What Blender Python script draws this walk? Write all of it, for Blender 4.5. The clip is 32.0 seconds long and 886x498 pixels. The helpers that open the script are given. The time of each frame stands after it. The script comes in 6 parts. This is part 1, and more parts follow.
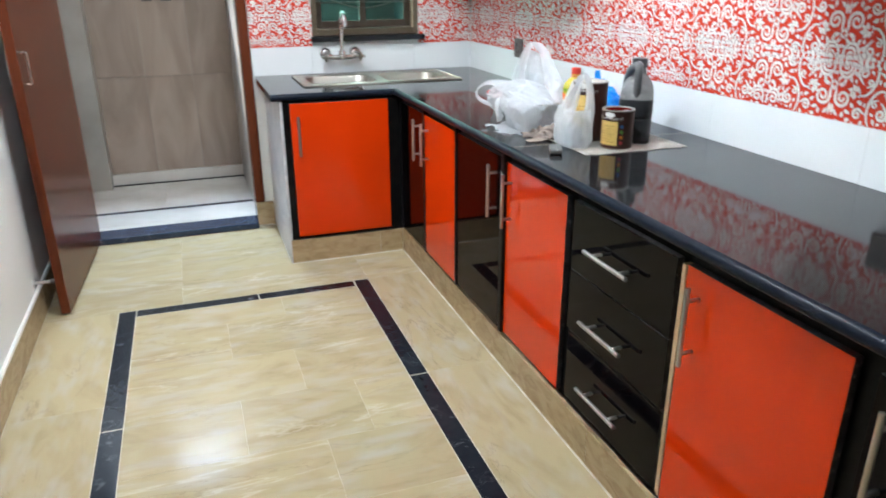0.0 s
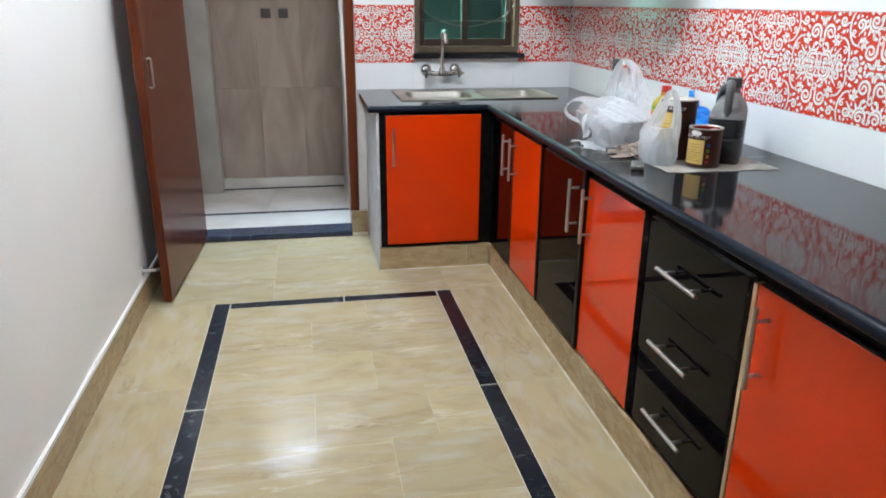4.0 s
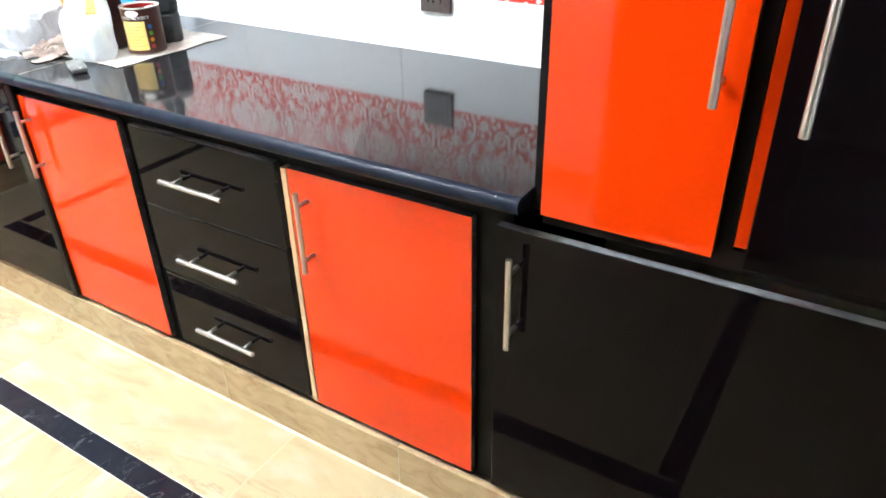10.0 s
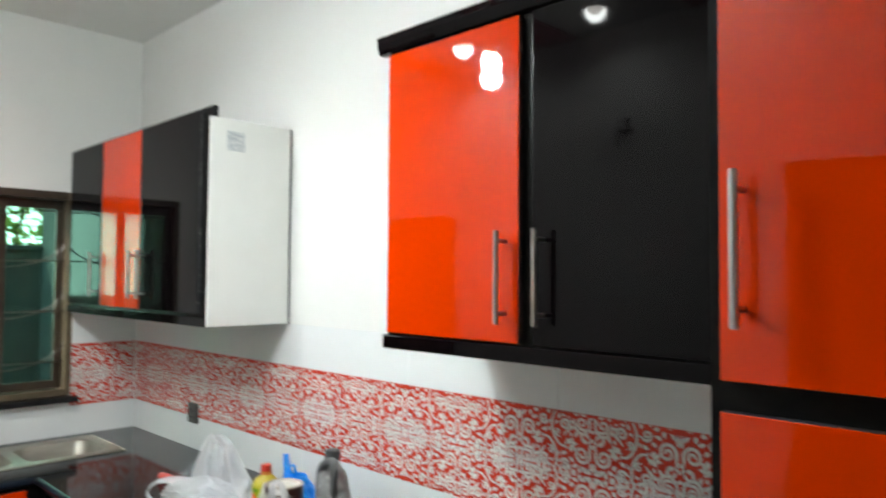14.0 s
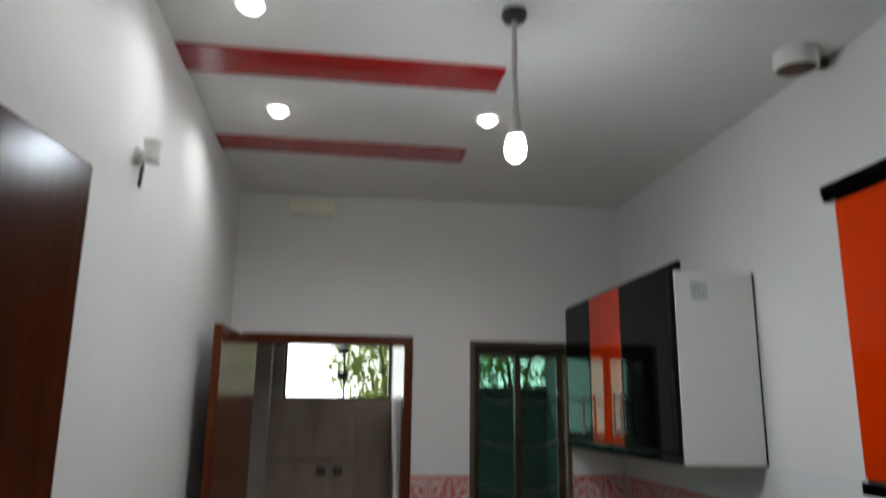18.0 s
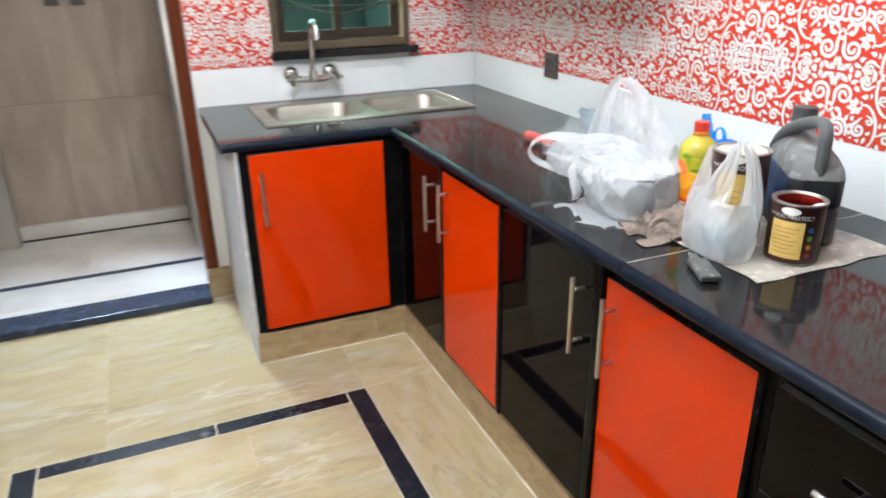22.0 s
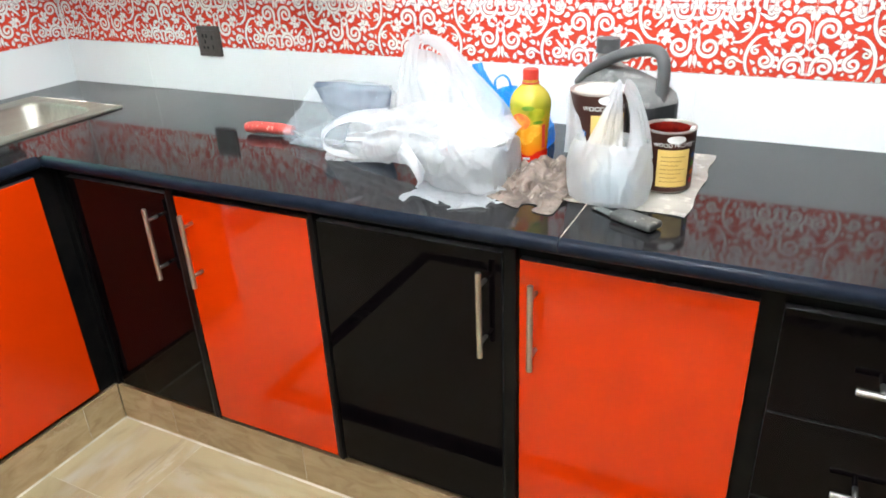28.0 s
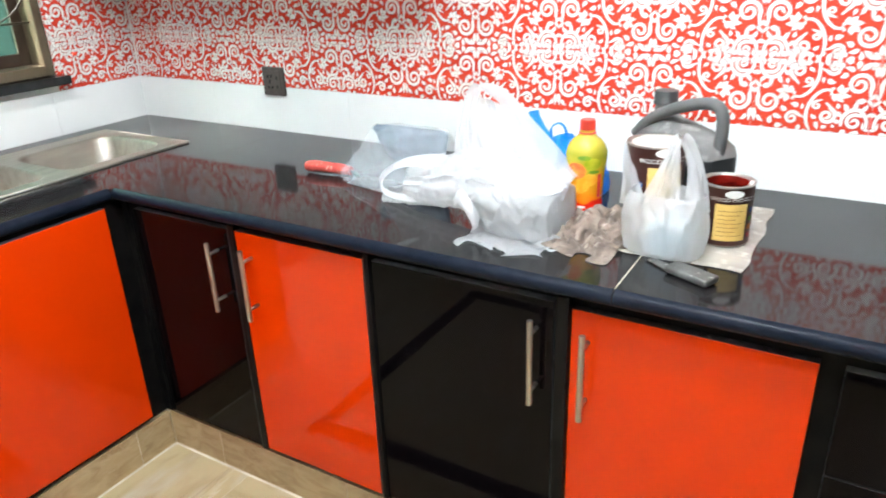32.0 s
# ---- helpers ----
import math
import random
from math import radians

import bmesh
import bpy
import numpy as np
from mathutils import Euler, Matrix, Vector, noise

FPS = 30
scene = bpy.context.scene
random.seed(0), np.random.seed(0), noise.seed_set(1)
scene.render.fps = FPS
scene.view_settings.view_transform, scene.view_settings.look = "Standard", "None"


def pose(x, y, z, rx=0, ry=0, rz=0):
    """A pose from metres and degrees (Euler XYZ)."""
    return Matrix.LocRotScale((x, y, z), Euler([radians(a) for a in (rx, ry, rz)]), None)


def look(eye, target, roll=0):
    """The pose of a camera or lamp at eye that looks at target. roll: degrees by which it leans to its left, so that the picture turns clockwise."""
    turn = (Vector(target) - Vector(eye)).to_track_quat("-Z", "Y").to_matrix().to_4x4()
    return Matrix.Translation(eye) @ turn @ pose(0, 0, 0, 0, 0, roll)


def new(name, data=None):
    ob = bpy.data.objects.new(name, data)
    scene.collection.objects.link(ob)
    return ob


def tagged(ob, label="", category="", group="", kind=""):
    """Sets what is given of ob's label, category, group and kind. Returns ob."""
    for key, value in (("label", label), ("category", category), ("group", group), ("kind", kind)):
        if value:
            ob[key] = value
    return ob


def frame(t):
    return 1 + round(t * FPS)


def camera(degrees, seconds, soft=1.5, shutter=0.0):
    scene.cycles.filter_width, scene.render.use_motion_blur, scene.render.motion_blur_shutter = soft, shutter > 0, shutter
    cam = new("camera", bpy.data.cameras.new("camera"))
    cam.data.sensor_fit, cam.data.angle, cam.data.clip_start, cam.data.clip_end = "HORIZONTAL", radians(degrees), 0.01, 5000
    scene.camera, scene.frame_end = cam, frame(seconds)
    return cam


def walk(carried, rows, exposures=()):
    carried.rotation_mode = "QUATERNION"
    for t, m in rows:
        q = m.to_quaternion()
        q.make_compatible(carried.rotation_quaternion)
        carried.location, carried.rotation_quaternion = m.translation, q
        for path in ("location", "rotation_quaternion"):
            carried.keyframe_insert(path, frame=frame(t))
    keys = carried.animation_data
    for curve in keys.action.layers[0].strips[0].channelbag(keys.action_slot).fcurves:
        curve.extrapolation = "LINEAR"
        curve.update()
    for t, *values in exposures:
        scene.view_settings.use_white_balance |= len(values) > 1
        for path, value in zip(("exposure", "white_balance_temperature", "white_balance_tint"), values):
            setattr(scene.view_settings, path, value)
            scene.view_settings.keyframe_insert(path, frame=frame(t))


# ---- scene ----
cam = camera(63.8, 32.0, soft=1.8, shutter=0.6)
PATH = [
    (0, (-1.638, -4.146, 1.373), (-1.019, -2.385, 0.656), -0.2),
    (0.5, (-1.621, -4.161, 1.357), (-1.108, -2.353, 0.672), 1.6),
    (1, (-1.606, -4.201, 1.335), (-1.234, -2.366, 0.632), 2.0),
    (1.5, (-1.576, -4.22, 1.311), (-1.289, -2.391, 0.553), 1.6),
    (2, (-1.566, -4.231, 1.312), (-1.313, -2.402, 0.542), 1.1),
    (2.5, (-1.561, -4.24, 1.315), (-1.283, -2.41, 0.557), 1.0),
    (3, (-1.565, -4.239, 1.319), (-1.253, -2.403, 0.59), 1.0),
    (3.5, (-1.566, -4.237, 1.329), (-1.228, -2.39, 0.641), 0.7),
    (5.5, (-1.589, -3.993, 1.342), (-1.138, -2.143, 0.731), 0.5),
    (6, (-1.598, -3.909, 1.343), (-0.945, -2.127, 0.711), 0.8),
    (6.5, (-1.606, -3.858, 1.335), (-0.71, -2.199, 0.668), 0.7),
    (7, (-1.608, -3.878, 1.327), (-0.535, -2.32, 0.679), -0.1),
    (7.5, (-1.581, -3.89, 1.337), (-0.314, -2.473, 0.714), 0.0),
    (8, (-1.609, -3.921, 1.364), (-0.202, -2.65, 0.729), -1.1),
    (8.5, (-1.623, -3.913, 1.396), (-0.215, -2.805, 0.508), -1.9),
    (9, (-1.619, -3.929, 1.364), (-0.192, -2.968, 0.344), -1.7),
    (9.5, (-1.609, -3.942, 1.364), (-0.162, -3.01, 0.344), -1.4),
    (10, (-1.61, -3.945, 1.36), (-0.152, -3.018, 0.353), -1.2),
    (10.5, (-1.612, -3.949, 1.357), (-0.131, -3.028, 0.378), -0.7),
    (11, (-1.595, -3.957, 1.36), (-0.098, -2.983, 0.459), 0.2),
    (11.5, (-1.586, -3.954, 1.44), (-0.024, -2.883, 0.796), -0.1),
    (12, (-1.611, -3.952, 1.55), (-0.021, -2.83, 1.089), -0.8),
    (12.4, (-1.613, -3.954, 1.571), (-0.028, -2.794, 1.195), -0.3),
    (12.5, (-1.622, -3.949, 1.573), (-0.032, -2.789, 1.221), -0.2),
    (13, (-1.614, -3.95, 1.592), (-0.027, -2.747, 1.412), 1.1),
    (13.5, (-1.588, -3.948, 1.642), (-0.041, -2.681, 1.637), 1.7),
    (14, (-1.616, -3.941, 1.681), (-0.191, -2.54, 1.758), 0.4),
    (14.5, (-1.62, -3.96, 1.708), (-0.371, -2.407, 1.876), -0.5),
    (14.8, (-1.616, -3.999, 1.736), (-0.5, -2.354, 1.953), -1.1),
    (15, (-1.602, -4.03, 1.747), (-0.606, -2.318, 2.024), -1.4),
    (15.5, (-1.59, -4.129, 1.738), (-0.939, -2.294, 2.192), -0.3),
    (17.5, (-1.679, -4.338, 1.7), (-1.455, -2.517, 2.496), 0.8),
    (17.6, (-1.692, -4.326, 1.698), (-1.461, -2.481, 2.436), 0.7),
    (18, (-1.711, -4.242, 1.695), (-1.442, -2.309, 2.134), 0.7),
    (18.5, (-1.729, -4.066, 1.629), (-1.398, -2.094, 1.679), 0.7),
    (19, (-1.744, -3.877, 1.584), (-1.377, -1.915, 1.448), 0.4),
    (19.5, (-1.75, -3.766, 1.578), (-1.31, -1.829, 1.344), 2.2),
    (20, (-1.738, -3.687, 1.534), (-1.241, -1.782, 1.182), 2.3),
    (20.5, (-1.688, -3.571, 1.5), (-1.16, -1.694, 1.053), 1.9),
    (21, (-1.606, -3.42, 1.472), (-1.1, -1.573, 0.895), 0.1),
    (21.5, (-1.533, -3.302, 1.456), (-0.963, -1.514, 0.765), -1.0),
    (22, (-1.516, -3.138, 1.422), (-0.792, -1.435, 0.663), -0.9),
    (22.5, (-1.576, -2.932, 1.434), (-0.645, -1.35, 0.639), -2.3),
    (23, (-1.601, -2.786, 1.43), (-0.598, -1.267, 0.601), -3.8),
    (23.5, (-1.607, -2.668, 1.422), (-0.548, -1.192, 0.585), -4.1),
    (24, (-1.616, -2.561, 1.424), (-0.536, -1.125, 0.544), -5.2),
    (24.5, (-1.656, -2.467, 1.397), (-0.375, -1.202, 0.527), -4.8),
    (25, (-1.715, -2.398, 1.39), (-0.307, -1.245, 0.561), -6.1),
    (25.5, (-1.733, -2.384, 1.391), (-0.258, -1.343, 0.53), -4.9),
    (27.5, (-1.767, -2.417, 1.388), (-0.186, -1.56, 0.514), -3.4),
    (28, (-1.768, -2.427, 1.388), (-0.173, -1.593, 0.516), -2.7),
    (28.5, (-1.768, -2.425, 1.394), (-0.165, -1.588, 0.539), -2.4),
    (29, (-1.768, -2.417, 1.391), (-0.165, -1.586, 0.531), -1.9),
    (29.5, (-1.758, -2.403, 1.396), (-0.179, -1.572, 0.494), -2.2),
    (30, (-1.755, -2.392, 1.391), (-0.2, -1.525, 0.48), -2.0),
    (30.5, (-1.76, -2.385, 1.384), (-0.221, -1.48, 0.482), -2.0),
    (31, (-1.763, -2.38, 1.389), (-0.222, -1.45, 0.517), -1.5),
    (31.5, (-1.771, -2.386, 1.412), (-0.24, -1.393, 0.594), -2.4),
    (32, (-1.782, -2.416, 1.417), (-0.211, -1.456, 0.635), -2.2),
]
walk(cam, [(t, look(e, g, r)) for t, e, g, r in PATH],
     exposures=[(0, 1.95, 6150, 10), (1, 1.95, 6150, 11), (2, 1.65, 6450, 13), (3, 1.65, 6300, 12), (6, 1.95, 6150, 11), (7, 2.1, 6150, 11), (8, 2.1, 6200, 11), (9, 2.65, 6350, 12), (10, 3.25, 6300, 11), (11, 3.4, 6300, 10),
                (12, 2.4, 6350, 9), (13, 1.35, 6600, 7), (14, 1.3, 6700, 7), (15, 0.9, 6600, 8), (17.5, -0.45, 6500, 12), (18, -0.35, 6600, 12), (19, 0.0, 6900, 14), (20, 0.85, 6900, 14), (21, 1.65, 6750, 14),
                (22, 2.0, 6500, 12), (23, 2.15, 6350, 12), (25, 2.45, 6400, 11), (28, 2.2, 6500, 10), (30, 2.25, 6700, 11), (31, 2.4, 6600, 10), (31.5, 2.4, 6600, 10), (32, 2.3, 6500, 10)])


# ---- small builders ----
def srgb(r, g, b):
    """Linear colour from 0-255 values."""
    f = lambda c: c / 12.92 if c <= 0.04045 else ((c + 0.055) / 1.055) ** 2.4
    return (f(r / 255), f(g / 255), f(b / 255), 1)


def mat(name, color, rough=0.5, metal=0.0, noise_scale=0.0, color2=None, contrast=(0.35, 0.65), detail=4.0,
        bump=0.0, bump_scale=200.0, coat=0.0, spec=0.5, rough_var=0.0, per_object=0.0, stretch=(1, 1, 1), distort=0.0,
        transmission=0.0, ior=1.45, alpha=1.0, fine=None, fine_scale=300.0, fine_at=(0.62, 0.7)):
    """A node material: base colour varied by noise at two scales, fine relief, and roughness wear."""
    m = bpy.data.materials.new(name)
    m.use_nodes = True
    nt = m.node_tree
    b = nt.nodes["Principled BSDF"]
    L = nt.links.new
    color = tuple(color[:3]) + (1,)
    b.inputs["Base Color"].default_value = color
    b.inputs["Roughness"].default_value = rough
    b.inputs["Metallic"].default_value = metal
    b.inputs["Coat Weight"].default_value = coat
    b.inputs["Coat Roughness"].default_value = 0.03
    b.inputs["Specular IOR Level"].default_value = spec
    b.inputs["Transmission Weight"].default_value = transmission
    b.inputs["IOR"].default_value = ior
    b.inputs["Alpha"].default_value = alpha
    tc = nt.nodes.new("ShaderNodeTexCoord")
    geo = nt.nodes.new("ShaderNodeNewGeometry")
    mp = nt.nodes.new("ShaderNodeMapping")
    mp.inputs["Scale"].default_value = stretch
    L(geo.outputs["Position"], mp.inputs["Vector"])
    vec = mp.outputs["Vector"]
    if per_object:
        oi = nt.nodes.new("ShaderNodeObjectInfo")
        add = nt.nodes.new("ShaderNodeVectorMath")
        mul = nt.nodes.new("ShaderNodeMath")
        mul.operation = "MULTIPLY"
        mul.inputs[1].default_value = 37.0
        L(oi.outputs["Random"], mul.inputs[0])
        L(vec, add.inputs[0])
        L(mul.outputs[0], add.inputs[1])
        vec = add.outputs[0]
    out = None
    if color2 is not None:
        n = nt.nodes.new("ShaderNodeTexNoise")
        n.inputs["Scale"].default_value = noise_scale
        n.inputs["Detail"].default_value = detail
        n.inputs["Distortion"].default_value = distort
        L(vec, n.inputs["Vector"])
        r = nt.nodes.new("ShaderNodeValToRGB")
        r.color_ramp.elements[0].position, r.color_ramp.elements[1].position = contrast
        r.color_ramp.elements[0].color = color
        r.color_ramp.elements[1].color = tuple(color2[:3]) + (1,)
        L(n.outputs["Fac"], r.inputs["Fac"])
        out = r.outputs["Color"]
        if rough_var:
            rr = nt.nodes.new("ShaderNodeMapRange")
            rr.inputs["To Min"].default_value = rough
            rr.inputs["To Max"].default_value = rough + rough_var
            L(n.outputs["Fac"], rr.inputs["Value"])
            L(rr.outputs[0], b.inputs["Roughness"])
    if fine is not None:
        n2 = nt.nodes.new("ShaderNodeTexNoise")
        n2.inputs["Scale"].default_value = fine_scale
        n2.inputs["Detail"].default_value = 2
        L(vec, n2.inputs["Vector"])
        r2 = nt.nodes.new("ShaderNodeValToRGB")
        r2.color_ramp.elements[0].position, r2.color_ramp.elements[1].position = fine_at
        r2.color_ramp.elements[0].color, r2.color_ramp.elements[1].color = (0, 0, 0, 1), (1, 1, 1, 1)
        L(n2.outputs["Fac"], r2.inputs["Fac"])
        mx = nt.nodes.new("ShaderNodeMix")
        mx.data_type = "RGBA"
        L(r2.outputs["Color"], mx.inputs[0])
        if out is not None:
            L(out, mx.inputs[6])
        else:
            mx.inputs[6].default_value = color
        mx.inputs[7].default_value = tuple(fine[:3]) + (1,)
        out = mx.outputs[2]
    if per_object:
        hv = nt.nodes.new("ShaderNodeHueSaturation")
        mr = nt.nodes.new("ShaderNodeMapRange")
        mr.inputs["To Min"].default_value = 1 - per_object
        mr.inputs["To Max"].default_value = 1 + per_object
        L(oi.outputs["Random"], mr.inputs["Value"])
        L(mr.outputs[0], hv.inputs["Value"])
        if out is not None:
            L(out, hv.inputs["Color"])
        else:
            hv.inputs["Color"].default_value = color
        out = hv.outputs["Color"]
    if out is not None:
        L(out, b.inputs["Base Color"])
    if bump:
        nb = nt.nodes.new("ShaderNodeTexNoise")
        nb.inputs["Scale"].default_value = bump_scale
        nb.inputs["Detail"].default_value = 3
        L(vec, nb.inputs["Vector"])
        bp = nt.nodes.new("ShaderNodeBump")
        bp.inputs["Strength"].default_value = bump
        bp.inputs["Distance"].default_value = 0.002
        L(nb.outputs["Fac"], bp.inputs["Height"])
        L(bp.outputs["Normal"], b.inputs["Normal"])
    return m


def glow(name, color, strength):
    m = bpy.data.materials.new(name)
    m.use_nodes = True
    nt = m.node_tree
    nt.nodes.remove(nt.nodes["Principled BSDF"])
    e = nt.nodes.new("ShaderNodeEmission")
    e.inputs["Color"].default_value = tuple(color[:3]) + (1,)
    e.inputs["Strength"].default_value = strength
    nt.links.new(e.outputs[0], nt.nodes["Material Output"].inputs["Surface"])
    return m


def origin_of(ob):
    p = Vector((0, 0, 0))
    while ob is not None:
        p += ob.location
        ob = ob.parent
    return p


def finish(name, bm, mats, smooth=None):
    me = bpy.data.meshes.new(name)
    bmesh.ops.recalc_face_normals(bm, faces=bm.faces)
    bm.to_mesh(me)
    bm.free()
    for m in (mats if isinstance(mats, (list, tuple)) else [mats]):
        me.materials.append(m)
    if smooth is not None:
        for p in me.polygons:
            p.use_smooth = True
        me.set_sharp_from_angle(angle=radians(smooth))
        for p in me.polygons:
            if max(abs(c) for c in p.normal) > 0.99995:
                p.use_smooth = False
    return me


def part(name, bm, mats, parent, label="", smooth=35):
    """Links a bmesh, given in room coordinates, as one mesh object under a thing or a part."""
    bm.transform(Matrix.Translation(-origin_of(parent)))
    ob = new(name, finish(name, bm, mats, smooth))
    ob.parent = parent
    return tagged(ob, label=label)


def thing(name, base, label, category, group="", kind=""):
    ob = new(name)
    ob.location = base
    ob.empty_display_size = 0.05
    return tagged(ob, label, category, group, kind)


def solid(name, bm, mats, base, label, category, group="", kind="", smooth=35):
    """A top-level thing of one mesh, with its origin at base."""
    bm.transform(Matrix.Translation(-Vector(base)))
    ob = new(name, finish(name, bm, mats, smooth))
    ob.location = base
    return tagged(ob, label, category, group, kind)


def box(x0, x1, y0, y1, z0, z1, bevel=0.0, bm=None, mi=0, seg=2):
    """A box, its edges rounded, added to bm."""
    b2 = bmesh.new()
    bmesh.ops.create_cube(b2, size=1)
    b2.transform(Matrix.Translation(((x0 + x1) / 2, (y0 + y1) / 2, (z0 + z1) / 2))
                 @ Matrix.Diagonal((abs(x1 - x0), abs(y1 - y0), abs(z1 - z0), 1)))
    if bevel:
        bmesh.ops.bevel(b2, geom=b2.edges[:], offset=bevel, segments=seg, affect="EDGES", profile=0.6)
    for f in b2.faces:
        f.material_index = mi
    if bm is None:
        return b2
    join(bm, b2)
    return bm


def join(bm, b2):
    me = bpy.data.meshes.new("tmp")
    b2.to_mesh(me)
    b2.free()
    bm.from_mesh(me)
    bpy.data.meshes.remove(me)
    return bm


def rod(a, b, r, seg=14, bm=None, r2=None, mi=0, bevel=0.0):
    """A round bar from a to b."""
    a, b = Vector(a), Vector(b)
    b2 = bmesh.new()
    bmesh.ops.create_cone(b2, cap_ends=True, segments=seg, radius1=r, radius2=r if r2 is None else r2, depth=(b - a).length)
    if bevel:
        es = [e for e in b2.edges if sum(len(f.verts) > 4 for f in e.link_faces) == 1]
        bmesh.ops.bevel(b2, geom=es, offset=bevel, segments=2, affect="EDGES")
    for f in b2.faces:
        f.material_index = mi
    b2.transform(Matrix.Translation((a + b) / 2) @ (b - a).to_track_quat("Z", "Y").to_matrix().to_4x4())
    return join(bm, b2) if bm is not None else b2


def lathe(profile, seg=32, center=(0, 0, 0), bm=None, mi=0):
    """A turned shape from (radius, height) pairs."""
    b2 = bmesh.new()
    rings = []
    for r, z in profile:
        if r < 1e-5:
            rings.append([b2.verts.new((0, 0, z))])
        else:
            rings.append([b2.verts.new((r * math.cos(2 * math.pi * k / seg), r * math.sin(2 * math.pi * k / seg), z)) for k in range(seg)])
    for A, B in zip(rings, rings[1:]):
        for k in range(seg):
            j = (k + 1) % seg
            if len(A) == 1 and len(B) > 1:
                b2.faces.new((A[0], B[k], B[j])).material_index = mi
            elif len(B) == 1 and len(A) > 1:
                b2.faces.new((A[k], A[j], B[0])).material_index = mi
            elif len(A) > 1:
                b2.faces.new((A[k], A[j], B[j], B[k])).material_index = mi
    b2.transform(Matrix.Translation(center))
    return join(bm, b2) if bm is not None else b2


def tube(points, r, seg=12, bm=None, mi=0, taper=None):
    """A bent pipe through the points."""
    pts = [Vector(p) for p in points]
    b2 = bmesh.new()
    rings, up = [], None
    for i, p in enumerate(pts):
        d = (pts[min(i + 1, len(pts) - 1)] - pts[max(i - 1, 0)]).normalized()
        if up is None:
            up = d.orthogonal().normalized()
        up = (up - d * up.dot(d)).normalized()
        side = d.cross(up)
        rr = r if taper is None else r * taper[i]
        rings.append([b2.verts.new(p + rr * (math.cos(2 * math.pi * k / seg) * up + math.sin(2 * math.pi * k / seg) * side)) for k in range(seg)])
    for A, B in zip(rings, rings[1:]):
        for k in range(seg):
            j = (k + 1) % seg
            b2.faces.new((A[k], A[j], B[j], B[k])).material_index = mi
    b2.faces.new(rings[0][::-1]).material_index = mi
    b2.faces.new(rings[-1]).material_index = mi
    return join(bm, b2) if bm is not None else b2


def curve_points(ctrl, n=8):
    """Catmull-Rom points through ctrl."""
    c = [Vector(p) for p in ctrl]
    c = [2 * c[0] - c[1]] + c + [2 * c[-1] - c[-2]]
    out = []
    for i in range(1, len(c) - 2):
        for k in range(n):
            t = k / n
            a, b, d, e = c[i - 1], c[i], c[i + 1], c[i + 2]
            out.append(0.5 * ((2 * b) + (d - a) * t + (2 * a - 5 * b + 4 * d - e) * t * t + (3 * b - a - 3 * d + e) * t ** 3))
    out.append(c[-2])
    return out


def prism(poly, axis, a, b, bevel=0.0, bm=None, mi=0):
    """A flat outline pushed out along an axis from a to b. poly: pairs in the two other axes, in xyz order."""
    b2 = bmesh.new()
    def place(p, h):
        q = list(p)
        q.insert("xyz".index(axis), h)
        return q
    v = [b2.verts.new(place(p, a)) for p in poly]
    f = b2.faces.new(v)
    ext = bmesh.ops.extrude_face_region(b2, geom=[f])
    d = [0, 0, 0]
    d["xyz".index(axis)] = b - a
    bmesh.ops.translate(b2, vec=d, verts=[x for x in ext["geom"] if isinstance(x, bmesh.types.BMVert)])
    if bevel:
        bmesh.ops.bevel(b2, geom=b2.edges[:], offset=bevel, segments=2, affect="EDGES")
    for x in b2.faces:
        x.material_index = mi
    return join(bm, b2) if bm is not None else b2


def wall_box(name, x0, x1, y0, y1, z0, z1, m, label, holes=(), axis="y"):
    """A wall with rectangular openings through it. holes: (u0, u1, z0, z1) along the wall."""
    us = sorted({x0, x1} | {h for o in holes for h in o[:2]}) if axis == "y" else sorted({y0, y1} | {h for o in holes for h in o[:2]})
    zs = sorted({z0, z1} | {h for o in holes for h in o[2:]})
    bm = bmesh.new()
    for a, b in zip(us, us[1:]):
        run = None
        for c, d in zip(zs, zs[1:]):
            hole = any(o[0] <= (a + b) / 2 <= o[1] and o[2] <= (c + d) / 2 <= o[3] for o in holes)
            if hole:
                if run:
                    box(*((a, b, y0, y1) if axis == "y" else (x0, x1, a, b)), *run, bm=bm)
                run = None
            else:
                run = (run[0], d) if run else (c, d)
        if run:
            box(*((a, b, y0, y1) if axis == "y" else (x0, x1, a, b)), *run, bm=bm)
    return solid(name, bm, m, ((x0 + x1) / 2, (y0 + y1) / 2, z0), label, "wall", kind="structure", smooth=None)


# ---- world and light ----
world = bpy.data.worlds.new("sky")
scene.world = world
world.use_nodes = True
wn = world.node_tree
sky = wn.nodes.new("ShaderNodeTexSky")
sky.sky_type = "NISHITA"
sky.sun_disc = False
sky.sun_elevation = radians(50)
sky.sun_rotation = radians(-40)
wn.links.new(sky.outputs[0], wn.nodes["Background"].inputs["Color"])
wn.nodes["Background"].inputs["Strength"].default_value = 0.12
sun = new("sun", bpy.data.lights.new("sun", "SUN"))
sun.data.energy = 5.0
sun.data.angle = radians(0.5)
sun.data.color = (1, 0.95, 0.88)
sun.matrix_world = look((0, 0, 0), (0.41, -0.49, -0.76))

CEIL = 2.965
BULB = (-1.2, -2.19, 2.49)
SPOTS = [(-2.05, -2.92), (-2.05, -2.11), (-2.03, -1.27), (-1.11, -1.32)]


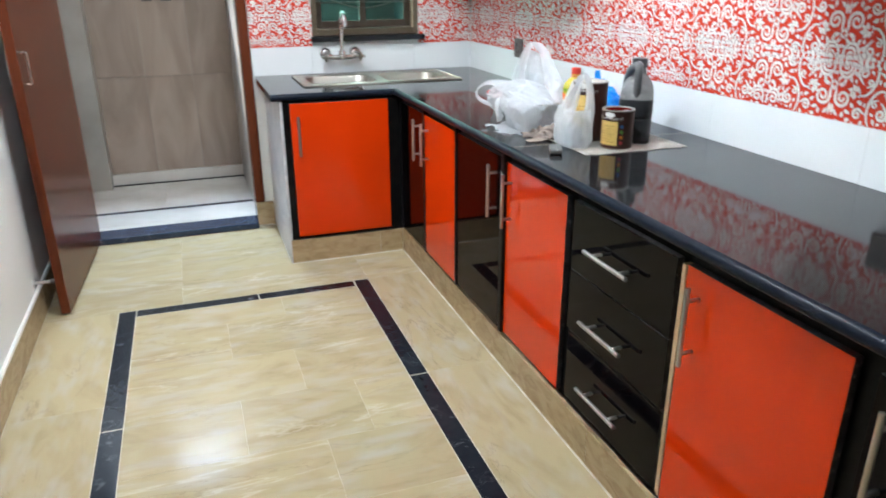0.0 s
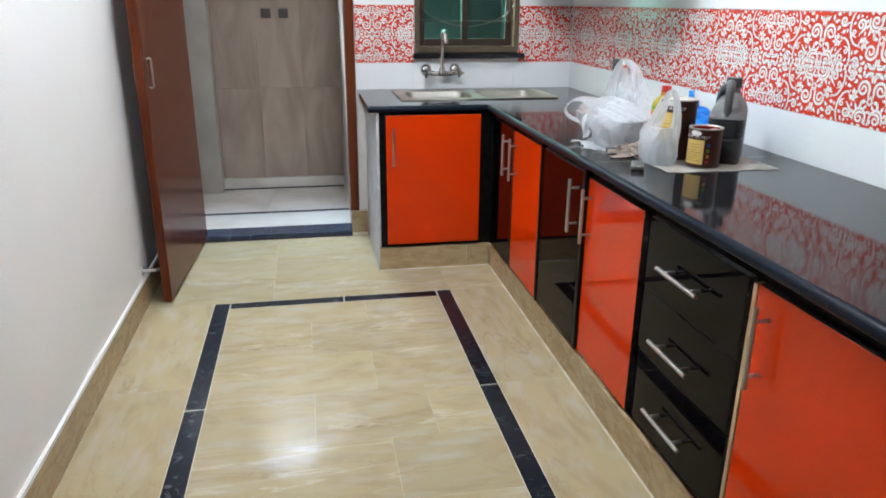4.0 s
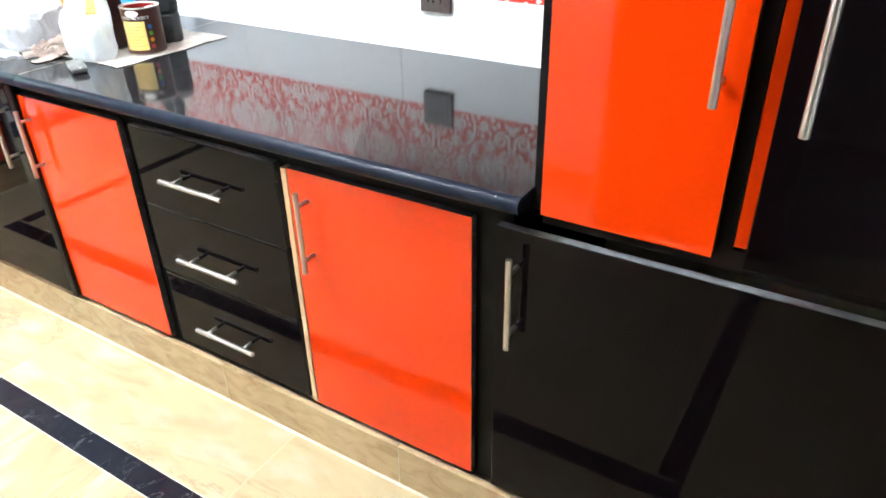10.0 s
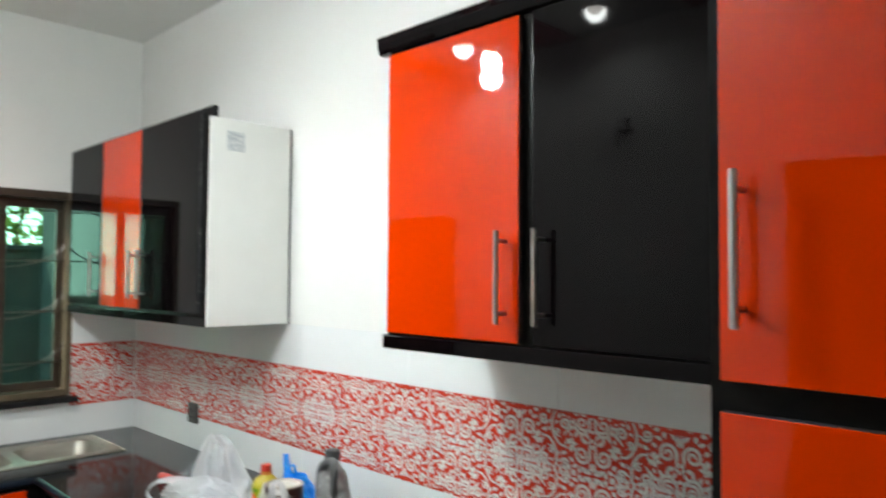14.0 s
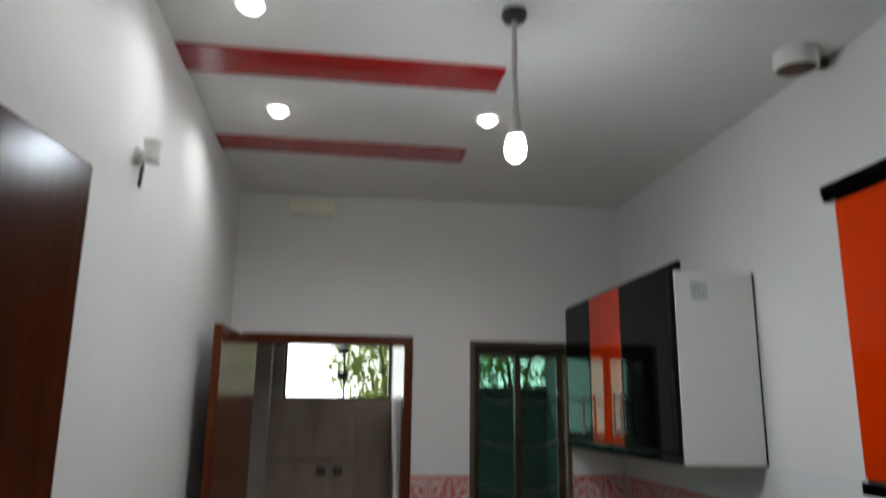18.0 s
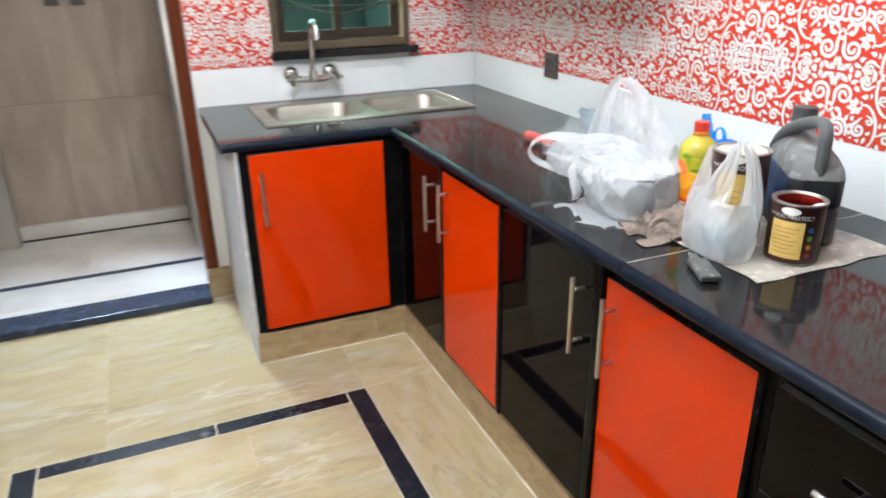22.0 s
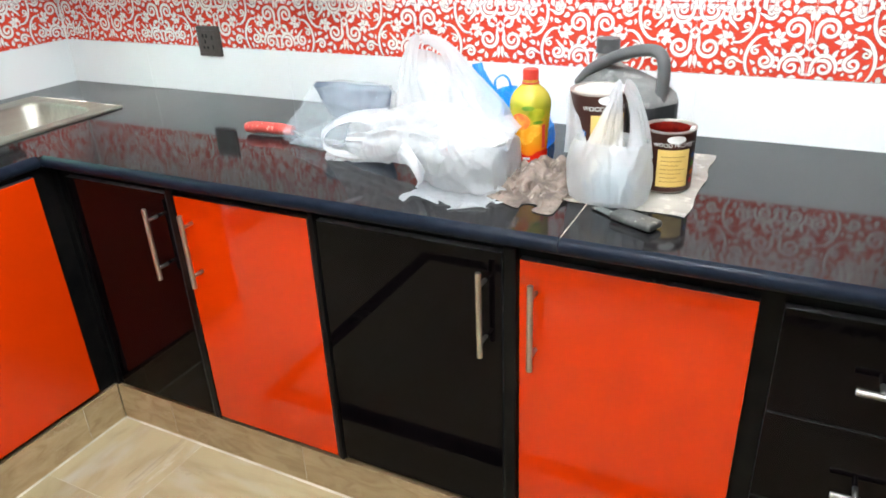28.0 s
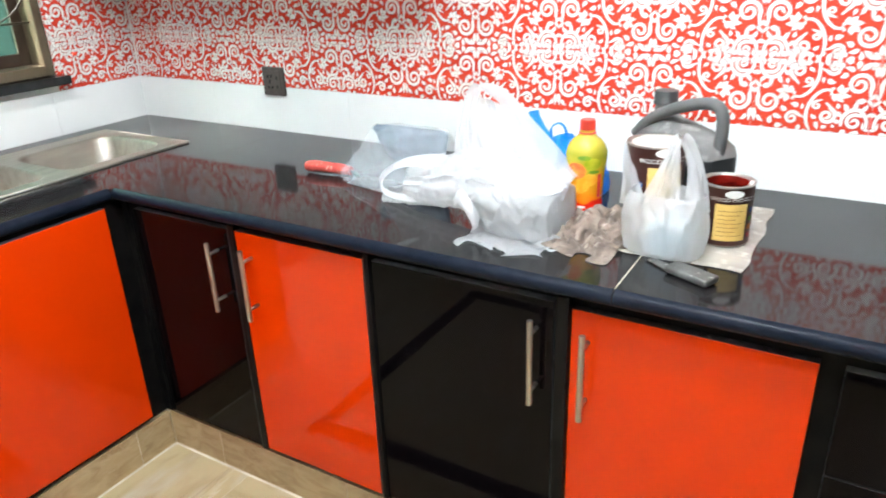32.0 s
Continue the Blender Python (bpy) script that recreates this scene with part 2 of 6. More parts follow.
def lamp(name, kind, at, power, color, radius, spot=None):
    ob = new(name, bpy.data.lights.new(name, kind))
    ob.data.energy = power
    ob.data.color = color
    ob.data.shadow_soft_size = radius
    ob.location = at
    if spot:
        ob.data.spot_size = radians(spot)
        ob.data.spot_blend = 0.7
    return ob


lamp("bulb_light", "SPOT", (BULB[0], BULB[1], BULB[2] - 0.06), 13, (0.86, 0.95, 1.0), 0.04, 176)
for (sx, sy), watts in zip(SPOTS, (15, 20, 27, 27)):
    lamp("downlight_light", "SPOT", (sx, sy, CEIL - 0.02), watts, (0.93, 0.98, 1.0), 0.05, 162)
# daylight falling into the washroom window from above
day = new("window_daylight", bpy.data.lights.new("window_daylight", "AREA"))
day.data.shape, day.data.size, day.data.size_y, day.data.energy, day.data.color = "RECTANGLE", 0.8, 0.5, 95, (0.60, 0.80, 1.0)
day.matrix_world = look((-2.0, 1.66, 2.98), (-1.65, 0.2, 0.6))

# ---- materials ----
M_RED = mat("red_gloss_laminate", srgb(210, 53, 2), 0.04, spec=0.4, noise_scale=3, color2=srgb(207, 52, 2), bump=0.02, bump_scale=7)
M_BLACK = mat("black_gloss_laminate", (0.0022, 0.0014, 0.0018), 0.04, spec=0.115, noise_scale=4, color2=(0.0030, 0.0020, 0.0025), fine=(0.16, 0.15, 0.14), fine_scale=130, fine_at=(0.85, 0.87))
M_FRAME = mat("black_painted_frame", (0.003, 0.003, 0.0035), 0.3, spec=0.1, noise_scale=20, color2=(0.008, 0.0075, 0.007), bump=0.1, bump_scale=150, fine=(0.16, 0.15, 0.13), fine_scale=120, fine_at=(0.82, 0.85))
M_DOOREDGE = mat("dusty_black_door_edge", (0.022, 0.023, 0.025), 0.4, spec=0.3, noise_scale=30, color2=(0.05, 0.05, 0.052), bump=0.1, bump_scale=150, fine=(0.2, 0.19, 0.17), fine_scale=90, fine_at=(0.62, 0.75))
# the blue in this colour stands for cool light reflected by black granite
M_EDGE = mat("honed_granite_edge", (0.005, 0.0085, 0.017), 0.26, noise_scale=40, color2=(0.009, 0.013, 0.023), fine=(0.3, 0.3, 0.3), fine_scale=90, fine_at=(0.78, 0.82), spec=0.12, rough_var=0.1)
# dust on black door tops, paled further to stand for bounced light
M_LEDGE = mat("dusty_paled_door_top", (0.16, 0.165, 0.175), 0.6, noise_scale=40, color2=(0.09, 0.094, 0.10), bump=0.1, bump_scale=150)
M_RAW = mat("raw_wood_edge", (0.55, 0.39, 0.22), 0.6, noise_scale=60, color2=(0.42, 0.28, 0.15), stretch=(1, 1, 0.1))
M_GRANITE = mat("black_granite", (0.010, 0.010, 0.011), 0.055, noise_scale=40, color2=(0.018, 0.017, 0.018), fine=(0.09, 0.085, 0.085), fine_scale=700, fine_at=(0.68, 0.8), spec=0.36, rough_var=0.03)
M_GROUT = mat("pale_grout", (0.66, 0.60, 0.48), 0.8, noise_scale=9, color2=(0.42, 0.36, 0.27))
M_FGROUT = mat("cream_floor_grout", (0.66, 0.60, 0.48), 0.8, noise_scale=9, color2=(0.50, 0.43, 0.32))
M_MARBLE = mat("beige_marble", (0.385, 0.315, 0.186), 0.12, noise_scale=1.9, color2=(0.30, 0.237, 0.134), contrast=(0.48, 0.80), detail=6, distort=3.0, stretch=(0.9, 2.6, 2.6), per_object=0.07, fine=(0.40, 0.35, 0.265), fine_scale=6, fine_at=(0.48, 0.75), rough_var=0.05, spec=0.04)
M_MARBLE_X = mat("beige_marble_lengthwise", (0.385, 0.315, 0.186), 0.12, noise_scale=1.9, color2=(0.30, 0.237, 0.134), contrast=(0.48, 0.80), detail=6, distort=3.0, stretch=(2.6, 0.9, 2.6), per_object=0.07, fine=(0.40, 0.35, 0.265), fine_scale=6, fine_at=(0.48, 0.75), rough_var=0.05, spec=0.04)
M_PLINTH = mat("tan_marble", (0.42, 0.315, 0.18), 0.2, noise_scale=5, color2=(0.31, 0.215, 0.115), contrast=(0.4, 0.7), detail=8, distort=1.2, stretch=(2, 2, 5), per_object=0.08)
M_BMARBLE = mat("black_marble_inlay", (0.008, 0.010, 0.015), 0.22, spec=0.16, noise_scale=9, color2=(0.012, 0.014, 0.019), fine=(0.14, 0.15, 0.16), fine_scale=14, fine_at=(0.66, 0.8), detail=8, distort=2.0, per_object=0.15)
M_NAVY = mat("navy_black_stone", (0.022, 0.032, 0.058), 0.22, noise_scale=9, color2=(0.03, 0.042, 0.07), fine=(0.12, 0.14, 0.18), fine_scale=40, fine_at=(0.66, 0.8), detail=8, distort=1.0)
M_WALL = mat("white_emulsion", (0.79, 0.795, 0.775), 0.7, noise_scale=1.3, color2=(0.755, 0.76, 0.74), bump=0.25, bump_scale=90)
M_CEIL = mat("ceiling_paint", (0.81, 0.81, 0.79), 0.75, noise_scale=1.1, color2=(0.77, 0.77, 0.75), bump=0.15, bump_scale=70)
M_TILE = mat("white_glazed_tile", (0.80, 0.82, 0.82), 0.09, noise_scale=2, color2=(0.76, 0.79, 0.80), bump=0.02, bump_scale=30, spec=0.3)
M_TRED = mat("red_glazed_tile", srgb(220, 76, 54), 0.2, noise_scale=8, color2=srgb(210, 62, 44), spec=0.4)
M_TWHITE = mat("white_tile_print", (0.82, 0.80, 0.77), 0.2, noise_scale=9, color2=(0.74, 0.70, 0.66), spec=0.4)
M_TDARK = mat("tile_print_outline", srgb(128, 50, 62), 0.2, noise_scale=9, color2=srgb(116, 44, 58))
M_STEEL = mat("brushed_steel", (0.56, 0.55, 0.52), 0.28, 1.0, noise_scale=90, color2=(0.48, 0.47, 0.45), stretch=(1, 1, 0.05), rough_var=0.1)
M_SINK = mat("sink_steel", (0.47, 0.445, 0.39), 0.42, 1.0, noise_scale=30, color2=(0.40, 0.375, 0.33), stretch=(0.2, 2, 1), rough_var=0.12)
M_CHROME = mat("chrome", (0.66, 0.65, 0.63), 0.16, 1.0, noise_scale=25, color2=(0.62, 0.61, 0.59), rough_var=0.1)
M_DOOR = mat("varnished_brown_wood", (0.135, 0.036, 0.015), 0.19, spec=0.1, noise_scale=9, color2=(0.088, 0.022, 0.010), stretch=(2.5, 2.5, 0.12), detail=8, distort=0.8, bump=0.08, bump_scale=60)
M_WINFR = mat("dark_brown_aluminium", (0.035, 0.022, 0.014), 0.35, noise_scale=20, color2=(0.05, 0.034, 0.022), bump=0.05)
M_SOCKET = mat("brown_grey_plastic", (0.055, 0.045, 0.042), 0.4, noise_scale=60, color2=(0.07, 0.058, 0.053))
M_DARK = mat("dark_hole", (0.004, 0.004, 0.004), 0.8)
M_WHITEP = mat("white_lacquer", (0.78, 0.78, 0.75), 0.35, noise_scale=3, color2=(0.74, 0.74, 0.71), bump=0.04, bump_scale=60)
M_BATH = mat("brown_bath_tile", (0.37, 0.29, 0.235), 0.22, noise_scale=2.4, color2=(0.26, 0.20, 0.158), detail=8, distort=0.8, stretch=(2.2, 2.2, 0.7), per_object=0.06)
M_BATHG = mat("grey_bath_tile", (0.36, 0.33, 0.29), 0.3, noise_scale=3, color2=(0.27, 0.24, 0.21), detail=8)
M_BATHF = mat("pale_bath_floor_tile", (0.62, 0.59, 0.54), 0.25, noise_scale=3, color2=(0.5, 0.46, 0.41), detail=6, per_object=0.05)
M_REDCEIL = mat("red_ceiling_panel", srgb(178, 18, 14), 0.16, coat=0.5, noise_scale=3, color2=srgb(160, 14, 12))
M_GSLAB = mat("grey_white_slab", (0.60, 0.60, 0.61), 0.4, noise_scale=5, color2=(0.47, 0.47, 0.49), detail=8, distort=1.5, fine=(0.7, 0.7, 0.7), fine_scale=30, fine_at=(0.6, 0.7))
M_GLASS_T = mat("green_tinted_glass", (0.16, 0.34, 0.27), 0.02, transmission=1.0, ior=1.2)
M_BULB = glow("lamp_glow", (0.86, 0.95, 1.0), 260)
M_SPOT = glow("downlight_glow", (1.0, 0.98, 0.94), 14)


def add_veins(m, scale, stretch, color, width, amount=0.8):
    """Thin wandering mineral veins over a stone's colour, different on each piece."""
    nt = m.node_tree
    N, L = nt.nodes.new, nt.links.new
    b = nt.nodes["Principled BSDF"]
    geo, info, mp = N("ShaderNodeNewGeometry"), N("ShaderNodeObjectInfo"), N("ShaderNodeVectorMath")
    mp.operation = "MULTIPLY_ADD"
    mp.inputs[1].default_value = stretch
    sh = N("ShaderNodeVectorMath")
    sh.operation = "SCALE"
    sh.inputs[0].default_value = (17.0, 9.0, 5.0)
    L(info.outputs["Random"], sh.inputs["Scale"])
    L(geo.outputs["Position"], mp.inputs[0])
    L(sh.outputs[0], mp.inputs[2])
    n = N("ShaderNodeTexNoise")
    n.inputs["Scale"].default_value, n.inputs["Detail"].default_value, n.inputs["Distortion"].default_value = scale, 7, 0.6
    n.inputs["Roughness"].default_value = 0.62
    L(mp.outputs[0], n.inputs["Vector"])
    d, a, r = N("ShaderNodeMath"), N("ShaderNodeMath"), N("ShaderNodeMapRange")
    d.operation, a.operation = "SUBTRACT", "ABSOLUTE"
    d.inputs[1].default_value = 0.5
    L(n.outputs["Fac"], d.inputs[0])
    L(d.outputs[0], a.inputs[0])
    r.inputs["From Min"].default_value, r.inputs["From Max"].default_value = 0.0, width
    r.inputs["To Min"].default_value, r.inputs["To Max"].default_value = amount, 0.0
    L(a.outputs[0], r.inputs["Value"])
    n2 = N("ShaderNodeTexNoise")
    n2.inputs["Scale"].default_value = scale * 0.6
    L(mp.outputs[0], n2.inputs["Vector"])
    k = N("ShaderNodeMapRange")
    k.inputs["From Min"].default_value, k.inputs["From Max"].default_value = 0.45, 0.6
    L(n2.outputs["Fac"], k.inputs["Value"])
    f = N("ShaderNodeMath")
    f.operation = "MULTIPLY"
    L(r.outputs[0], f.inputs[0])
    L(k.outputs[0], f.inputs[1])
    mix = N("ShaderNodeMix")
    mix.data_type = "RGBA"
    src = b.inputs["Base Color"].links[0].from_socket
    L(f.outputs[0], mix.inputs[0])
    L(src, mix.inputs[6])
    mix.inputs[7].default_value = tuple(color) + (1,)
    L(mix.outputs[2], b.inputs["Base Color"])


add_veins(M_MARBLE, 3.0, (0.55, 2.6, 2.6), (0.20, 0.15, 0.10), 0.012, 0.5)
add_veins(M_MARBLE_X, 3.0, (2.6, 0.55, 2.6), (0.20, 0.15, 0.10), 0.012, 0.5)
add_veins(M_MARBLE, 2.2, (0.5, 2.4, 2.4), (0.52, 0.46, 0.36), 0.02, 0.6)
add_veins(M_PLINTH, 5.0, (0.8, 0.8, 2.0), (0.5, 0.38, 0.25), 0.012, 0.6)
add_veins(M_BMARBLE, 7.0, (1.0, 1.0, 1.0), (0.24, 0.25, 0.27), 0.008, 0.4)
add_veins(M_NAVY, 6.0, (1.0, 1.0, 1.0), (0.15, 0.17, 0.2), 0.01, 0.6)
add_veins(M_GSLAB, 5.0, (1.0, 1.0, 0.6), (0.36, 0.36, 0.39), 0.02, 0.7)

# ---- the room's shell ----
W_L, Y_N, Y_F = -2.352, -5.6, 0.0
DOOR = (-2.235, -1.345)
wall_box("wall_right", 0.0, 0.15, Y_N - 0.15, 0.22, -0.1, CEIL + 0.1, M_WALL, "white painted kitchen wall behind the counter", axis="x")
wall_box("wall_back", W_L - 0.15, 0.0, 0.0, 0.12, -0.1, CEIL + 0.1, M_WALL, "white painted wall with the door and the window",
         holes=[(DOOR[0] - 0.055, DOOR[1] + 0.052, -0.1, 2.115), (-0.95, -0.332, 1.03, 2.1)])
wall_box("wall_left", W_L - 0.15, W_L, Y_N - 0.15, 0.0, -0.1, CEIL + 0.1, M_WALL, "white painted side wall of the kitchen",
         holes=[(-4.9, -4.0, -0.1, 2.1)], axis="x")
wall_box("wall_front", W_L, 0.0, Y_N - 0.15, Y_N, -0.1, CEIL + 0.1, M_WALL, "white painted wall at the near end")
solid("ceiling", box(W_L - 0.15, 0.15, Y_N - 0.15, 0.12, CEIL + 0.1, CEIL + 0.2, bm=box(W_L, 0, Y_N, 0, CEIL, CEIL + 0.1)), M_CEIL, (-1.2, -2.5, CEIL), "white painted plaster ceiling", "ceiling", kind="structure", smooth=None)
# unseen closed passage added beyond the near door, to keep outside light out
wall_box("wall_unseen", W_L - 1.3, W_L - 1.2, -5.4, -3.5, -0.1, 2.6, M_WALL, "white wall added out of view beyond the side door")
wall_box("wall_unseen_far", W_L - 1.2, W_L - 0.15, -3.6, -3.5, -0.1, 2.6, M_WALL, "white end wall added out of view to block light")
wall_box("wall_unseen_near", W_L - 1.2, W_L - 0.15, -5.5, -5.4, -0.1, 2.6, M_WALL, "white end wall added out of view to block light")
solid("ceiling_unseen", box(W_L - 1.3, W_L - 0.15, -5.5, -3.5, 2.6, 2.7), M_CEIL, (W_L - 0.7, -4.4, 2.6), "plain white ceiling added out of view to block light", "ceiling", kind="structure", smooth=None)

floor = solid("floor", box(W_L - 1.3, 0.15, Y_N - 0.15, 0.0, -0.12, -0.0004), M_FGROUT, (-1.2, -2.5, -0.12), "beige marble floor with a black inlaid border", "floor", kind="structure", smooth=None)

# ---- skirting ----
sk = thing("baseboard", (W_L, -2.0, 0), "tan marble skirting along the white wall", "skirting", kind="structure")
ys = [0.0, -0.92, -1.83, -2.74, -3.64, -3.99]
for a, b in zip(ys, ys[1:]):
    part("skirting_slab", box(W_L, W_L + 0.012, b + 0.001, a - 0.001, 0, 0.122, 0.0015), M_PLINTH, sk)
part("white_cap", box(W_L, W_L + 0.012, -3.99, 0.0, 0.1225, 0.136, 0.002), M_WHITEP, sk, "thin white strip along the top of the skirting")
part("skirting_slab", box(-1.345, -1.247, -0.034, -0.0125, 0, 0.135, 0.0015), M_PLINTH, sk)

# ---- bathroom beyond the door ----
BY = 1.1
BZ = 0.03
wall_box("wall_bath_back", -2.6, -1.25, BY, BY + 0.12, -0.1, 2.6, M_BATHG, "tiled rear wall of the washroom", holes=[(-2.125, -1.34, 1.757, 2.45)])
wall_box("wall_bath_left", -2.6, -2.45, 0.12, BY, -0.1, 2.6, M_BATHG, "tiled side wall of the washroom", axis="x")
wall_box("wall_bath_right", -1.335, -1.25, 0.12, BY, -0.1, 2.6, M_BATHG, "tiled side wall of the washroom", axis="x")
solid("ceiling_bath", box(-2.6, -1.25, 0.12, BY + 0.12, 2.6, 2.7), M_CEIL, (-1.7, 0.6, 2.6), "plain white washroom ceiling", "ceiling", kind="structure", smooth=None)
bf = solid("floor_bath", box(-2.45, -1.335, 0.12, BY, -0.1, BZ - 0.004), M_GROUT, (-1.7, 0.6, -0.1), "pale tiled washroom floor with a thin dark line", "floor", kind="structure", smooth=None)
part("floor_tile", box(DOOR[0], DOOR[1], 0.072, 0.12, BZ - 0.03, BZ, 0.001), M_BATHF, bf)
part("floor_tile", box(-2.45, -1.335, 0.121, 0.375, BZ - 0.004, BZ, 0.001), M_BATHF, bf)
part("inlay_strip", box(-2.45, -1.335, 0.377, 0.42, BZ - 0.004, BZ, 0.001), M_NAVY, bf, "dark blue-black inlay strip")
for a, b in ((-2.45, -1.86), (-1.858, -1.335)):
    part("floor_tile", box(a, b, 0.422, BY - 0.07, BZ - 0.004, BZ, 0.001), M_BATHF, bf)
part("floor_channel", box(-2.45, -1.335, BY - 0.068, BY - 0.045, BZ - 0.004, BZ + 0.004, 0.001), M_BMARBLE, bf, "dark strip at the foot of the wall")
bw = thing("bath_wall_tiling", (-1.7, BY, BZ), "brown stone-look tiles on the washroom wall", "wall tiles", kind="structure")
part("skirting_tile", box(-2.45, -1.335, BY - 0.044, BY, BZ, 0.105, 0.001), M_BATHF, bw)
for a, b in ((-2.22, -1.902), (-1.9, -1.602), (-1.6, -1.335)):
    for c, d in ((0.102, 0.75), (0.752, 1.35), (1.352, 1.752)):
        part("wall_tile", box(a, b, BY - 0.008, BY, c, d, 0.001), M_BATH, bw)
solid("duct_column", box(-2.45, -2.2, 0.95, BY - 0.0085, BZ, 2.6, 0.003), M_BATHG, (-2.28, 1.0, BZ), "grey tiled boxed-in column", "column", kind="structure")

solid("door_threshold", box(DOOR[0], DOOR[1], -0.09, 0.07, -0.003, BZ + 0.003, 0.006), M_NAVY, (-1.79, 0.03, 0), "polished black marble threshold under the door", "threshold", kind="structure")

# ---- washroom door: frame and open leaf ----
fr = thing("door_1", (-1.79, 0.0, 0), "dark brown wooden door frame round the washroom opening", "door frame", kind="structure")
part("jamb", box(DOOR[1], DOOR[1] + 0.05, -0.012, 0.125, 0, 2.115, 0.004), M_DOOR, fr)
part("jamb", box(DOOR[0] - 0.05, DOOR[0], -0.012, 0.125, 0, 2.115, 0.004), M_DOOR, fr)
part("head", box(DOOR[0] + 0.001, DOOR[1] - 0.001, -0.012, 0.125, 2.058, 2.115, 0.004), M_DOOR, fr)


def door_leaf(base, turn, width, height, label, handle_z, mirror=1):
    """A flush wooden leaf hinged at base, swung by turn degrees from +x."""
    leaf = thing("door_leaf", base, label, "door")
    leaf.rotation_euler = (0, 0, radians(turn))
    bm = box(0, width, -0.019, 0.019, 0.012, height, 0.003)
    ob = new("panel", finish("panel", bm, M_DOOR, 35))
    ob.parent = leaf
    for s in (-1, 1):
        hx = width - 0.07
        h = new("handle", finish("handle", tube(curve_points([(hx, s * 0.019, handle_z), (hx, s * 0.034, handle_z), (hx, s * 0.036, handle_z + 0.02), (hx, s * 0.036, handle_z + 0.1), (hx, s * 0.034, handle_z + 0.12), (hx, s * 0.019, handle_z + 0.12)], 4), 0.0035), M_STEEL, 60))
        h.parent = leaf
        tagged(h, "small steel pull handle")
    for hz in (0.25, 1.05, 1.85):
        g = new("hinge", finish("hinge", rod((0, -0.024, hz - 0.05), (0, -0.024, hz + 0.05), 0.007), M_STEEL, 40))
        g.parent = leaf
    return leaf


door_leaf((DOOR[0] + 0.022, -0.03, 0), 267.4, 0.955, 2.055, "open dark brown varnished wooden washroom door", 0.98)
door_leaf((W_L + 0.085, -3.985, 0), 80.8, 0.88, 2.06, "open dark brown wooden door folded back towards the wall", 0.98)
nf = thing("door_2", (W_L, -4.45, 0), "dark brown wooden frame of the side door", "door frame", kind="structure")
part("jamb", box(W_L - 0.15, W_L + 0.01, -4.0, -3.952, 0, 2.1, 0.004), M_DOOR, nf)
part("jamb", box(W_L - 0.15, W_L + 0.01, -4.948, -4.9, 0, 2.1, 0.004), M_DOOR, nf)
part("head", box(W_L - 0.15, W_L + 0.01, -4.948, -3.952, 2.1, 2.15, 0.004), M_DOOR, nf)

# ---- window over the sink ----
WX0, WX1, WZ0, WZ1 = -0.95, -0.332, 1.03, 2.1
win = thing("window_1", ((WX0 + WX1) / 2, 0.03, WZ0), "dark brown sliding window with green tinted glass", "window", kind="structure")
M_TAN = mat("brown_painted_steel", (0.115, 0.088, 0.056), 0.38, noise_scale=14, color2=(0.085, 0.064, 0.04), bump=0.05, bump_scale=80)
part("window_frame", box(WX0, WX0 + 0.03, -0.006, 0.1, WZ0 + 0.03, WZ1, 0.004), M_TAN, win)
part("window_frame", box(WX1 - 0.03, WX1, -0.006, 0.1, WZ0 + 0.03, WZ1, 0.004), M_TAN, win)
part("window_frame", box(WX0 + 0.03, WX1 - 0.03, -0.006, 0.1, WZ1 - 0.04, WZ1, 0.004), M_WINFR, win)
part("window_frame", box(WX0 + 0.03, WX1 - 0.03, -0.006, 0.1, WZ0 + 0.03, WZ0 + 0.065, 0.004), M_TAN, win)
for k, (a, b, yy) in enumerate(((WX0 + 0.03, -0.63, 0.04), (-0.665, WX1 - 0.03, 0.066))):
    sash = part("sash", bmesh.new(), M_WINFR, win, "sliding sash with tinted glass")
    z0, z1 = WZ0 + 0.066, WZ1 - 0.041
    part("stile", box(a, a + 0.035, yy, yy + 0.022, z0, z1, 0.002), M_WINFR, sash)
    part("stile", box(b - 0.035, b, yy, yy + 0.022, z0, z1, 0.002), M_WINFR, sash)
    part("rail", box(a + 0.035, b - 0.035, yy, yy + 0.022, z0, z0 + 0.04, 0.002), M_WINFR, sash)
    part("rail", box(a + 0.035, b - 0.035, yy, yy + 0.022, z1 - 0.045, z1, 0.002), M_WINFR, sash)
    pane = part("pane", box(a + 0.033, b - 0.033, yy + 0.009, yy + 0.013, z0 + 0.038, z1 - 0.043), M_GLASS_T, sash)
    pane.visible_shadow = False
solid("window_sill", box(WX0 - 0.012, WX1 + 0.03, -0.045, 0.09, WZ0 - 0.002, WZ0 + 0.028, 0.004), M_GRANITE, (-0.64, 0, WZ0), "black granite window sill", "window sill", kind="structure")

# ---- outside ----
M_GROUND = mat("ground_earth", (0.2, 0.17, 0.13), 0.9, noise_scale=2, color2=(0.12, 0.1, 0.08))
M_OUTW = mat("weathered_plaster", (0.09, 0.095, 0.087), 0.9, noise_scale=2, color2=(0.055, 0.06, 0.055), detail=8)
solid("ground", box(-400, 400, -400, 400, -0.4, -0.13), M_GROUND, (0, 0, -0.4), "bare earth outside the house", "ground", kind="structure", smooth=None)

# ---- base cabinets ----
XF, XD, XC = -0.632, -0.655, -0.692   # face frame, door front, counter edge
TOP, NOSE = 0.855, 0.032
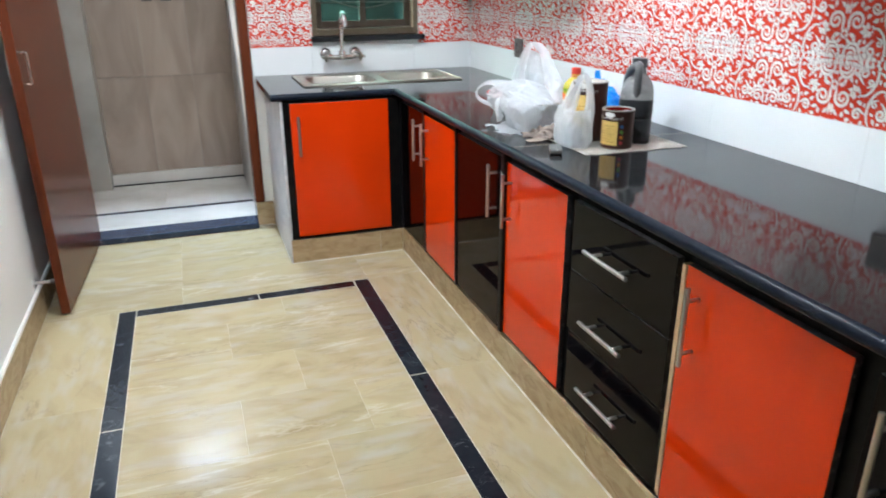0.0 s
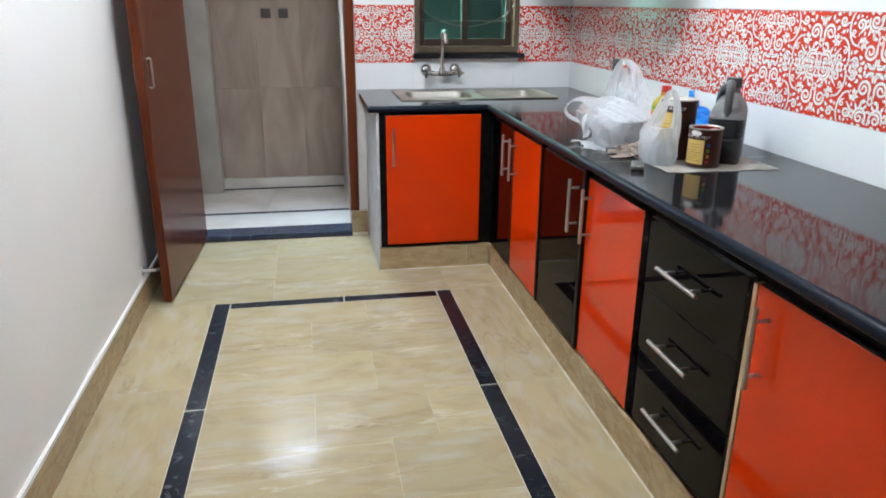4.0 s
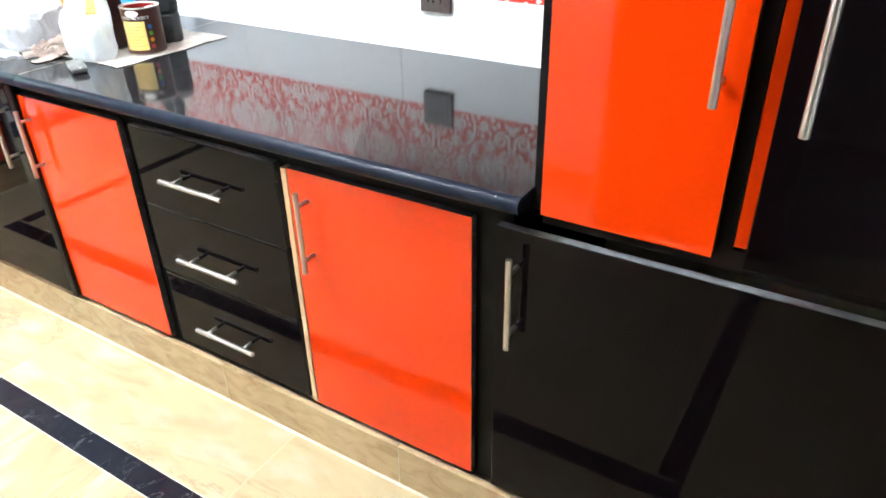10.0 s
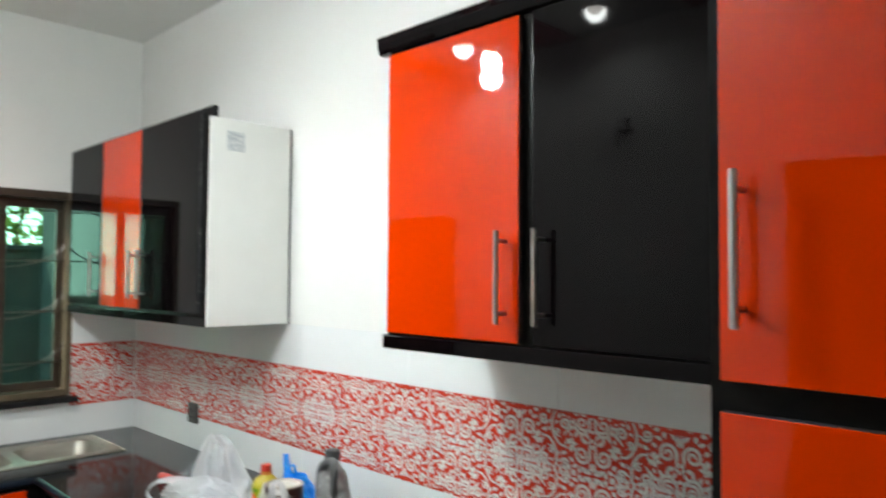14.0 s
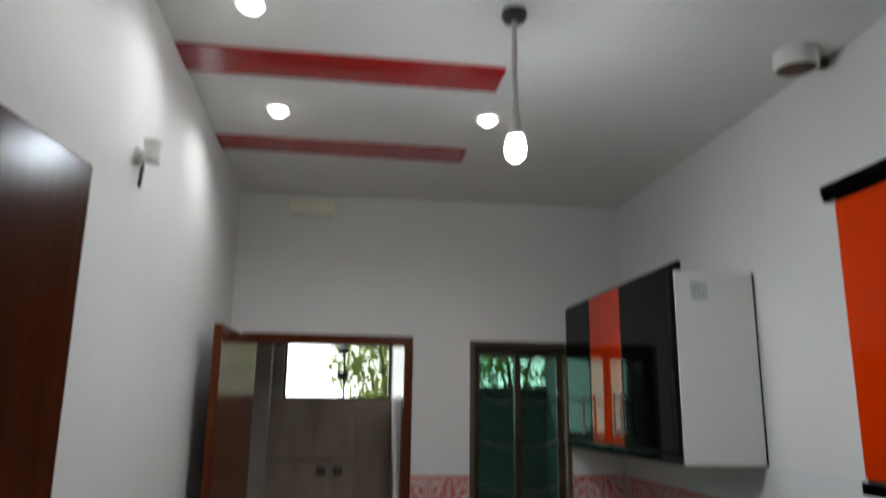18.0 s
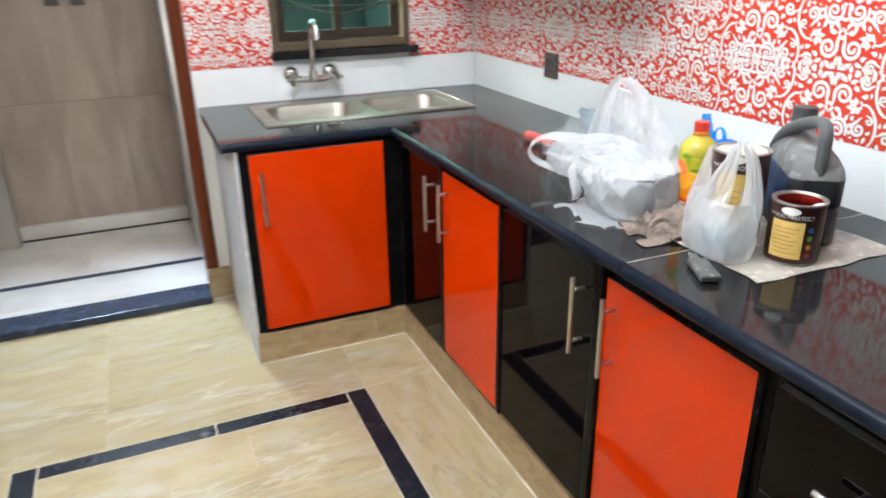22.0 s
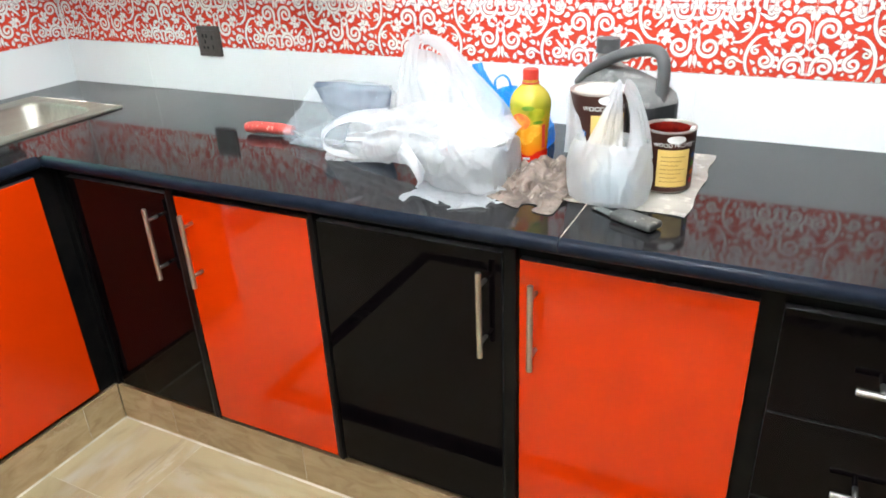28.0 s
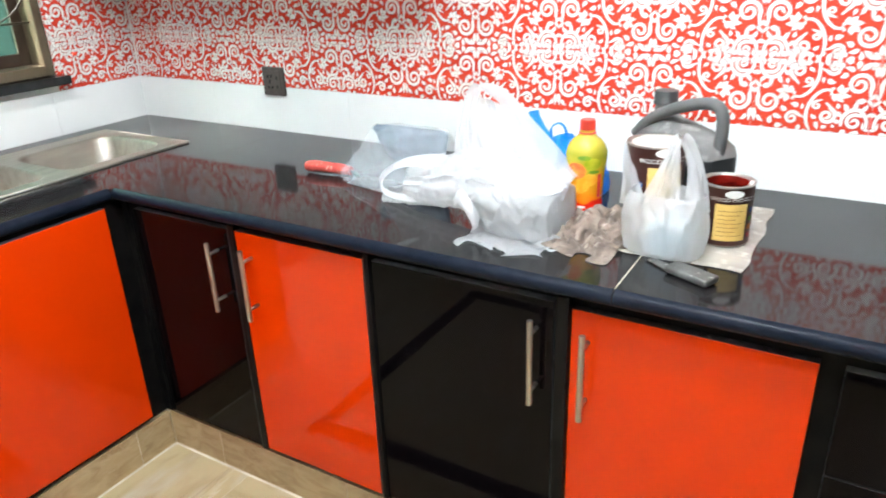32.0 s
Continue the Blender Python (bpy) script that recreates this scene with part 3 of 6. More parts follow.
# colour, far and near edge, door front, top of the door
ROW = [("b", -0.765, -1.115, -0.667, 0.80), ("r", -1.142, -1.527, -0.667, 0.80), ("b", -1.546, -1.972, -0.662, 0.797), ("r", -2.003, -2.42, -0.652, 0.785), ("d", -2.457, -2.925, -0.65, 0.782), ("r", -2.957, -3.395, -0.648, 0.778)]


def bar_handle(parent, p, direction, out, length=0.19, span=0.128):
    """A steel T-bar handle at p: direction along the bar, out away from the door."""
    p, d, o = Vector(p), Vector(direction), Vector(out)
    c = p + o * 0.033
    h = part("handle", rod(c - d * length / 2, c + d * length / 2, 0.006, 14, bevel=0.001), M_STEEL, parent, "brushed steel bar handle")
    for s in (-1, 1):
        part("post", rod(p + d * s * span / 2, c + d * s * span / 2, 0.0045, 10), M_STEEL, h)
    return h


def door_x(parent, y0, y1, z0, z1, m, xf=XD, raw=False, name="door", label=""):
    """A slab door facing -x with a coloured face and black edges."""
    bm = box(xf, xf + 0.019, min(y0, y1), max(y0, y1), z0, z1, 0.002)
    for f in bm.faces:
        c = f.calc_center_median()
        f.material_index = 0 if c.x < xf + 0.001 else (2 if raw and c.y > max(y0, y1) - 0.0005 else 3 if m is M_BLACK and c.z > z1 - 0.001 and not 0.3 < z1 < 0.6 else 1)
    return part(name, bm, [m, M_DOOREDGE, M_RAW, M_LEDGE], parent, label)


HANDLE_Y = [-1.073, -1.187, -1.937, -2.037, 0, -3.006]
for k, (c, y0, y1, xd, zt) in enumerate(ROW):
    xb = xd + 0.0205
    what = {"b": "glossy black base cabinet with a steel bar handle", "r": "glossy red base cabinet with a steel bar handle", "d": "glossy black three-drawer base cabinet"}[c]
    b = (ROW[k + 1][1] + y1) / 2 if k < 5 else y1 - 0.045
    a = (ROW[k - 1][2] + y0) / 2 if k else -0.722
    cab = thing("base_cabinet", ((XF) / 2, (y0 + y1) / 2, 0.13), what, "cabinet", "base cabinets under the counter")
    part("face_frame", box(xb, xb + 0.02, b, a, 0.125, 0.823), M_FRAME, cab)
    part("side_board", box(xb + 0.02, -0.02, b + 0.001, b + 0.017, 0.127, 0.81), M_FRAME, cab)
    part("side_board", box(xb + 0.02, -0.02, a - 0.017, a - 0.001, 0.127, 0.81), M_FRAME, cab)
    if c == "d":
        for z0, z1, hz in ((0.577, 0.782, 0.674), (0.384, 0.574, 0.46), (0.145, 0.374, 0.242)):
            dr = door_x(cab, y0, y1, z0, z1, M_BLACK, name="drawer", label="glossy black drawer front", xf=xd if z0 > 0.3 else xd + 0.006)
            bar_handle(dr, (xd if z0 > 0.3 else xd + 0.006, (y0 + y1) / 2 + 0.012, hz), (0, 1, 0), (-1, 0, 0), 0.205)
    else:
        d = door_x(cab, y0, y1, 0.15 if k < 3 else 0.143, zt, M_RED if c == "r" else M_BLACK, raw=(k == 5), xf=xd)
        bar_handle(d, (xd, HANDLE_Y[k], zt - 0.128), (0, 0, 1), (-1, 0, 0))
        if k < 3:
            part("stile", box(xd - 0.001, xb + 0.001, ROW[k + 1][1] + 0.002, y1 - 0.002, 0.14, zt + 0.013, 0.005), M_FRAME, cab)
        if k == 5:
            part("edge_strip", box(xd - 0.002, xd + 0.0203, y0 + 0.0015, y0 + 0.0155, 0.145, zt - 0.002, 0.001, seg=1), M_RAW, cab, "raw wood strip beside the door")

# sink unit, facing the room from the back wall
YD = -0.722
cab = thing("sink_cabinet", (-0.95, -0.35, 0.13), "glossy red sink cabinet with black frame and pale stone side", "cabinet", "base cabinets under the counter")
bm = box(-1.232, -0.655, -0.70, -0.68, 0.125, 0.823)
bm = box(-0.655, -0.633, -0.722, -0.70, 0.125, 0.823, bm=bm)
part("body", bm, M_FRAME, cab)
bm = box(-1.2, -0.72, YD, YD + 0.019, 0.145, 0.81, 0.002)
for f in bm.faces:
    f.material_index = 0 if f.calc_center_median().y < YD + 0.001 else 1
d = part("door", bm, [M_RED, M_DOOREDGE], cab)
bar_handle(d, (-1.167, YD, 0.657), (0, 0, 1), (0, -1, 0))
part("side_slab", box(-1.246, -1.233, -0.705, -0.08, 0.0, 0.823, 0.002), M_GSLAB, cab, "grey-white stone side slab")
part("side_plaster", box(-1.242, -1.233, -0.078, -0.013, 0.0, 0.823, 0.002), M_WALL, cab, "rough white plastered side")

# plinth
pl = thing("plinth", (-0.64, -2.0, 0), "tan marble plinth under the cabinets", "plinth", kind="structure")
ys = [-0.712, -0.93, -1.40, -2.02, -2.62, -3.20, -3.80, -4.45]
for a, b in zip(ys, ys[1:]):
    part("plinth_slab", box(-0.656, -0.64, b + 0.001, a - 0.001, -0.003, 0.126, 0.0015), M_PLINTH, pl)
for a, b in ((-1.24, -0.78), (-0.778, -0.657)):
    part("plinth_slab", box(a, b, -0.712, -0.696, -0.003, 0.122, 0.0015), M_PLINTH, pl)

part("joint_filler", box(-0.6545, -0.64, -4.45, -0.712, -0.003, 0.12), M_GROUT, pl, "cream filled joints")
part("joint_filler", box(-1.24, -0.657, -0.7105, -0.696, -0.003, 0.118), M_GROUT, pl, "cream filled joints")
part("floor_seal", prism([(-0.656, 0.0), (-0.6605, 0.0), (-0.656, 0.0045)], "y", -4.45, -0.7165), M_GROUT, pl, "cream sealed edge along the floor", smooth=None)
part("floor_seal", prism([(-0.712, 0.0), (-0.7165, 0.0), (-0.712, 0.0045)], "x", -1.24, -0.6605), M_GROUT, pl, "cream sealed edge along the floor", smooth=None)

# ---- the counter ----
def nose_profile(edge, back, z1, h, sign):
    """Section of a slab with a bull-nosed edge: (across, z)."""
    pts = [(back, z1), (edge + sign * -h * 0.5, z1)]
    r = h / 2
    for k in range(1, 8):
        a = math.pi * k / 8
        pts.append((edge - sign * r + sign * r * math.sin(a), z1 - r + r * math.cos(a)))
    pts += [(edge - sign * h * 0.5, z1 - h), (back, z1 - h)]
    return pts


def two_tone(bm):
    """Polished top, honed edge."""
    bmesh.ops.recalc_face_normals(bm, faces=bm.faces)
    for f in bm.faces:
        f.material_index = 0 if f.normal.z > 0.99 else 1
    return bm


ct = thing("countertop", (-0.35, -1.7, TOP - NOSE), "polished black granite worktop with a rounded edge", "countertop")
for a, b, nm in ((-0.722, -2.0875, 0), (-2.0895, -3.503, 1)):
    part("slab", two_tone(prism([(x, z) for x, z in nose_profile(XC, -0.001, TOP, NOSE, -1)], "y", a, b)), [M_GRANITE, M_EDGE], ct, smooth=40)
part("joint", box(XC + 0.02, -0.001, -2.0895, -2.0875, TOP - 0.02, TOP + 0.0002), M_GROUT, ct, "pale filled joint")
# sink leg of the counter, with the cut-out for the sink
SX0, SX1, SY0, SY1 = -1.075, -0.27, -0.50, -0.115
bm = two_tone(prism([(y, z) for y, z in nose_profile(-0.722 - 0.0, SY0, TOP, NOSE, -1)], "x", -1.285, XC))
part("slab", bm, [M_GRANITE, M_EDGE], ct, smooth=40)
for x0, x1, y0, y1 in ((XC, -0.001, -0.7215, SY0), (-1.285, SX0, SY0, -0.001), (SX1, -0.001, SY0, -0.001), (SX0, SX1, SY1, -0.001)):
    part("slab", box(x0, x1, y0, y1, TOP - NOSE, TOP), M_GRANITE, ct, smooth=None)

# ---- tall cupboard at the end ----
TY0, TY1 = -3.505, -4.42
tall = thing("tall_cupboard", (-0.32, -3.95, 0.13), "tall black and red larder cupboard with steel handles", "cupboard")
for nm, *b in (("side_board", -0.634, -0.01, TY0 - 0.018, TY0, 0.817, 2.31), ("side_board", -0.634, -0.01, TY1, TY1 + 0.018, 0.127, 2.31),
               ("rail", -0.634, -0.61, TY1 + 0.018, TY0 - 0.018, 1.49, 1.545), ("top_board", -0.634, -0.01, TY1 + 0.018, TY0 - 0.018, 2.29, 2.31),
               ("shelf", -0.634, -0.01, TY1 + 0.018, TY0 - 0.018, 0.795, 0.83), ("stile", -0.634, -0.61, -3.822, -3.795, 0.83, 1.49),
               ("stile", -0.634, -0.612, -3.47, -3.44, 0.127, 0.815), ("back_board", -0.02, -0.01, TY1 + 0.018, TY0 - 0.018, 0.831, 2.289)):
    part(nm, box(*b), M_FRAME, tall, smooth=None)
part("inner_panel", box(-0.632, -0.625, -4.40, -3.823, 0.835, 1.485), M_RED, tall, "red panel inside the cupboard")
d = door_x(tall, -3.447, -4.42, 0.145, 0.78, M_BLACK, label="glossy black lower door")
bar_handle(d, (XD, -3.49, 0.645), (0, 0, 1), (-1, 0, 0))
d = door_x(tall, -3.527, -3.80, 0.82, 1.50, M_RED, label="glossy red door")
bar_handle(d, (XD, -3.77, 1.165), (0, 0, 1), (-1, 0, 0), 0.228, 0.17)
# black door standing ajar, hinged at its far edge
dl = part("door", bmesh.new(), M_BLACK, tall, "glossy black door standing ajar")
dl.location = Vector((XD + 0.019, -4.41, 0)) - tall.location
dl.rotation_euler = (0, 0, radians(3.8))
bm = box(-0.019, 0, 0, 0.565, 0.835, 1.485, 0.002)
ob = new("leaf", finish("leaf", bm, M_BLACK, 35))
ob.parent = dl
ob = new("handle", finish("handle", rod((-0.052, 0.53, 1.045), (-0.052, 0.53, 1.272), 0.0065, 14, bm=rod((-0.019, 0.53, 1.08), (-0.052, 0.53, 1.08), 0.0045, 10, bm=rod((-0.019, 0.53, 1.26), (-0.052, 0.53, 1.26), 0.0045, 10))), M_STEEL, 40))
ob.parent = dl
d = door_x(tall, -3.527, -3.98, 1.542, 2.262, M_RED, label="glossy red upper door")
bar_handle(d, (XD, -3.56, 1.72), (0, 0, 1), (-1, 0, 0), 0.21, 0.16)
d = door_x(tall, -4.0, -4.41, 1.542, 2.262, M_BLACK, label="glossy black upper door")


# ---- wall cabinets ----
def wall_cabinet(y0, y1, xf, z0, z1, doors, label, side=None, cornice=True):
    """Wall unit from y0 to y1 (towards the viewer); doors: (colour, y0, y1, z0, z1, handle y)."""
    c = thing("wall_cabinet", (xf / 2, (y0 + y1) / 2, z0), label, "cabinet", "wall cabinets")
    zc = z1 - 0.045
    for nm, *b in (("side_board", xf + 0.02, -0.002, y1, y1 + 0.018, z0 + 0.035, zc - 0.001),
                   ("side_board", xf + 0.02, -0.002, y0 - 0.018, y0, z0 + 0.035, zc - 0.001),
                   ("top_board", xf + 0.02, -0.002, y1 + 0.018, y0 - 0.018, zc - 0.03, zc - 0.002),
                   ("bottom_board", xf + 0.02, -0.002, y1 + 0.018, y0 - 0.018, z0 + 0.02, z0 + 0.035),
                   ("top_rail", xf + 0.02, xf + 0.038, y1, y0, zc, z1),
                   ("face_frame", xf + 0.02, xf + 0.038, y1 + 0.018, y0 - 0.018, z0 + 0.035, zc - 0.03)):
        part(nm, box(*b), M_FRAME, c, smooth=None)
    part("bottom_rail", box(xf, xf + 0.04, y1, y0, z0, z0 + 0.036, 0.003), M_BLACK, c)
    part("underside", box(xf + 0.041, -0.002, y1, y0, z0 + 0.004, z0 + 0.019), M_WHITEP, c, "pale underside board")
    if cornice:
        part("cornice", prism([(xf - 0.01, z1), (xf - 0.01, z1 - 0.018), (xf - 0.002, z1 - 0.045), (xf + 0.02, z1 - 0.045), (xf + 0.02, z1)], "y", y1, y0 + 0.022), M_BLACK, c, "moulded black cornice")
    for col, a, b, c0, c1, hy in doors:
        d = door_x(c, a, b, c0, c1, M_RED if col == "r" else M_BLACK, xf=xf)
        if hy is not None:
            bar_handle(d, (xf, hy, c0 + 0.145), (0, 0, 1), (-1, 0, 0), 0.205, 0.16)
    if side:
        # black strip painted in for the shade of the gap beside the wall
        part("shadow_strip", box(-0.011, -0.001, y1 - 0.004, y1 - 0.0005, z0 + 0.002, side, 0.0005), M_FRAME, c, "dark strip in place of the shaded gap at the wall")
        part("side_panel", box(xf + 0.002, -0.011, y1 - 0.008, y1 - 0.0005, z0 + 0.002, side, 0.001), M_WHITEP, c, "white lacquered side panel")
    return c


wall_cabinet(-0.006, -1.485, -0.36, 1.487, 2.315, [("b", -0.03, -0.435, 1.535, 2.303, -0.405), ("r", -0.453, -0.89, 1.535, 2.303, -0.855), ("b", -0.905, -1.415, 1.535, 2.303, -0.945)],
             "black and red wall cabinet with a white side panel", side=2.27, cornice=False)
wall_cabinet(-2.515, -3.503, -0.39, 1.493, 2.315, [("r", -2.532, -2.967, 1.535, 2.262, -2.93), ("b", -3.005, -3.40, 1.535, 2.262, -3.035)],
             "red and black wall cabinet with a moulded cornice")

# ---- sink and tap ----
def rounded_rect(x0, x1, y0, y1, r, n=6):
    pts = []
    for cx, cy, a0 in ((x1 - r, y1 - r, 0), (x0 + r, y1 - r, 90), (x0 + r, y0 + r, 180), (x1 - r, y0 + r, 270)):
        for k in range(n + 1):
            a = radians(a0 + 90 * k / n)
            pts.append((cx + r * math.cos(a), cy + r * math.sin(a)))
    return pts


def bowl(bm, x0, x1, y0, y1, ztop, depth, r=0.06):
    """A pressed bowl with a rounded rim and floor; returns the rim ring."""
    levels = [(0, 0), (0.003, -0.001), (0.008, -0.008), (0.014, -depth + 0.035), (0.022, -depth + 0.012), (0.045, -depth)]
    rings = []
    for inset, dz in levels:
        rings.append([bm.verts.new((x, y, ztop + dz)) for x, y in rounded_rect(x0 + inset, x1 - inset, y0 + inset, y1 - inset, r)])
    for A, B in zip(rings, rings[1:]):
        n = len(A)
        for k in range(n):
            bm.faces.new((A[k], A[(k + 1) % n], B[(k + 1) % n], B[k]))
    bm.faces.new(rings[-1])
    return rings[0]


sink = thing("kitchen_sink", ((SX0 + SX1) / 2, -0.3, TOP), "stainless steel double-bowl sink set in the counter", "sink")
zr = TOP + 0.006
B1, B2 = (-1.045, -0.69, -0.475, -0.165), (-0.645, -0.30, -0.475, -0.165)
bm = bmesh.new()
for B in (B1, B2):
    bowl(bm, B[0], B[1], B[2], B[3], zr, 0.17)
OX0, OX1, OY0, OY1 = -1.092, -0.252, -0.52, -0.095
part("bowl", bm, M_SINK, sink, smooth=50)
bm = bmesh.new()
# rim: grid of flat bands round the two bowls, with a rolled outer edge
def rim_fill(bm, hole, x0, x1, y0, y1, z):
    inner = [bm.verts.new((x, y, z)) for x, y in rounded_rect(*hole, 0.06)]
    n = len(inner)
    outer = []
    for v in inner:
        cx, cy = (hole[0] + hole[1]) / 2, (hole[2] + hole[3]) / 2
        dx, dy = v.co.x - cx, v.co.y - cy
        s = min(((x1 - cx) if dx > 0 else (cx - x0)) / max(abs(dx), 1e-6), ((y1 - cy) if dy > 0 else (cy - y0)) / max(abs(dy), 1e-6))
        outer.append(bm.verts.new((cx + dx * s, cy + dy * s, z)))
    for k in range(n):
        bm.faces.new((inner[k], inner[(k + 1) % n], outer[(k + 1) % n], outer[k]))
    return outer
rim_fill(bm, B1, OX0, -0.6675, OY0, OY1, zr)
rim_fill(bm, B2, -0.6675, OX1, OY0, OY1, zr)
part("rim", bm, M_SINK, sink, "flat steel rim", smooth=30)
bm = bmesh.new()
for p, q in (((OX0, OY0), (OX1, OY0)), ((OX1, OY0), (OX1, OY1)), ((OX1, OY1), (OX0, OY1)), ((OX0, OY1), (OX0, OY0))):
    rod((p[0], p[1], TOP + 0.003), (q[0], q[1], TOP + 0.003), 0.0042, 8, bm=bm)
part("rolled_edge", bm, M_SINK, sink, "raised rolled edge")
for B in (B1, B2):
    part("drain", lathe([(0.0, 0.002), (0.018, 0.002), (0.022, 0.004), (0.04, 0.004), (0.042, 0.0)], 24, ((B[0] + B[1]) / 2, (B[2] + B[3]) / 2, zr - 0.17)), M_CHROME, sink, "round drain")

tap = thing("wall_tap", (-0.80, -0.0, 0.96), "chrome wall-mounted mixer tap with a swan-neck spout", "tap")
for x, out in ((-0.885, -0.012), (-0.715, 0.012)):
    dome = lathe([(0.0, 0.0), (0.034, 0.0), (0.0345, 0.006), (0.031, 0.018), (0.022, 0.028), (0.014, 0.032), (0.0, 0.033)], 28)
    dome.transform(Matrix.Translation((x, -0.001, 0.965)) @ Matrix.Rotation(radians(90), 4, "X"))
    part("flange", dome, M_CHROME, tap, "domed chrome wall flange")
    part("inlet", rod((x, -0.025, 0.965), (x, -0.066, 0.962), 0.0145, 18), M_CHROME, tap)
    stem = (Vector((x, -0.06, 0.962)), Vector((x + out, -0.098, 0.952)))
    knob = part("knob", rod(stem[0], stem[1], 0.0125, 18, r2=0.0165), M_CHROME, tap, "chrome tap knob")
    a = stem[1]
    part("cross", rod(a + Vector((-0.025, 0.002, 0)), a + Vector((0.025, -0.002, 0)), 0.0075, 12, bevel=0.002, bm=rod(a + Vector((0, 0.004, -0.025)), a + Vector((0, -0.004, 0.025)), 0.0075, 12, bevel=0.002)), M_CHROME, knob)
    part("cap", rod(a, a + Vector((out * 0.3, -0.012, -0.003)), 0.012, 16, bevel=0.003), M_CHROME, knob)
part("mixer_body", tube(curve_points([(-0.885, -0.055, 0.962), (-0.855, -0.06, 0.948), (-0.80, -0.064, 0.946), (-0.745, -0.06, 0.948), (-0.715, -0.055, 0.962)], 5), 0.0145, 16), M_CHROME, tap)
part("collar", lathe([(0.0, -0.018), (0.02, -0.018), (0.022, -0.006), (0.0195, 0.008), (0.0165, 0.026), (0.0, 0.027)], 22, (-0.80, -0.064, 0.956)), M_CHROME, tap)
part("spout", tube(curve_points([(-0.80, -0.064, 0.965), (-0.80, -0.065, 1.03), (-0.80, -0.067, 1.10), (-0.80, -0.082, 1.158), (-0.80, -0.122, 1.183), (-0.80, -0.162, 1.168), (-0.80, -0.175, 1.14)], 5), 0.0125, 16), M_CHROME, tap, "swan-neck spout")
part("aerator", rod((-0.80, -0.173, 1.148), (-0.80, -0.179, 1.116), 0.0155, 18, bevel=0.002), M_CHROME, tap)


# ---- sockets ----
def socket(base, turn, label):
    s = thing("wall_socket", base, label, "socket", "wall sockets")
    s.rotation_euler = (0, 0, radians(turn))
    for nm, bm, m in (("plate", box(-0.0455, 0.0455, -0.011, 0.0, 0, 0.094, 0.003), M_SOCKET),
                      ("insert", box(-0.034, 0.034, -0.0135, -0.011, 0.012, 0.082, 0.001), M_SOCKET)):
        ob = new(nm, finish(nm, bm, m, 35))
        ob.parent = s
    bm = bmesh.new()
    for x, z, w, h in ((-0.018, 0.064, 0.006, 0.011), (-0.004, 0.064, 0.006, 0.011), (-0.011, 0.047, 0.005, 0.012), (-0.019, 0.028, 0.007, 0.007), (-0.003, 0.028, 0.007, 0.007), (0.019, 0.06, 0.004, 0.012), (0.019, 0.03, 0.004, 0.012)):
        box(x - w / 2, x + w / 2, -0.0142, -0.0136, z - h / 2, z + h / 2, bm=bm)
    ob = new("pin_holes", finish("pin_holes", bm, M_DARK))
    ob.parent = s
    return s


socket((-0.004, -0.70, 0.977), -90, "dark brown wall socket on the tiled splashback")
socket((-0.004, -2.922, 0.962), -90, "dark brown wall socket on the tiled splashback")

# ---- ceiling things ----
for k, (a, b) in enumerate(((-2.68, -2.46), (-1.81, -1.60), (-0.93, -0.74))):
    solid("ceiling_panel", box(W_L + 0.002, -1.135, a, b, CEIL - 0.008, CEIL, 0.003), M_REDCEIL, (-1.75, (a + b) / 2, CEIL), "glossy red strip set on the white ceiling", "ceiling panel", "red ceiling strips")
for sx, sy in SPOTS:
    d = thing("downlight", (sx, sy, CEIL), "round recessed white ceiling downlight, lit", "downlight", "ceiling downlights")
    part("trim_ring", lathe([(0.045, -0.002), (0.047, -0.008), (0.056, -0.006), (0.06, 0.0)], 28, (sx, sy, CEIL)), M_WHITEP, d)
    part("lens", lathe([(0.0, -0.034), (0.014, -0.032), (0.028, -0.024), (0.038, -0.012), (0.042, -0.002)], 28, (sx, sy, CEIL)), M_SPOT, d, "glowing lens")
d = thing("downlight", (-1.098, -3.011, CEIL), "unlit ceiling downlight with a loose clear glass cover", "downlight", "ceiling downlights")
part("trim_ring", lathe([(0.045, -0.002), (0.047, -0.008), (0.056, -0.006), (0.06, 0.0)], 28, (-1.098, -3.011, CEIL)), M_WHITEP, d)
part("cover", lathe([(0.0, -0.03), (0.02, -0.028), (0.036, -0.018), (0.043, -0.004)], 24, (-1.098, -3.011, CEIL)), M_CHROME, d, "dull reflecting cover")
part("socket", rod((-1.112, -3.018, CEIL - 0.028), (-1.112, -3.018, CEIL - 0.05), 0.016, 16, bevel=0.003), M_SOCKET, d, "brown lamp socket")
p = thing("pendant_lamp", (BULB[0], BULB[1], CEIL), "white bulb hanging from a thin ceiling rod, lit", "pendant lamp")
part("rose", lathe([(0.0, 0.0), (0.04, 0.0), (0.042, -0.014), (0.034, -0.032), (0.0, -0.033)], 24, (BULB[0], BULB[1], CEIL)), M_SOCKET, p, "dark ceiling rose")
part("rod", rod((BULB[0], BULB[1], CEIL - 0.03), (BULB[0], BULB[1], BULB[2] + 0.11), 0.009, 12), M_WHITEP, p)
part("holder", rod((BULB[0], BULB[1], BULB[2] + 0.11), (BULB[0], BULB[1], BULB[2] + 0.045), 0.016, 16, r2=0.02), M_WHITEP, p)
part("bulb", lathe([(0.0, -0.037), (0.015, -0.034), (0.028, -0.022), (0.034, -0.003), (0.032, 0.016), (0.027, 0.036)], 24, BULB), M_BULB, p, "glowing bulb")
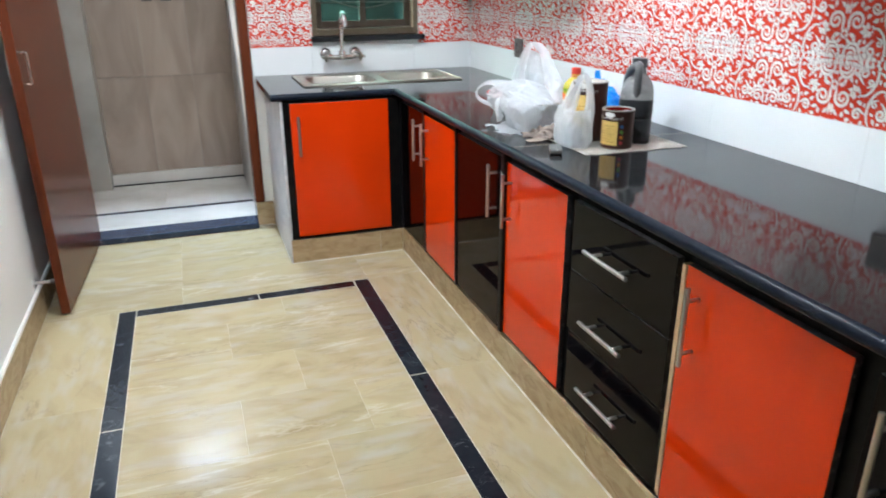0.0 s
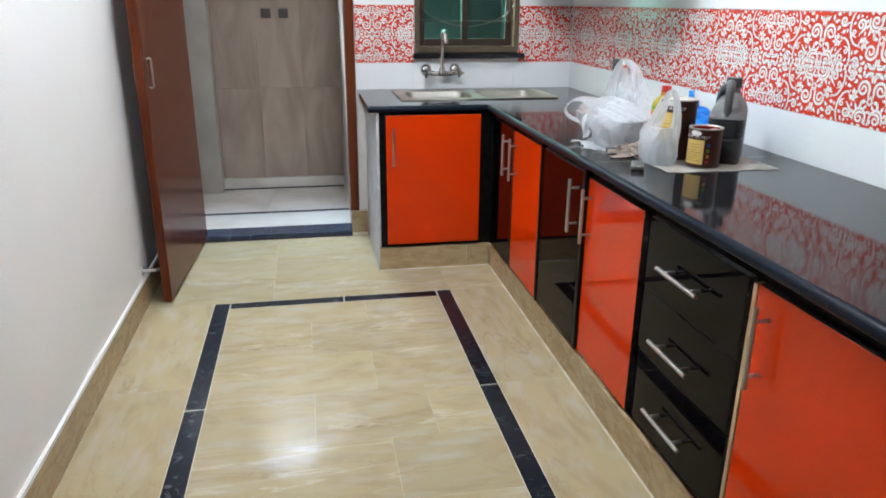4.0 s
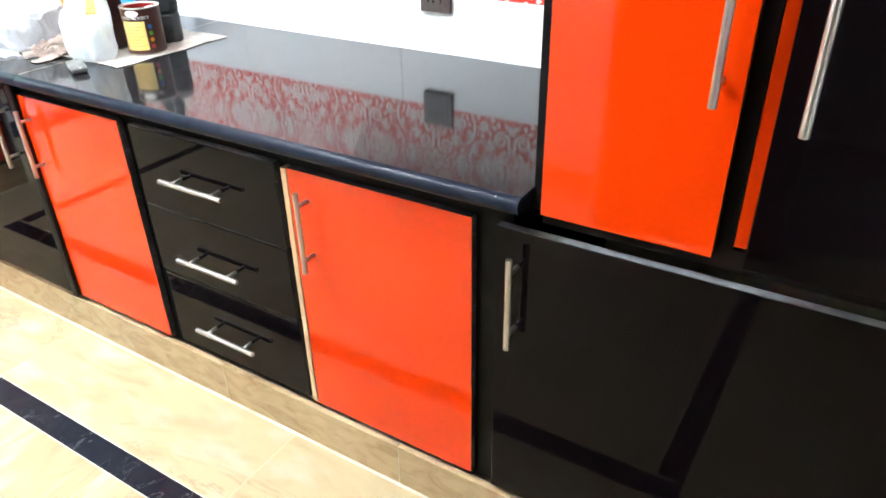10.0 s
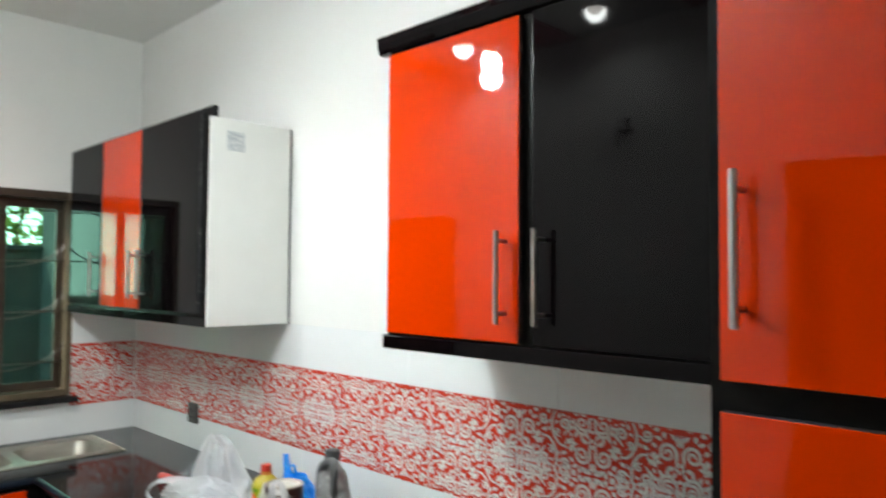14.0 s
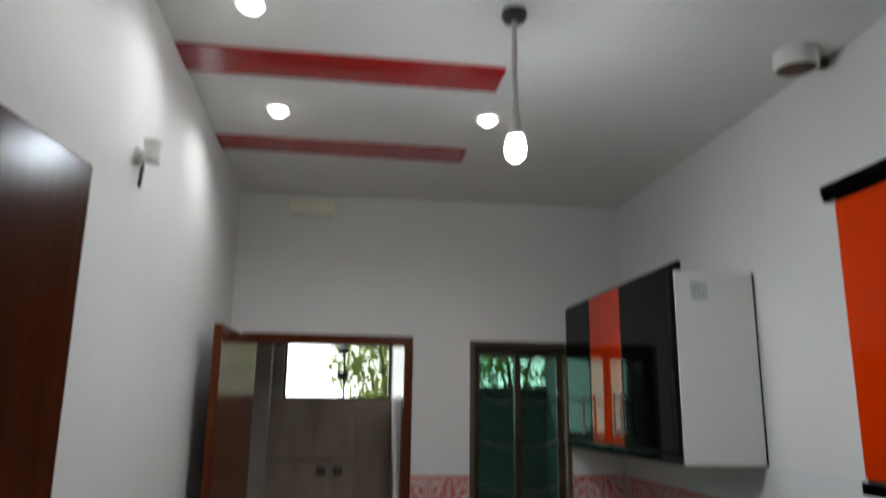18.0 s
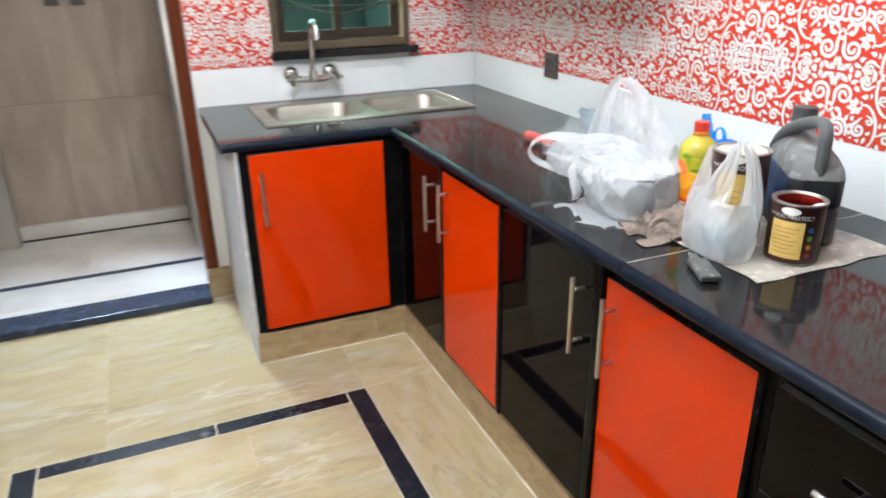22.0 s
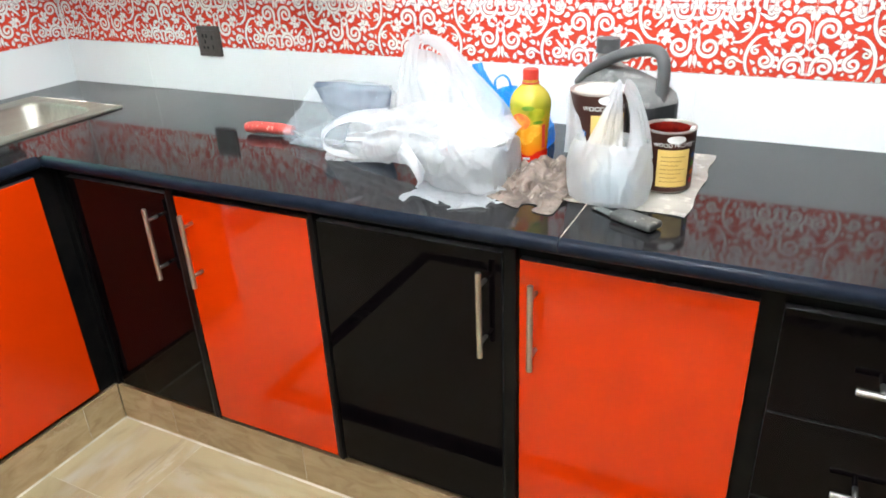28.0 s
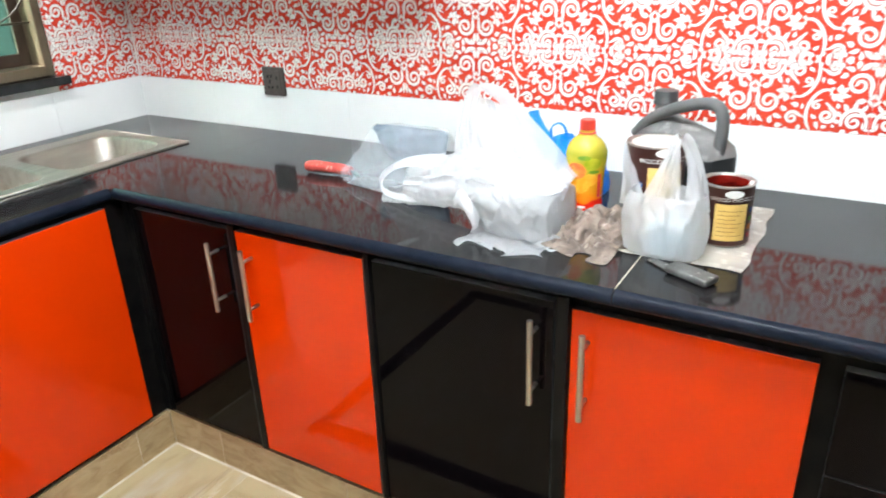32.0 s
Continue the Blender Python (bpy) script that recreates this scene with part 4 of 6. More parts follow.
part("bulb_base", lathe([(0.0, 0.037), (0.0275, 0.0365), (0.028, 0.038), (0.024, 0.048), (0.018, 0.058), (0.0, 0.059)], 24, BULB), M_WHITEP, p, "white plastic bulb base")

# ---- things on the counter ----
M_BAG = mat("white_plastic_film", (0.85, 0.86, 0.88), 0.3, noise_scale=14, color2=(0.77, 0.79, 0.82), spec=0.5)
M_BAGW = mat("crinkled_milky_film", (0.80, 0.815, 0.84), 0.28, noise_scale=18, color2=(0.68, 0.71, 0.75), spec=0.5)
M_BAGC = mat("clear_plastic_film", (0.75, 0.82, 0.9), 0.12, noise_scale=18, color2=(0.62, 0.70, 0.80))
M_BLUE = mat("blue_plastic_film", srgb(30, 162, 252), 0.3, noise_scale=20, color2=srgb(20, 140, 244))


def see_through(m, amount, milky=0.0):
    """Lets part of the light pass straight through thin film, and part of it scatter through."""
    nt = m.node_tree
    b = nt.nodes["Principled BSDF"]
    t = nt.nodes.new("ShaderNodeBsdfTransparent")
    s = nt.nodes.new("ShaderNodeBsdfTranslucent")
    s.inputs["Color"].default_value = b.inputs["Base Color"].default_value
    m1, m2 = nt.nodes.new("ShaderNodeMixShader"), nt.nodes.new("ShaderNodeMixShader")
    m1.inputs[0].default_value, m2.inputs[0].default_value = milky, amount
    L = nt.links.new
    L(b.outputs[0], m1.inputs[1])
    L(s.outputs[0], m1.inputs[2])
    L(m1.outputs[0], m2.inputs[1])
    L(t.outputs[0], m2.inputs[2])
    L(m2.outputs[0], nt.nodes["Material Output"].inputs["Surface"])


see_through(M_BAG, 0.34, 0.3)
M_BAGT = mat("thin_white_film", (0.84, 0.85, 0.86), 0.3, noise_scale=14, color2=(0.76, 0.78, 0.80))
see_through(M_BAGT, 0.48, 0.4)
see_through(M_BAGW, 0.36, 0.45)
see_through(M_BAGC, 0.76)
see_through(M_BLUE, 0.1, 0.3)


def crease_bump(m, scale, depth, stretch=(1, 1, 1)):
    """Crumple relief for film: flat facets that meet in sharp, wandering creases, at two scales."""
    nt = m.node_tree
    N, L = nt.nodes.new, nt.links.new
    geo, mp = N("ShaderNodeNewGeometry"), N("ShaderNodeMapping")
    mp.inputs["Scale"].default_value = stretch
    mp.inputs["Rotation"].default_value = (0.5, 0.3, 0.2)
    L(geo.outputs["Position"], mp.inputs["Vector"])
    wob = N("ShaderNodeTexNoise")
    wob.inputs["Scale"].default_value = scale * 0.8
    L(mp.outputs[0], wob.inputs["Vector"])
    mul = N("ShaderNodeVectorMath")
    mul.operation = "MULTIPLY_ADD"
    mul.inputs[1].default_value = (1.1 / scale,) * 3
    L(wob.outputs["Color"], mul.inputs[0])
    L(mp.outputs[0], mul.inputs[2])
    last = None
    for sc, dist in ((scale, depth), (scale * 2.3, depth * 0.35)):
        v = N("ShaderNodeTexVoronoi")
        v.inputs["Scale"].default_value = sc
        L(mul.outputs[0], v.inputs["Vector"])
        bp = N("ShaderNodeBump")
        bp.inputs["Distance"].default_value = dist
        L(v.outputs["Distance"], bp.inputs["Height"])
        if last:
            L(last, bp.inputs["Normal"])
        last = bp.outputs["Normal"]
    for x in nt.nodes:
        if x.type in ("BSDF_PRINCIPLED", "BSDF_TRANSLUCENT"):
            L(last, x.inputs["Normal"])


crease_bump(M_BAG, 15, 0.022, (1.0, 0.8, 0.45))
crease_bump(M_BAGT, 20, 0.022, (1.0, 1.0, 0.5))
crease_bump(M_BAGW, 20, 0.017, (1.0, 0.8, 0.6))
crease_bump(M_BAGC, 18, 0.03)
crease_bump(M_BLUE, 24, 0.016)


def pleated(levels, seed, folds=9, amp=0.1, crumple=0.006, seg=110, cap=True, place=None):
    """Crumpled film round a stack of ellipses: (x, y, z, rx, ry, fold)."""
    rnd = random.Random(seed)
    waves = [(rnd.randint(2, folds), rnd.uniform(0, 6.28), rnd.uniform(0.4, 1)) for _ in range(6)]
    total = sum(w[2] for w in waves)
    off = Vector((seed * 1.7, seed * 0.3, 0))
    ridge = lambda p, k: (1 - abs(noise.noise(p * k + off))) ** 3 - 0.45
    bm = bmesh.new()
    fine = []
    for A, B in zip(levels, levels[1:]):
        for k in range(8):
            fine.append([a + (b - a) * k / 8 for a, b in zip(A, B)])
    fine.append(list(levels[-1]))
    rings = []
    for x, y, z, rx, ry, fo in fine:
        ring = []
        for k in range(seg):
            a = 2 * math.pi * k / seg
            w = sum(c * abs(math.sin(n * a * 0.5 + p)) for n, p, c in waves) / total - 0.6
            s = 1 + amp * fo * w * 2
            p = Vector((x + rx * s * math.cos(a), y + ry * s * math.sin(a), z))
            way = Vector((math.cos(a), math.sin(a), 0.0))
            if place is not None:
                p, way = place @ p, place.to_3x3() @ way
            d = way * (ridge(p, 9) * crumple * 1.6 + ridge(p, 23) * crumple * 0.4) + noise.noise_vector(p * 14 + off) * crumple * 0.6
            if p.z < TOP + 0.01:
                d.z = 0
            q = p + d
            q.z = max(q.z, TOP + 0.001)
            ring.append(bm.verts.new(q))
        rings.append(ring)
    for A, B in zip(rings, rings[1:]):
        for k in range(seg):
            bm.faces.new((A[k], A[(k + 1) % seg], B[(k + 1) % seg], B[k]))
    if cap:
        bm.faces.new(rings[0])
    return bm


def sheet(x0, x1, y0, y1, height, seed, nx=34, ny=34, edge=0.012, lift=0.0):
    """A crumpled sheet lying on the counter; height(u, v) gives its rise."""
    bm = bmesh.new()
    grid = []
    for i in range(nx + 1):
        row = []
        for j in range(ny + 1):
            u, v = i / nx, j / ny
            e = min(u, v, 1 - u, 1 - v)
            p = Vector((x0 + (x1 - x0) * u, y0 + (y1 - y0) * v, TOP))
            d = noise.noise_vector(Vector((u * 5, v * 5, seed)))
            p.x += d.x * edge * (1 - min(1, e * 6)) * 2
            p.y += d.y * edge * (1 - min(1, e * 6)) * 2
            p.z = TOP + 0.0015 + lift + max(0, height(u, v))
            row.append(bm.verts.new(p))
        grid.append(row)
    for i in range(nx):
        for j in range(ny):
            bm.faces.new((grid[i][j], grid[i + 1][j], grid[i + 1][j + 1], grid[i][j + 1]))
    return bm


# plastic sheet under the cans
M_SHEET = mat("dusty_plastic_sheet", (0.42, 0.39, 0.34), 0.5, noise_scale=12, color2=(0.30, 0.275, 0.24), bump=0.3, bump_scale=60, fine=(0.55, 0.53, 0.48), fine_scale=40, fine_at=(0.55, 0.7))
solid("plastic_sheet", sheet(-0.515, -0.145, -2.275, -1.995, lambda u, v: 0.002 * abs(noise.noise(Vector((u * 7, v * 7, 3)))), 3, edge=0.004), M_SHEET, (-0.34, -2.12, TOP), "dusty grey plastic sheet lying under the paint cans", "sheet")

# crumpled rag
M_RAG = mat("brown_crumpled_cloth", (0.26, 0.205, 0.17), 0.85, noise_scale=25, color2=(0.13, 0.10, 0.085), contrast=(0.4, 0.62), bump=0.9, bump_scale=70, fine=(0.4, 0.33, 0.28), fine_scale=50, fine_at=(0.58, 0.72))


def rag_height(u, v):
    a = abs(noise.noise(Vector((u * 3, v * 4, 7)))) * 0.028 + abs(noise.noise(Vector((u * 9, v * 8, 2)))) * 0.02
    e = min(u, v, 1 - u, 1 - v)
    return a * min(1, e * 5 + 0.05) + 0.024 * max(0, 1 - abs(u - 0.7) * 2.2) * min(1, e * 6)


solid("rag", sheet(-0.565, -0.31, -2.06, -1.885, rag_height, 5, 60, 54, 0.03), M_RAG, (-0.44, -1.97, TOP), "crumpled brown cloth rag on the counter", "rag", smooth=60)
crease_bump(M_RAG, 26, 0.016)

def fold(p, knot, seed, k=4.2, crumple=0.0):
    """Long soft folds that fan out from a knot, in the y-z plane, with a few smaller creases."""
    a = math.atan2(p.z - knot[1], p.y - knot[0])
    r = math.hypot(p.z - knot[1], p.y - knot[0])
    ridge = lambda q: (1 - abs(noise.noise(q))) ** 2 - 0.5
    f = ridge(Vector((a * k, r * 5, seed + p.x * 4))) + 0.5 * ridge(Vector((a * k * 2.3, r * 9, seed + 5 + p.x * 6)))
    return f * min(1, r / 0.06) + 0.22 * ridge(p * 16 + Vector((seed, 0, 0))) + crumple * (ridge(p * 21 + Vector((seed, 3, 1))) + 0.5 * ridge(p * 47 + Vector((seed, 8, 4))))


def shell(stations, knot, seed, amp, seg=96, ny=64, box_=0.62, crumple=0.0):
    """Soft closed film along y: stations (y, x front, x back, z low, z high) above the counter."""
    S = np.array(stations)
    S = S[np.argsort(S[:, 0])]
    bm = bmesh.new()
    rings = []
    for i in range(ny + 1):
        y = S[0, 0] + (S[-1, 0] - S[0, 0]) * i / ny
        xf, xb, zl, zh = [float(np.interp(y, S[:, 0], S[:, c])) for c in (1, 2, 3, 4)]
        ring = []
        for k in range(seg):
            a = 2 * math.pi * k / seg
            c, s_ = math.cos(a), math.sin(a)
            p = Vector(((xf + xb) / 2 + (xb - xf) / 2 * math.copysign(abs(c) ** box_, c), y, TOP + (zl + zh) / 2 + (zh - zl) / 2 * math.copysign(abs(s_) ** box_, s_)))
            d = fold(p, knot, seed, crumple=crumple) * amp
            p += Vector((c, 0.3 * noise.noise(p * 12), s_)) * d
            p.z = max(p.z, TOP + 0.001)
            ring.append(bm.verts.new(p))
        rings.append(ring)
    for A, B in zip(rings, rings[1:]):
        for k in range(seg):
            bm.faces.new((A[k], A[(k + 1) % seg], B[(k + 1) % seg], B[k]))
    bm.faces.new(rings[0])
    bm.faces.new(rings[-1])
    return bm


def loft(rows, seed, amp=0.006, freq=5.0, n=40, per=8, closed=False, crumple=0.35):
    """Film stretched through rows of points; its folds run along the rows and fade at both ends."""
    lines = []
    for r in rows:
        c = curve_points(r, 12)
        k = np.linspace(0, len(c) - 1, n + 1)
        lines.append([c[int(f)].lerp(c[min(int(f) + 1, len(c) - 1)], f - int(f)) for f in k])
    if closed:
        lines.append(lines[0])
    grid = []
    for i in range(n + 1):
        grid.append(curve_points([ln[i] for ln in lines], per))
    m = len(grid[0])
    bm = bmesh.new()
    ridge = lambda q: (1 - abs(noise.noise(q))) ** 2 - 0.5
    verts = []
    for i in range(n + 1):
        row = []
        for j in range(m - (1 if closed else 0)):
            a, b = grid[min(i + 1, n)][j] - grid[max(i - 1, 0)][j], grid[i][min(j + 1, m - 1)] - grid[i][max(j - 1, 0)]
            nrm = a.cross(b)
            nrm = nrm.normalized() if nrm.length > 1e-9 else Vector((0, 0, 1))
            u, v = i / n, j / (m - 1)
            vv = (math.cos(6.2832 * v), math.sin(6.2832 * v)) if closed else (v * 2, 0)
            f = ridge(Vector((vv[0] * freq * 0.5, vv[1] * freq * 0.5 + u * 0.9, seed))) + 0.5 * ridge(Vector((vv[0] * freq, vv[1] * freq + u * 2.0, seed + 4)))
            q = grid[i][j] + nrm * (amp * f + amp * crumple * ridge(grid[i][j] * 32 + Vector((seed, 0, 0))))
            q.z = max(q.z, TOP + 0.0015)
            row.append(bm.verts.new(q))
        verts.append(row)
    w = len(verts[0])
    for A, B in zip(verts, verts[1:]):
        for k in range(w if closed else w - 1):
            bm.faces.new((A[k], A[(k + 1) % w], B[(k + 1) % w], B[k]))
    return bm


def band(points, widths, across, seed, amp=0.004, n=9, cols=14, curl=0.25):
    """A gathered strip of film along the points, folded lengthwise, its edges curled."""
    pts = curve_points(points, n)
    bm = bmesh.new()
    rows = []
    for i, p in enumerate(pts):
        d = (pts[min(i + 1, len(pts) - 1)] - pts[max(i - 1, 0)]).normalized()
        w = Vector(across)
        w = (w - d * w.dot(d)).normalized()
        nrm = d.cross(w)
        s = i / (len(pts) - 1)
        ww = float(np.interp(s, np.linspace(0, 1, len(widths)), widths))
        row = []
        for k in range(cols + 1):
            u = k / cols - 0.5
            f = (1 - abs(noise.noise(Vector((u * 5, s * 1.6, seed))))) ** 2 - 0.5 + 0.4 * noise.noise(Vector((u * 12, s * 5, seed + 2)))
            q = p + w * u * ww + nrm * (amp * f * min(1.0, ww / 0.03) + ww * curl * (math.cos(u * math.pi) - 0.5))
            q.z = max(q.z, TOP + 0.0015)
            row.append(bm.verts.new(q))
        rows.append(row)
    for A, B in zip(rows, rows[1:]):
        for k in range(cols):
            bm.faces.new((A[k], A[k + 1], B[k + 1], B[k]))
    return bm


M_BAGL = mat("soft_white_film", (0.82, 0.83, 0.85), 0.3, noise_scale=14, color2=(0.74, 0.76, 0.79))
see_through(M_BAGL, 0.33, 0.5)
crease_bump(M_BAGL, 20, 0.02, (1.0, 1.0, 0.35))


# large white carrier bag, lying half open round a stack of plates, one loop standing up
bag = thing("plastic_bag", (-0.46, -1.76, TOP), "crumpled white plastic carrier bag holding plates", "plastic bag", "carrier bags")
bm = shell([(-1.917, -0.50, -0.43, 0.015, 0.05), (-1.907, -0.545, -0.385, 0.0, 0.088), (-1.87, -0.565, -0.365, 0.0, 0.10), (-1.82, -0.57, -0.36, 0.0, 0.106), (-1.77, -0.555, -0.365, 0.0, 0.112), (-1.72, -0.53, -0.375, 0.012, 0.112), (-1.69, -0.51, -0.40, 0.04, 0.10)],
           (-1.72, TOP + 0.18), 11, 0.010, seg=130, ny=130, box_=0.45, crumple=0.45)
part("body", bm, M_BAGW, bag, smooth=60)
arm = loft([[(-0.44, -1.80, TOP + 0.135), (-0.475, -1.70, TOP + 0.152), (-0.50, -1.62, TOP + 0.135), (-0.515, -1.565, TOP + 0.112)],
            [(-0.545, -1.82, TOP + 0.10), (-0.55, -1.72, TOP + 0.115), (-0.548, -1.63, TOP + 0.098), (-0.545, -1.565, TOP + 0.088)],
            [(-0.57, -1.80, TOP + 0.05), (-0.55, -1.71, TOP + 0.062), (-0.535, -1.62, TOP + 0.052), (-0.53, -1.55, TOP + 0.058)],
            [(-0.50, -1.77, TOP + 0.02), (-0.495, -1.68, TOP + 0.04), (-0.485, -1.58, TOP + 0.025), (-0.468, -1.45, TOP + 0.003)],
            [(-0.40, -1.78, TOP + 0.07), (-0.405, -1.68, TOP + 0.07), (-0.43, -1.57, TOP + 0.045), (-0.44, -1.43, TOP + 0.012)],
            [(-0.385, -1.80, TOP + 0.12), (-0.42, -1.70, TOP + 0.13), (-0.46, -1.60, TOP + 0.095), (-0.465, -1.52, TOP + 0.06)]], 3, 0.012, 4.5, n=54, per=9, closed=True)
part("mouth", arm, M_BAGT, bag, "thin gathered film at the bag's open mouth", smooth=70)
part("top_film", loft([[(-0.52, -1.70, TOP + 0.12), (-0.545, -1.79, TOP + 0.115), (-0.53, -1.875, TOP + 0.10), (-0.49, -1.915, TOP + 0.075)],
                       [(-0.46, -1.70, TOP + 0.15), (-0.475, -1.78, TOP + 0.145), (-0.465, -1.86, TOP + 0.122), (-0.44, -1.91, TOP + 0.10)],
                       [(-0.40, -1.71, TOP + 0.14), (-0.40, -1.78, TOP + 0.14), (-0.395, -1.85, TOP + 0.118), (-0.40, -1.905, TOP + 0.095)]], 8, 0.011, 3.5, n=46, per=14), M_BAGW, bag, "loose film drawn over the plates", smooth=70)
part("top_film", loft([[(-0.45, -1.675, TOP + 0.14), (-0.44, -1.678, TOP + 0.20), (-0.428, -1.685, TOP + 0.262)], [(-0.445, -1.73, TOP + 0.135), (-0.425, -1.725, TOP + 0.19), (-0.412, -1.712, TOP + 0.255)], [(-0.425, -1.80, TOP + 0.13), (-0.41, -1.775, TOP + 0.18), (-0.402, -1.742, TOP + 0.24)]], 19, 0.008, 3.0, n=24, per=10), M_BAGT, bag, "thin film hanging inside the loop", smooth=80)
part("handle", band([(-0.475, -1.69, TOP + 0.12), (-0.455, -1.675, TOP + 0.20), (-0.432, -1.682, TOP + 0.272), (-0.418, -1.705, TOP + 0.282), (-0.405, -1.745, TOP + 0.258), (-0.402, -1.79, TOP + 0.20), (-0.406, -1.845, TOP + 0.14), (-0.42, -1.90, TOP + 0.095)],
                    [0.07, 0.038, 0.025, 0.022, 0.032, 0.05, 0.072, 0.075], (0.6, -0.8, 0.1), 5, 0.007), M_BAGL, bag, "thin film carrying loop standing up", smooth=80)
part("handle", band([(-0.495, -1.64, TOP + 0.12), (-0.525, -1.595, TOP + 0.132), (-0.553, -1.556, TOP + 0.126), (-0.572, -1.529, TOP + 0.102), (-0.571, -1.531, TOP + 0.074), (-0.548, -1.56, TOP + 0.056), (-0.518, -1.60, TOP + 0.055), (-0.50, -1.64, TOP + 0.065)],
                    [0.06, 0.03, 0.018, 0.016, 0.016, 0.02, 0.032, 0.05], (0.6, 0.5, 0.6), 6, 0.003), M_BAG, bag, "twisted plastic carrying loop", smooth=80)
part("handle", band([(-0.545, -1.70, TOP + 0.075), (-0.572, -1.72, TOP + 0.088), (-0.585, -1.75, TOP + 0.07), (-0.58, -1.765, TOP + 0.04), (-0.568, -1.75, TOP + 0.025)], [0.05, 0.03, 0.022, 0.024, 0.04], (0.5, -0.2, 0.8), 16, 0.003), M_BAG, bag, "torn film loop hanging at the front", smooth=80)
bm = sheet(-0.612, -0.51, -1.905, -1.735, lambda u, v: 0.010 * abs(noise.noise(Vector((u * 5, v * 7, 4)))) + 0.05 * max(0, u - 0.55), 9, 24, 36, 0.02)
part("loose_edge", bm, M_BAGW, bag, "loose crinkled hem", smooth=70)
M_PLATE = mat("white_plates", (0.78, 0.78, 0.76), 0.3, noise_scale=20, color2=(0.7, 0.7, 0.68))
bm = bmesh.new()
for k in range(9):
    lathe([(0.0, 0), (0.052, 0), (0.076, 0.006), (0.0775, 0.008), (0.051, 0.003), (0.0, 0.003)], 32, (-0.468, -1.832, TOP + 0.004 + k * 0.0105), bm=bm)
solid("plate_stack", bm, M_PLATE, (-0.468, -1.832, TOP + 0.004), "stack of white plates inside the carrier bag", "plates", smooth=70)

# clear bag with a dark bundle, and a trowel
cb = thing("plastic_bag", (-0.28, -1.38, TOP), "clear plastic bag with a dark bundle inside", "plastic bag")
part("film", loft([[(-0.252, -1.275, TOP + 0.128), (-0.262, -1.36, TOP + 0.142), (-0.272, -1.45, TOP + 0.145), (-0.285, -1.53, TOP + 0.145)],
                   [(-0.32, -1.258, TOP + 0.065), (-0.34, -1.35, TOP + 0.08), (-0.35, -1.45, TOP + 0.085), (-0.36, -1.56, TOP + 0.09)],
                   [(-0.37, -1.235, TOP + 0.003), (-0.41, -1.36, TOP + 0.003), (-0.40, -1.46, TOP + 0.003), (-0.40, -1.57, TOP + 0.01)],
                   [(-0.20, -1.26, TOP + 0.003), (-0.19, -1.36, TOP + 0.003), (-0.19, -1.46, TOP + 0.003), (-0.22, -1.56, TOP + 0.01)],
                   [(-0.215, -1.275, TOP + 0.08), (-0.20, -1.36, TOP + 0.08), (-0.20, -1.45, TOP + 0.085), (-0.235, -1.53, TOP + 0.09)]], 31, 0.009, 5, n=44, per=10, closed=True), M_BAGC, cb, smooth=60)
M_BUNDLE = mat("dark_grey_bundle", (0.16, 0.19, 0.24), 0.35, noise_scale=25, color2=(0.09, 0.11, 0.15), bump=0.5, bump_scale=50)
part("bundle", pleated([(-0.255, -1.41, TOP + 0.045, 0.03, 0.075, 0.5), (-0.258, -1.405, TOP + 0.085, 0.032, 0.10, 0.8), (-0.262, -1.40, TOP + 0.122, 0.014, 0.112, 0.8), (-0.263, -1.40, TOP + 0.134, 0.003, 0.10, 1)], 37, 8, 0.1, 0.006), M_BUNDLE, cb, "dark folded bundle", smooth=60)
M_REDP = mat("scuffed_red_plastic", srgb(205, 84, 76), 0.45, noise_scale=40, color2=srgb(176, 62, 56), fine=srgb(222, 160, 150), fine_scale=90, fine_at=(0.6, 0.72), bump=0.2, bump_scale=120)
M_BLADE = mat("dull_grey_steel", (0.22, 0.22, 0.215), 0.45, 0.7, noise_scale=30, color2=(0.13, 0.13, 0.125), fine=(0.5, 0.49, 0.46), fine_scale=60, fine_at=(0.6, 0.72))
tr = thing("plastering_trowel", (-0.35, -1.19, TOP), "plastering trowel with a scuffed red handle", "trowel")
part("handle", tube(curve_points([(-0.345, -1.108, TOP + 0.017), (-0.342, -1.145, TOP + 0.02), (-0.336, -1.20, TOP + 0.019), (-0.331, -1.25, TOP + 0.016)], 5), 0.0145, 14, taper=[0.86, 1.0, 1.04, 1.06, 1.06, 1.04, 1.02, 1.0, 1.0, 1.0, 1.02, 1.03, 1.0, 0.96, 0.9, 0.8]), M_REDP, tr, "scuffed red plastic handle")
part("tang", rod((-0.331, -1.248, TOP + 0.016), (-0.338, -1.285, TOP + 0.004), 0.004, 10), M_BLADE, tr)
part("blade", prism([(-0.385, -1.275), (-0.315, -1.275), (-0.32, -1.40), (-0.41, -1.40)], "z", TOP + 0.0002, TOP + 0.0014), M_BLADE, tr, "flat steel blade")

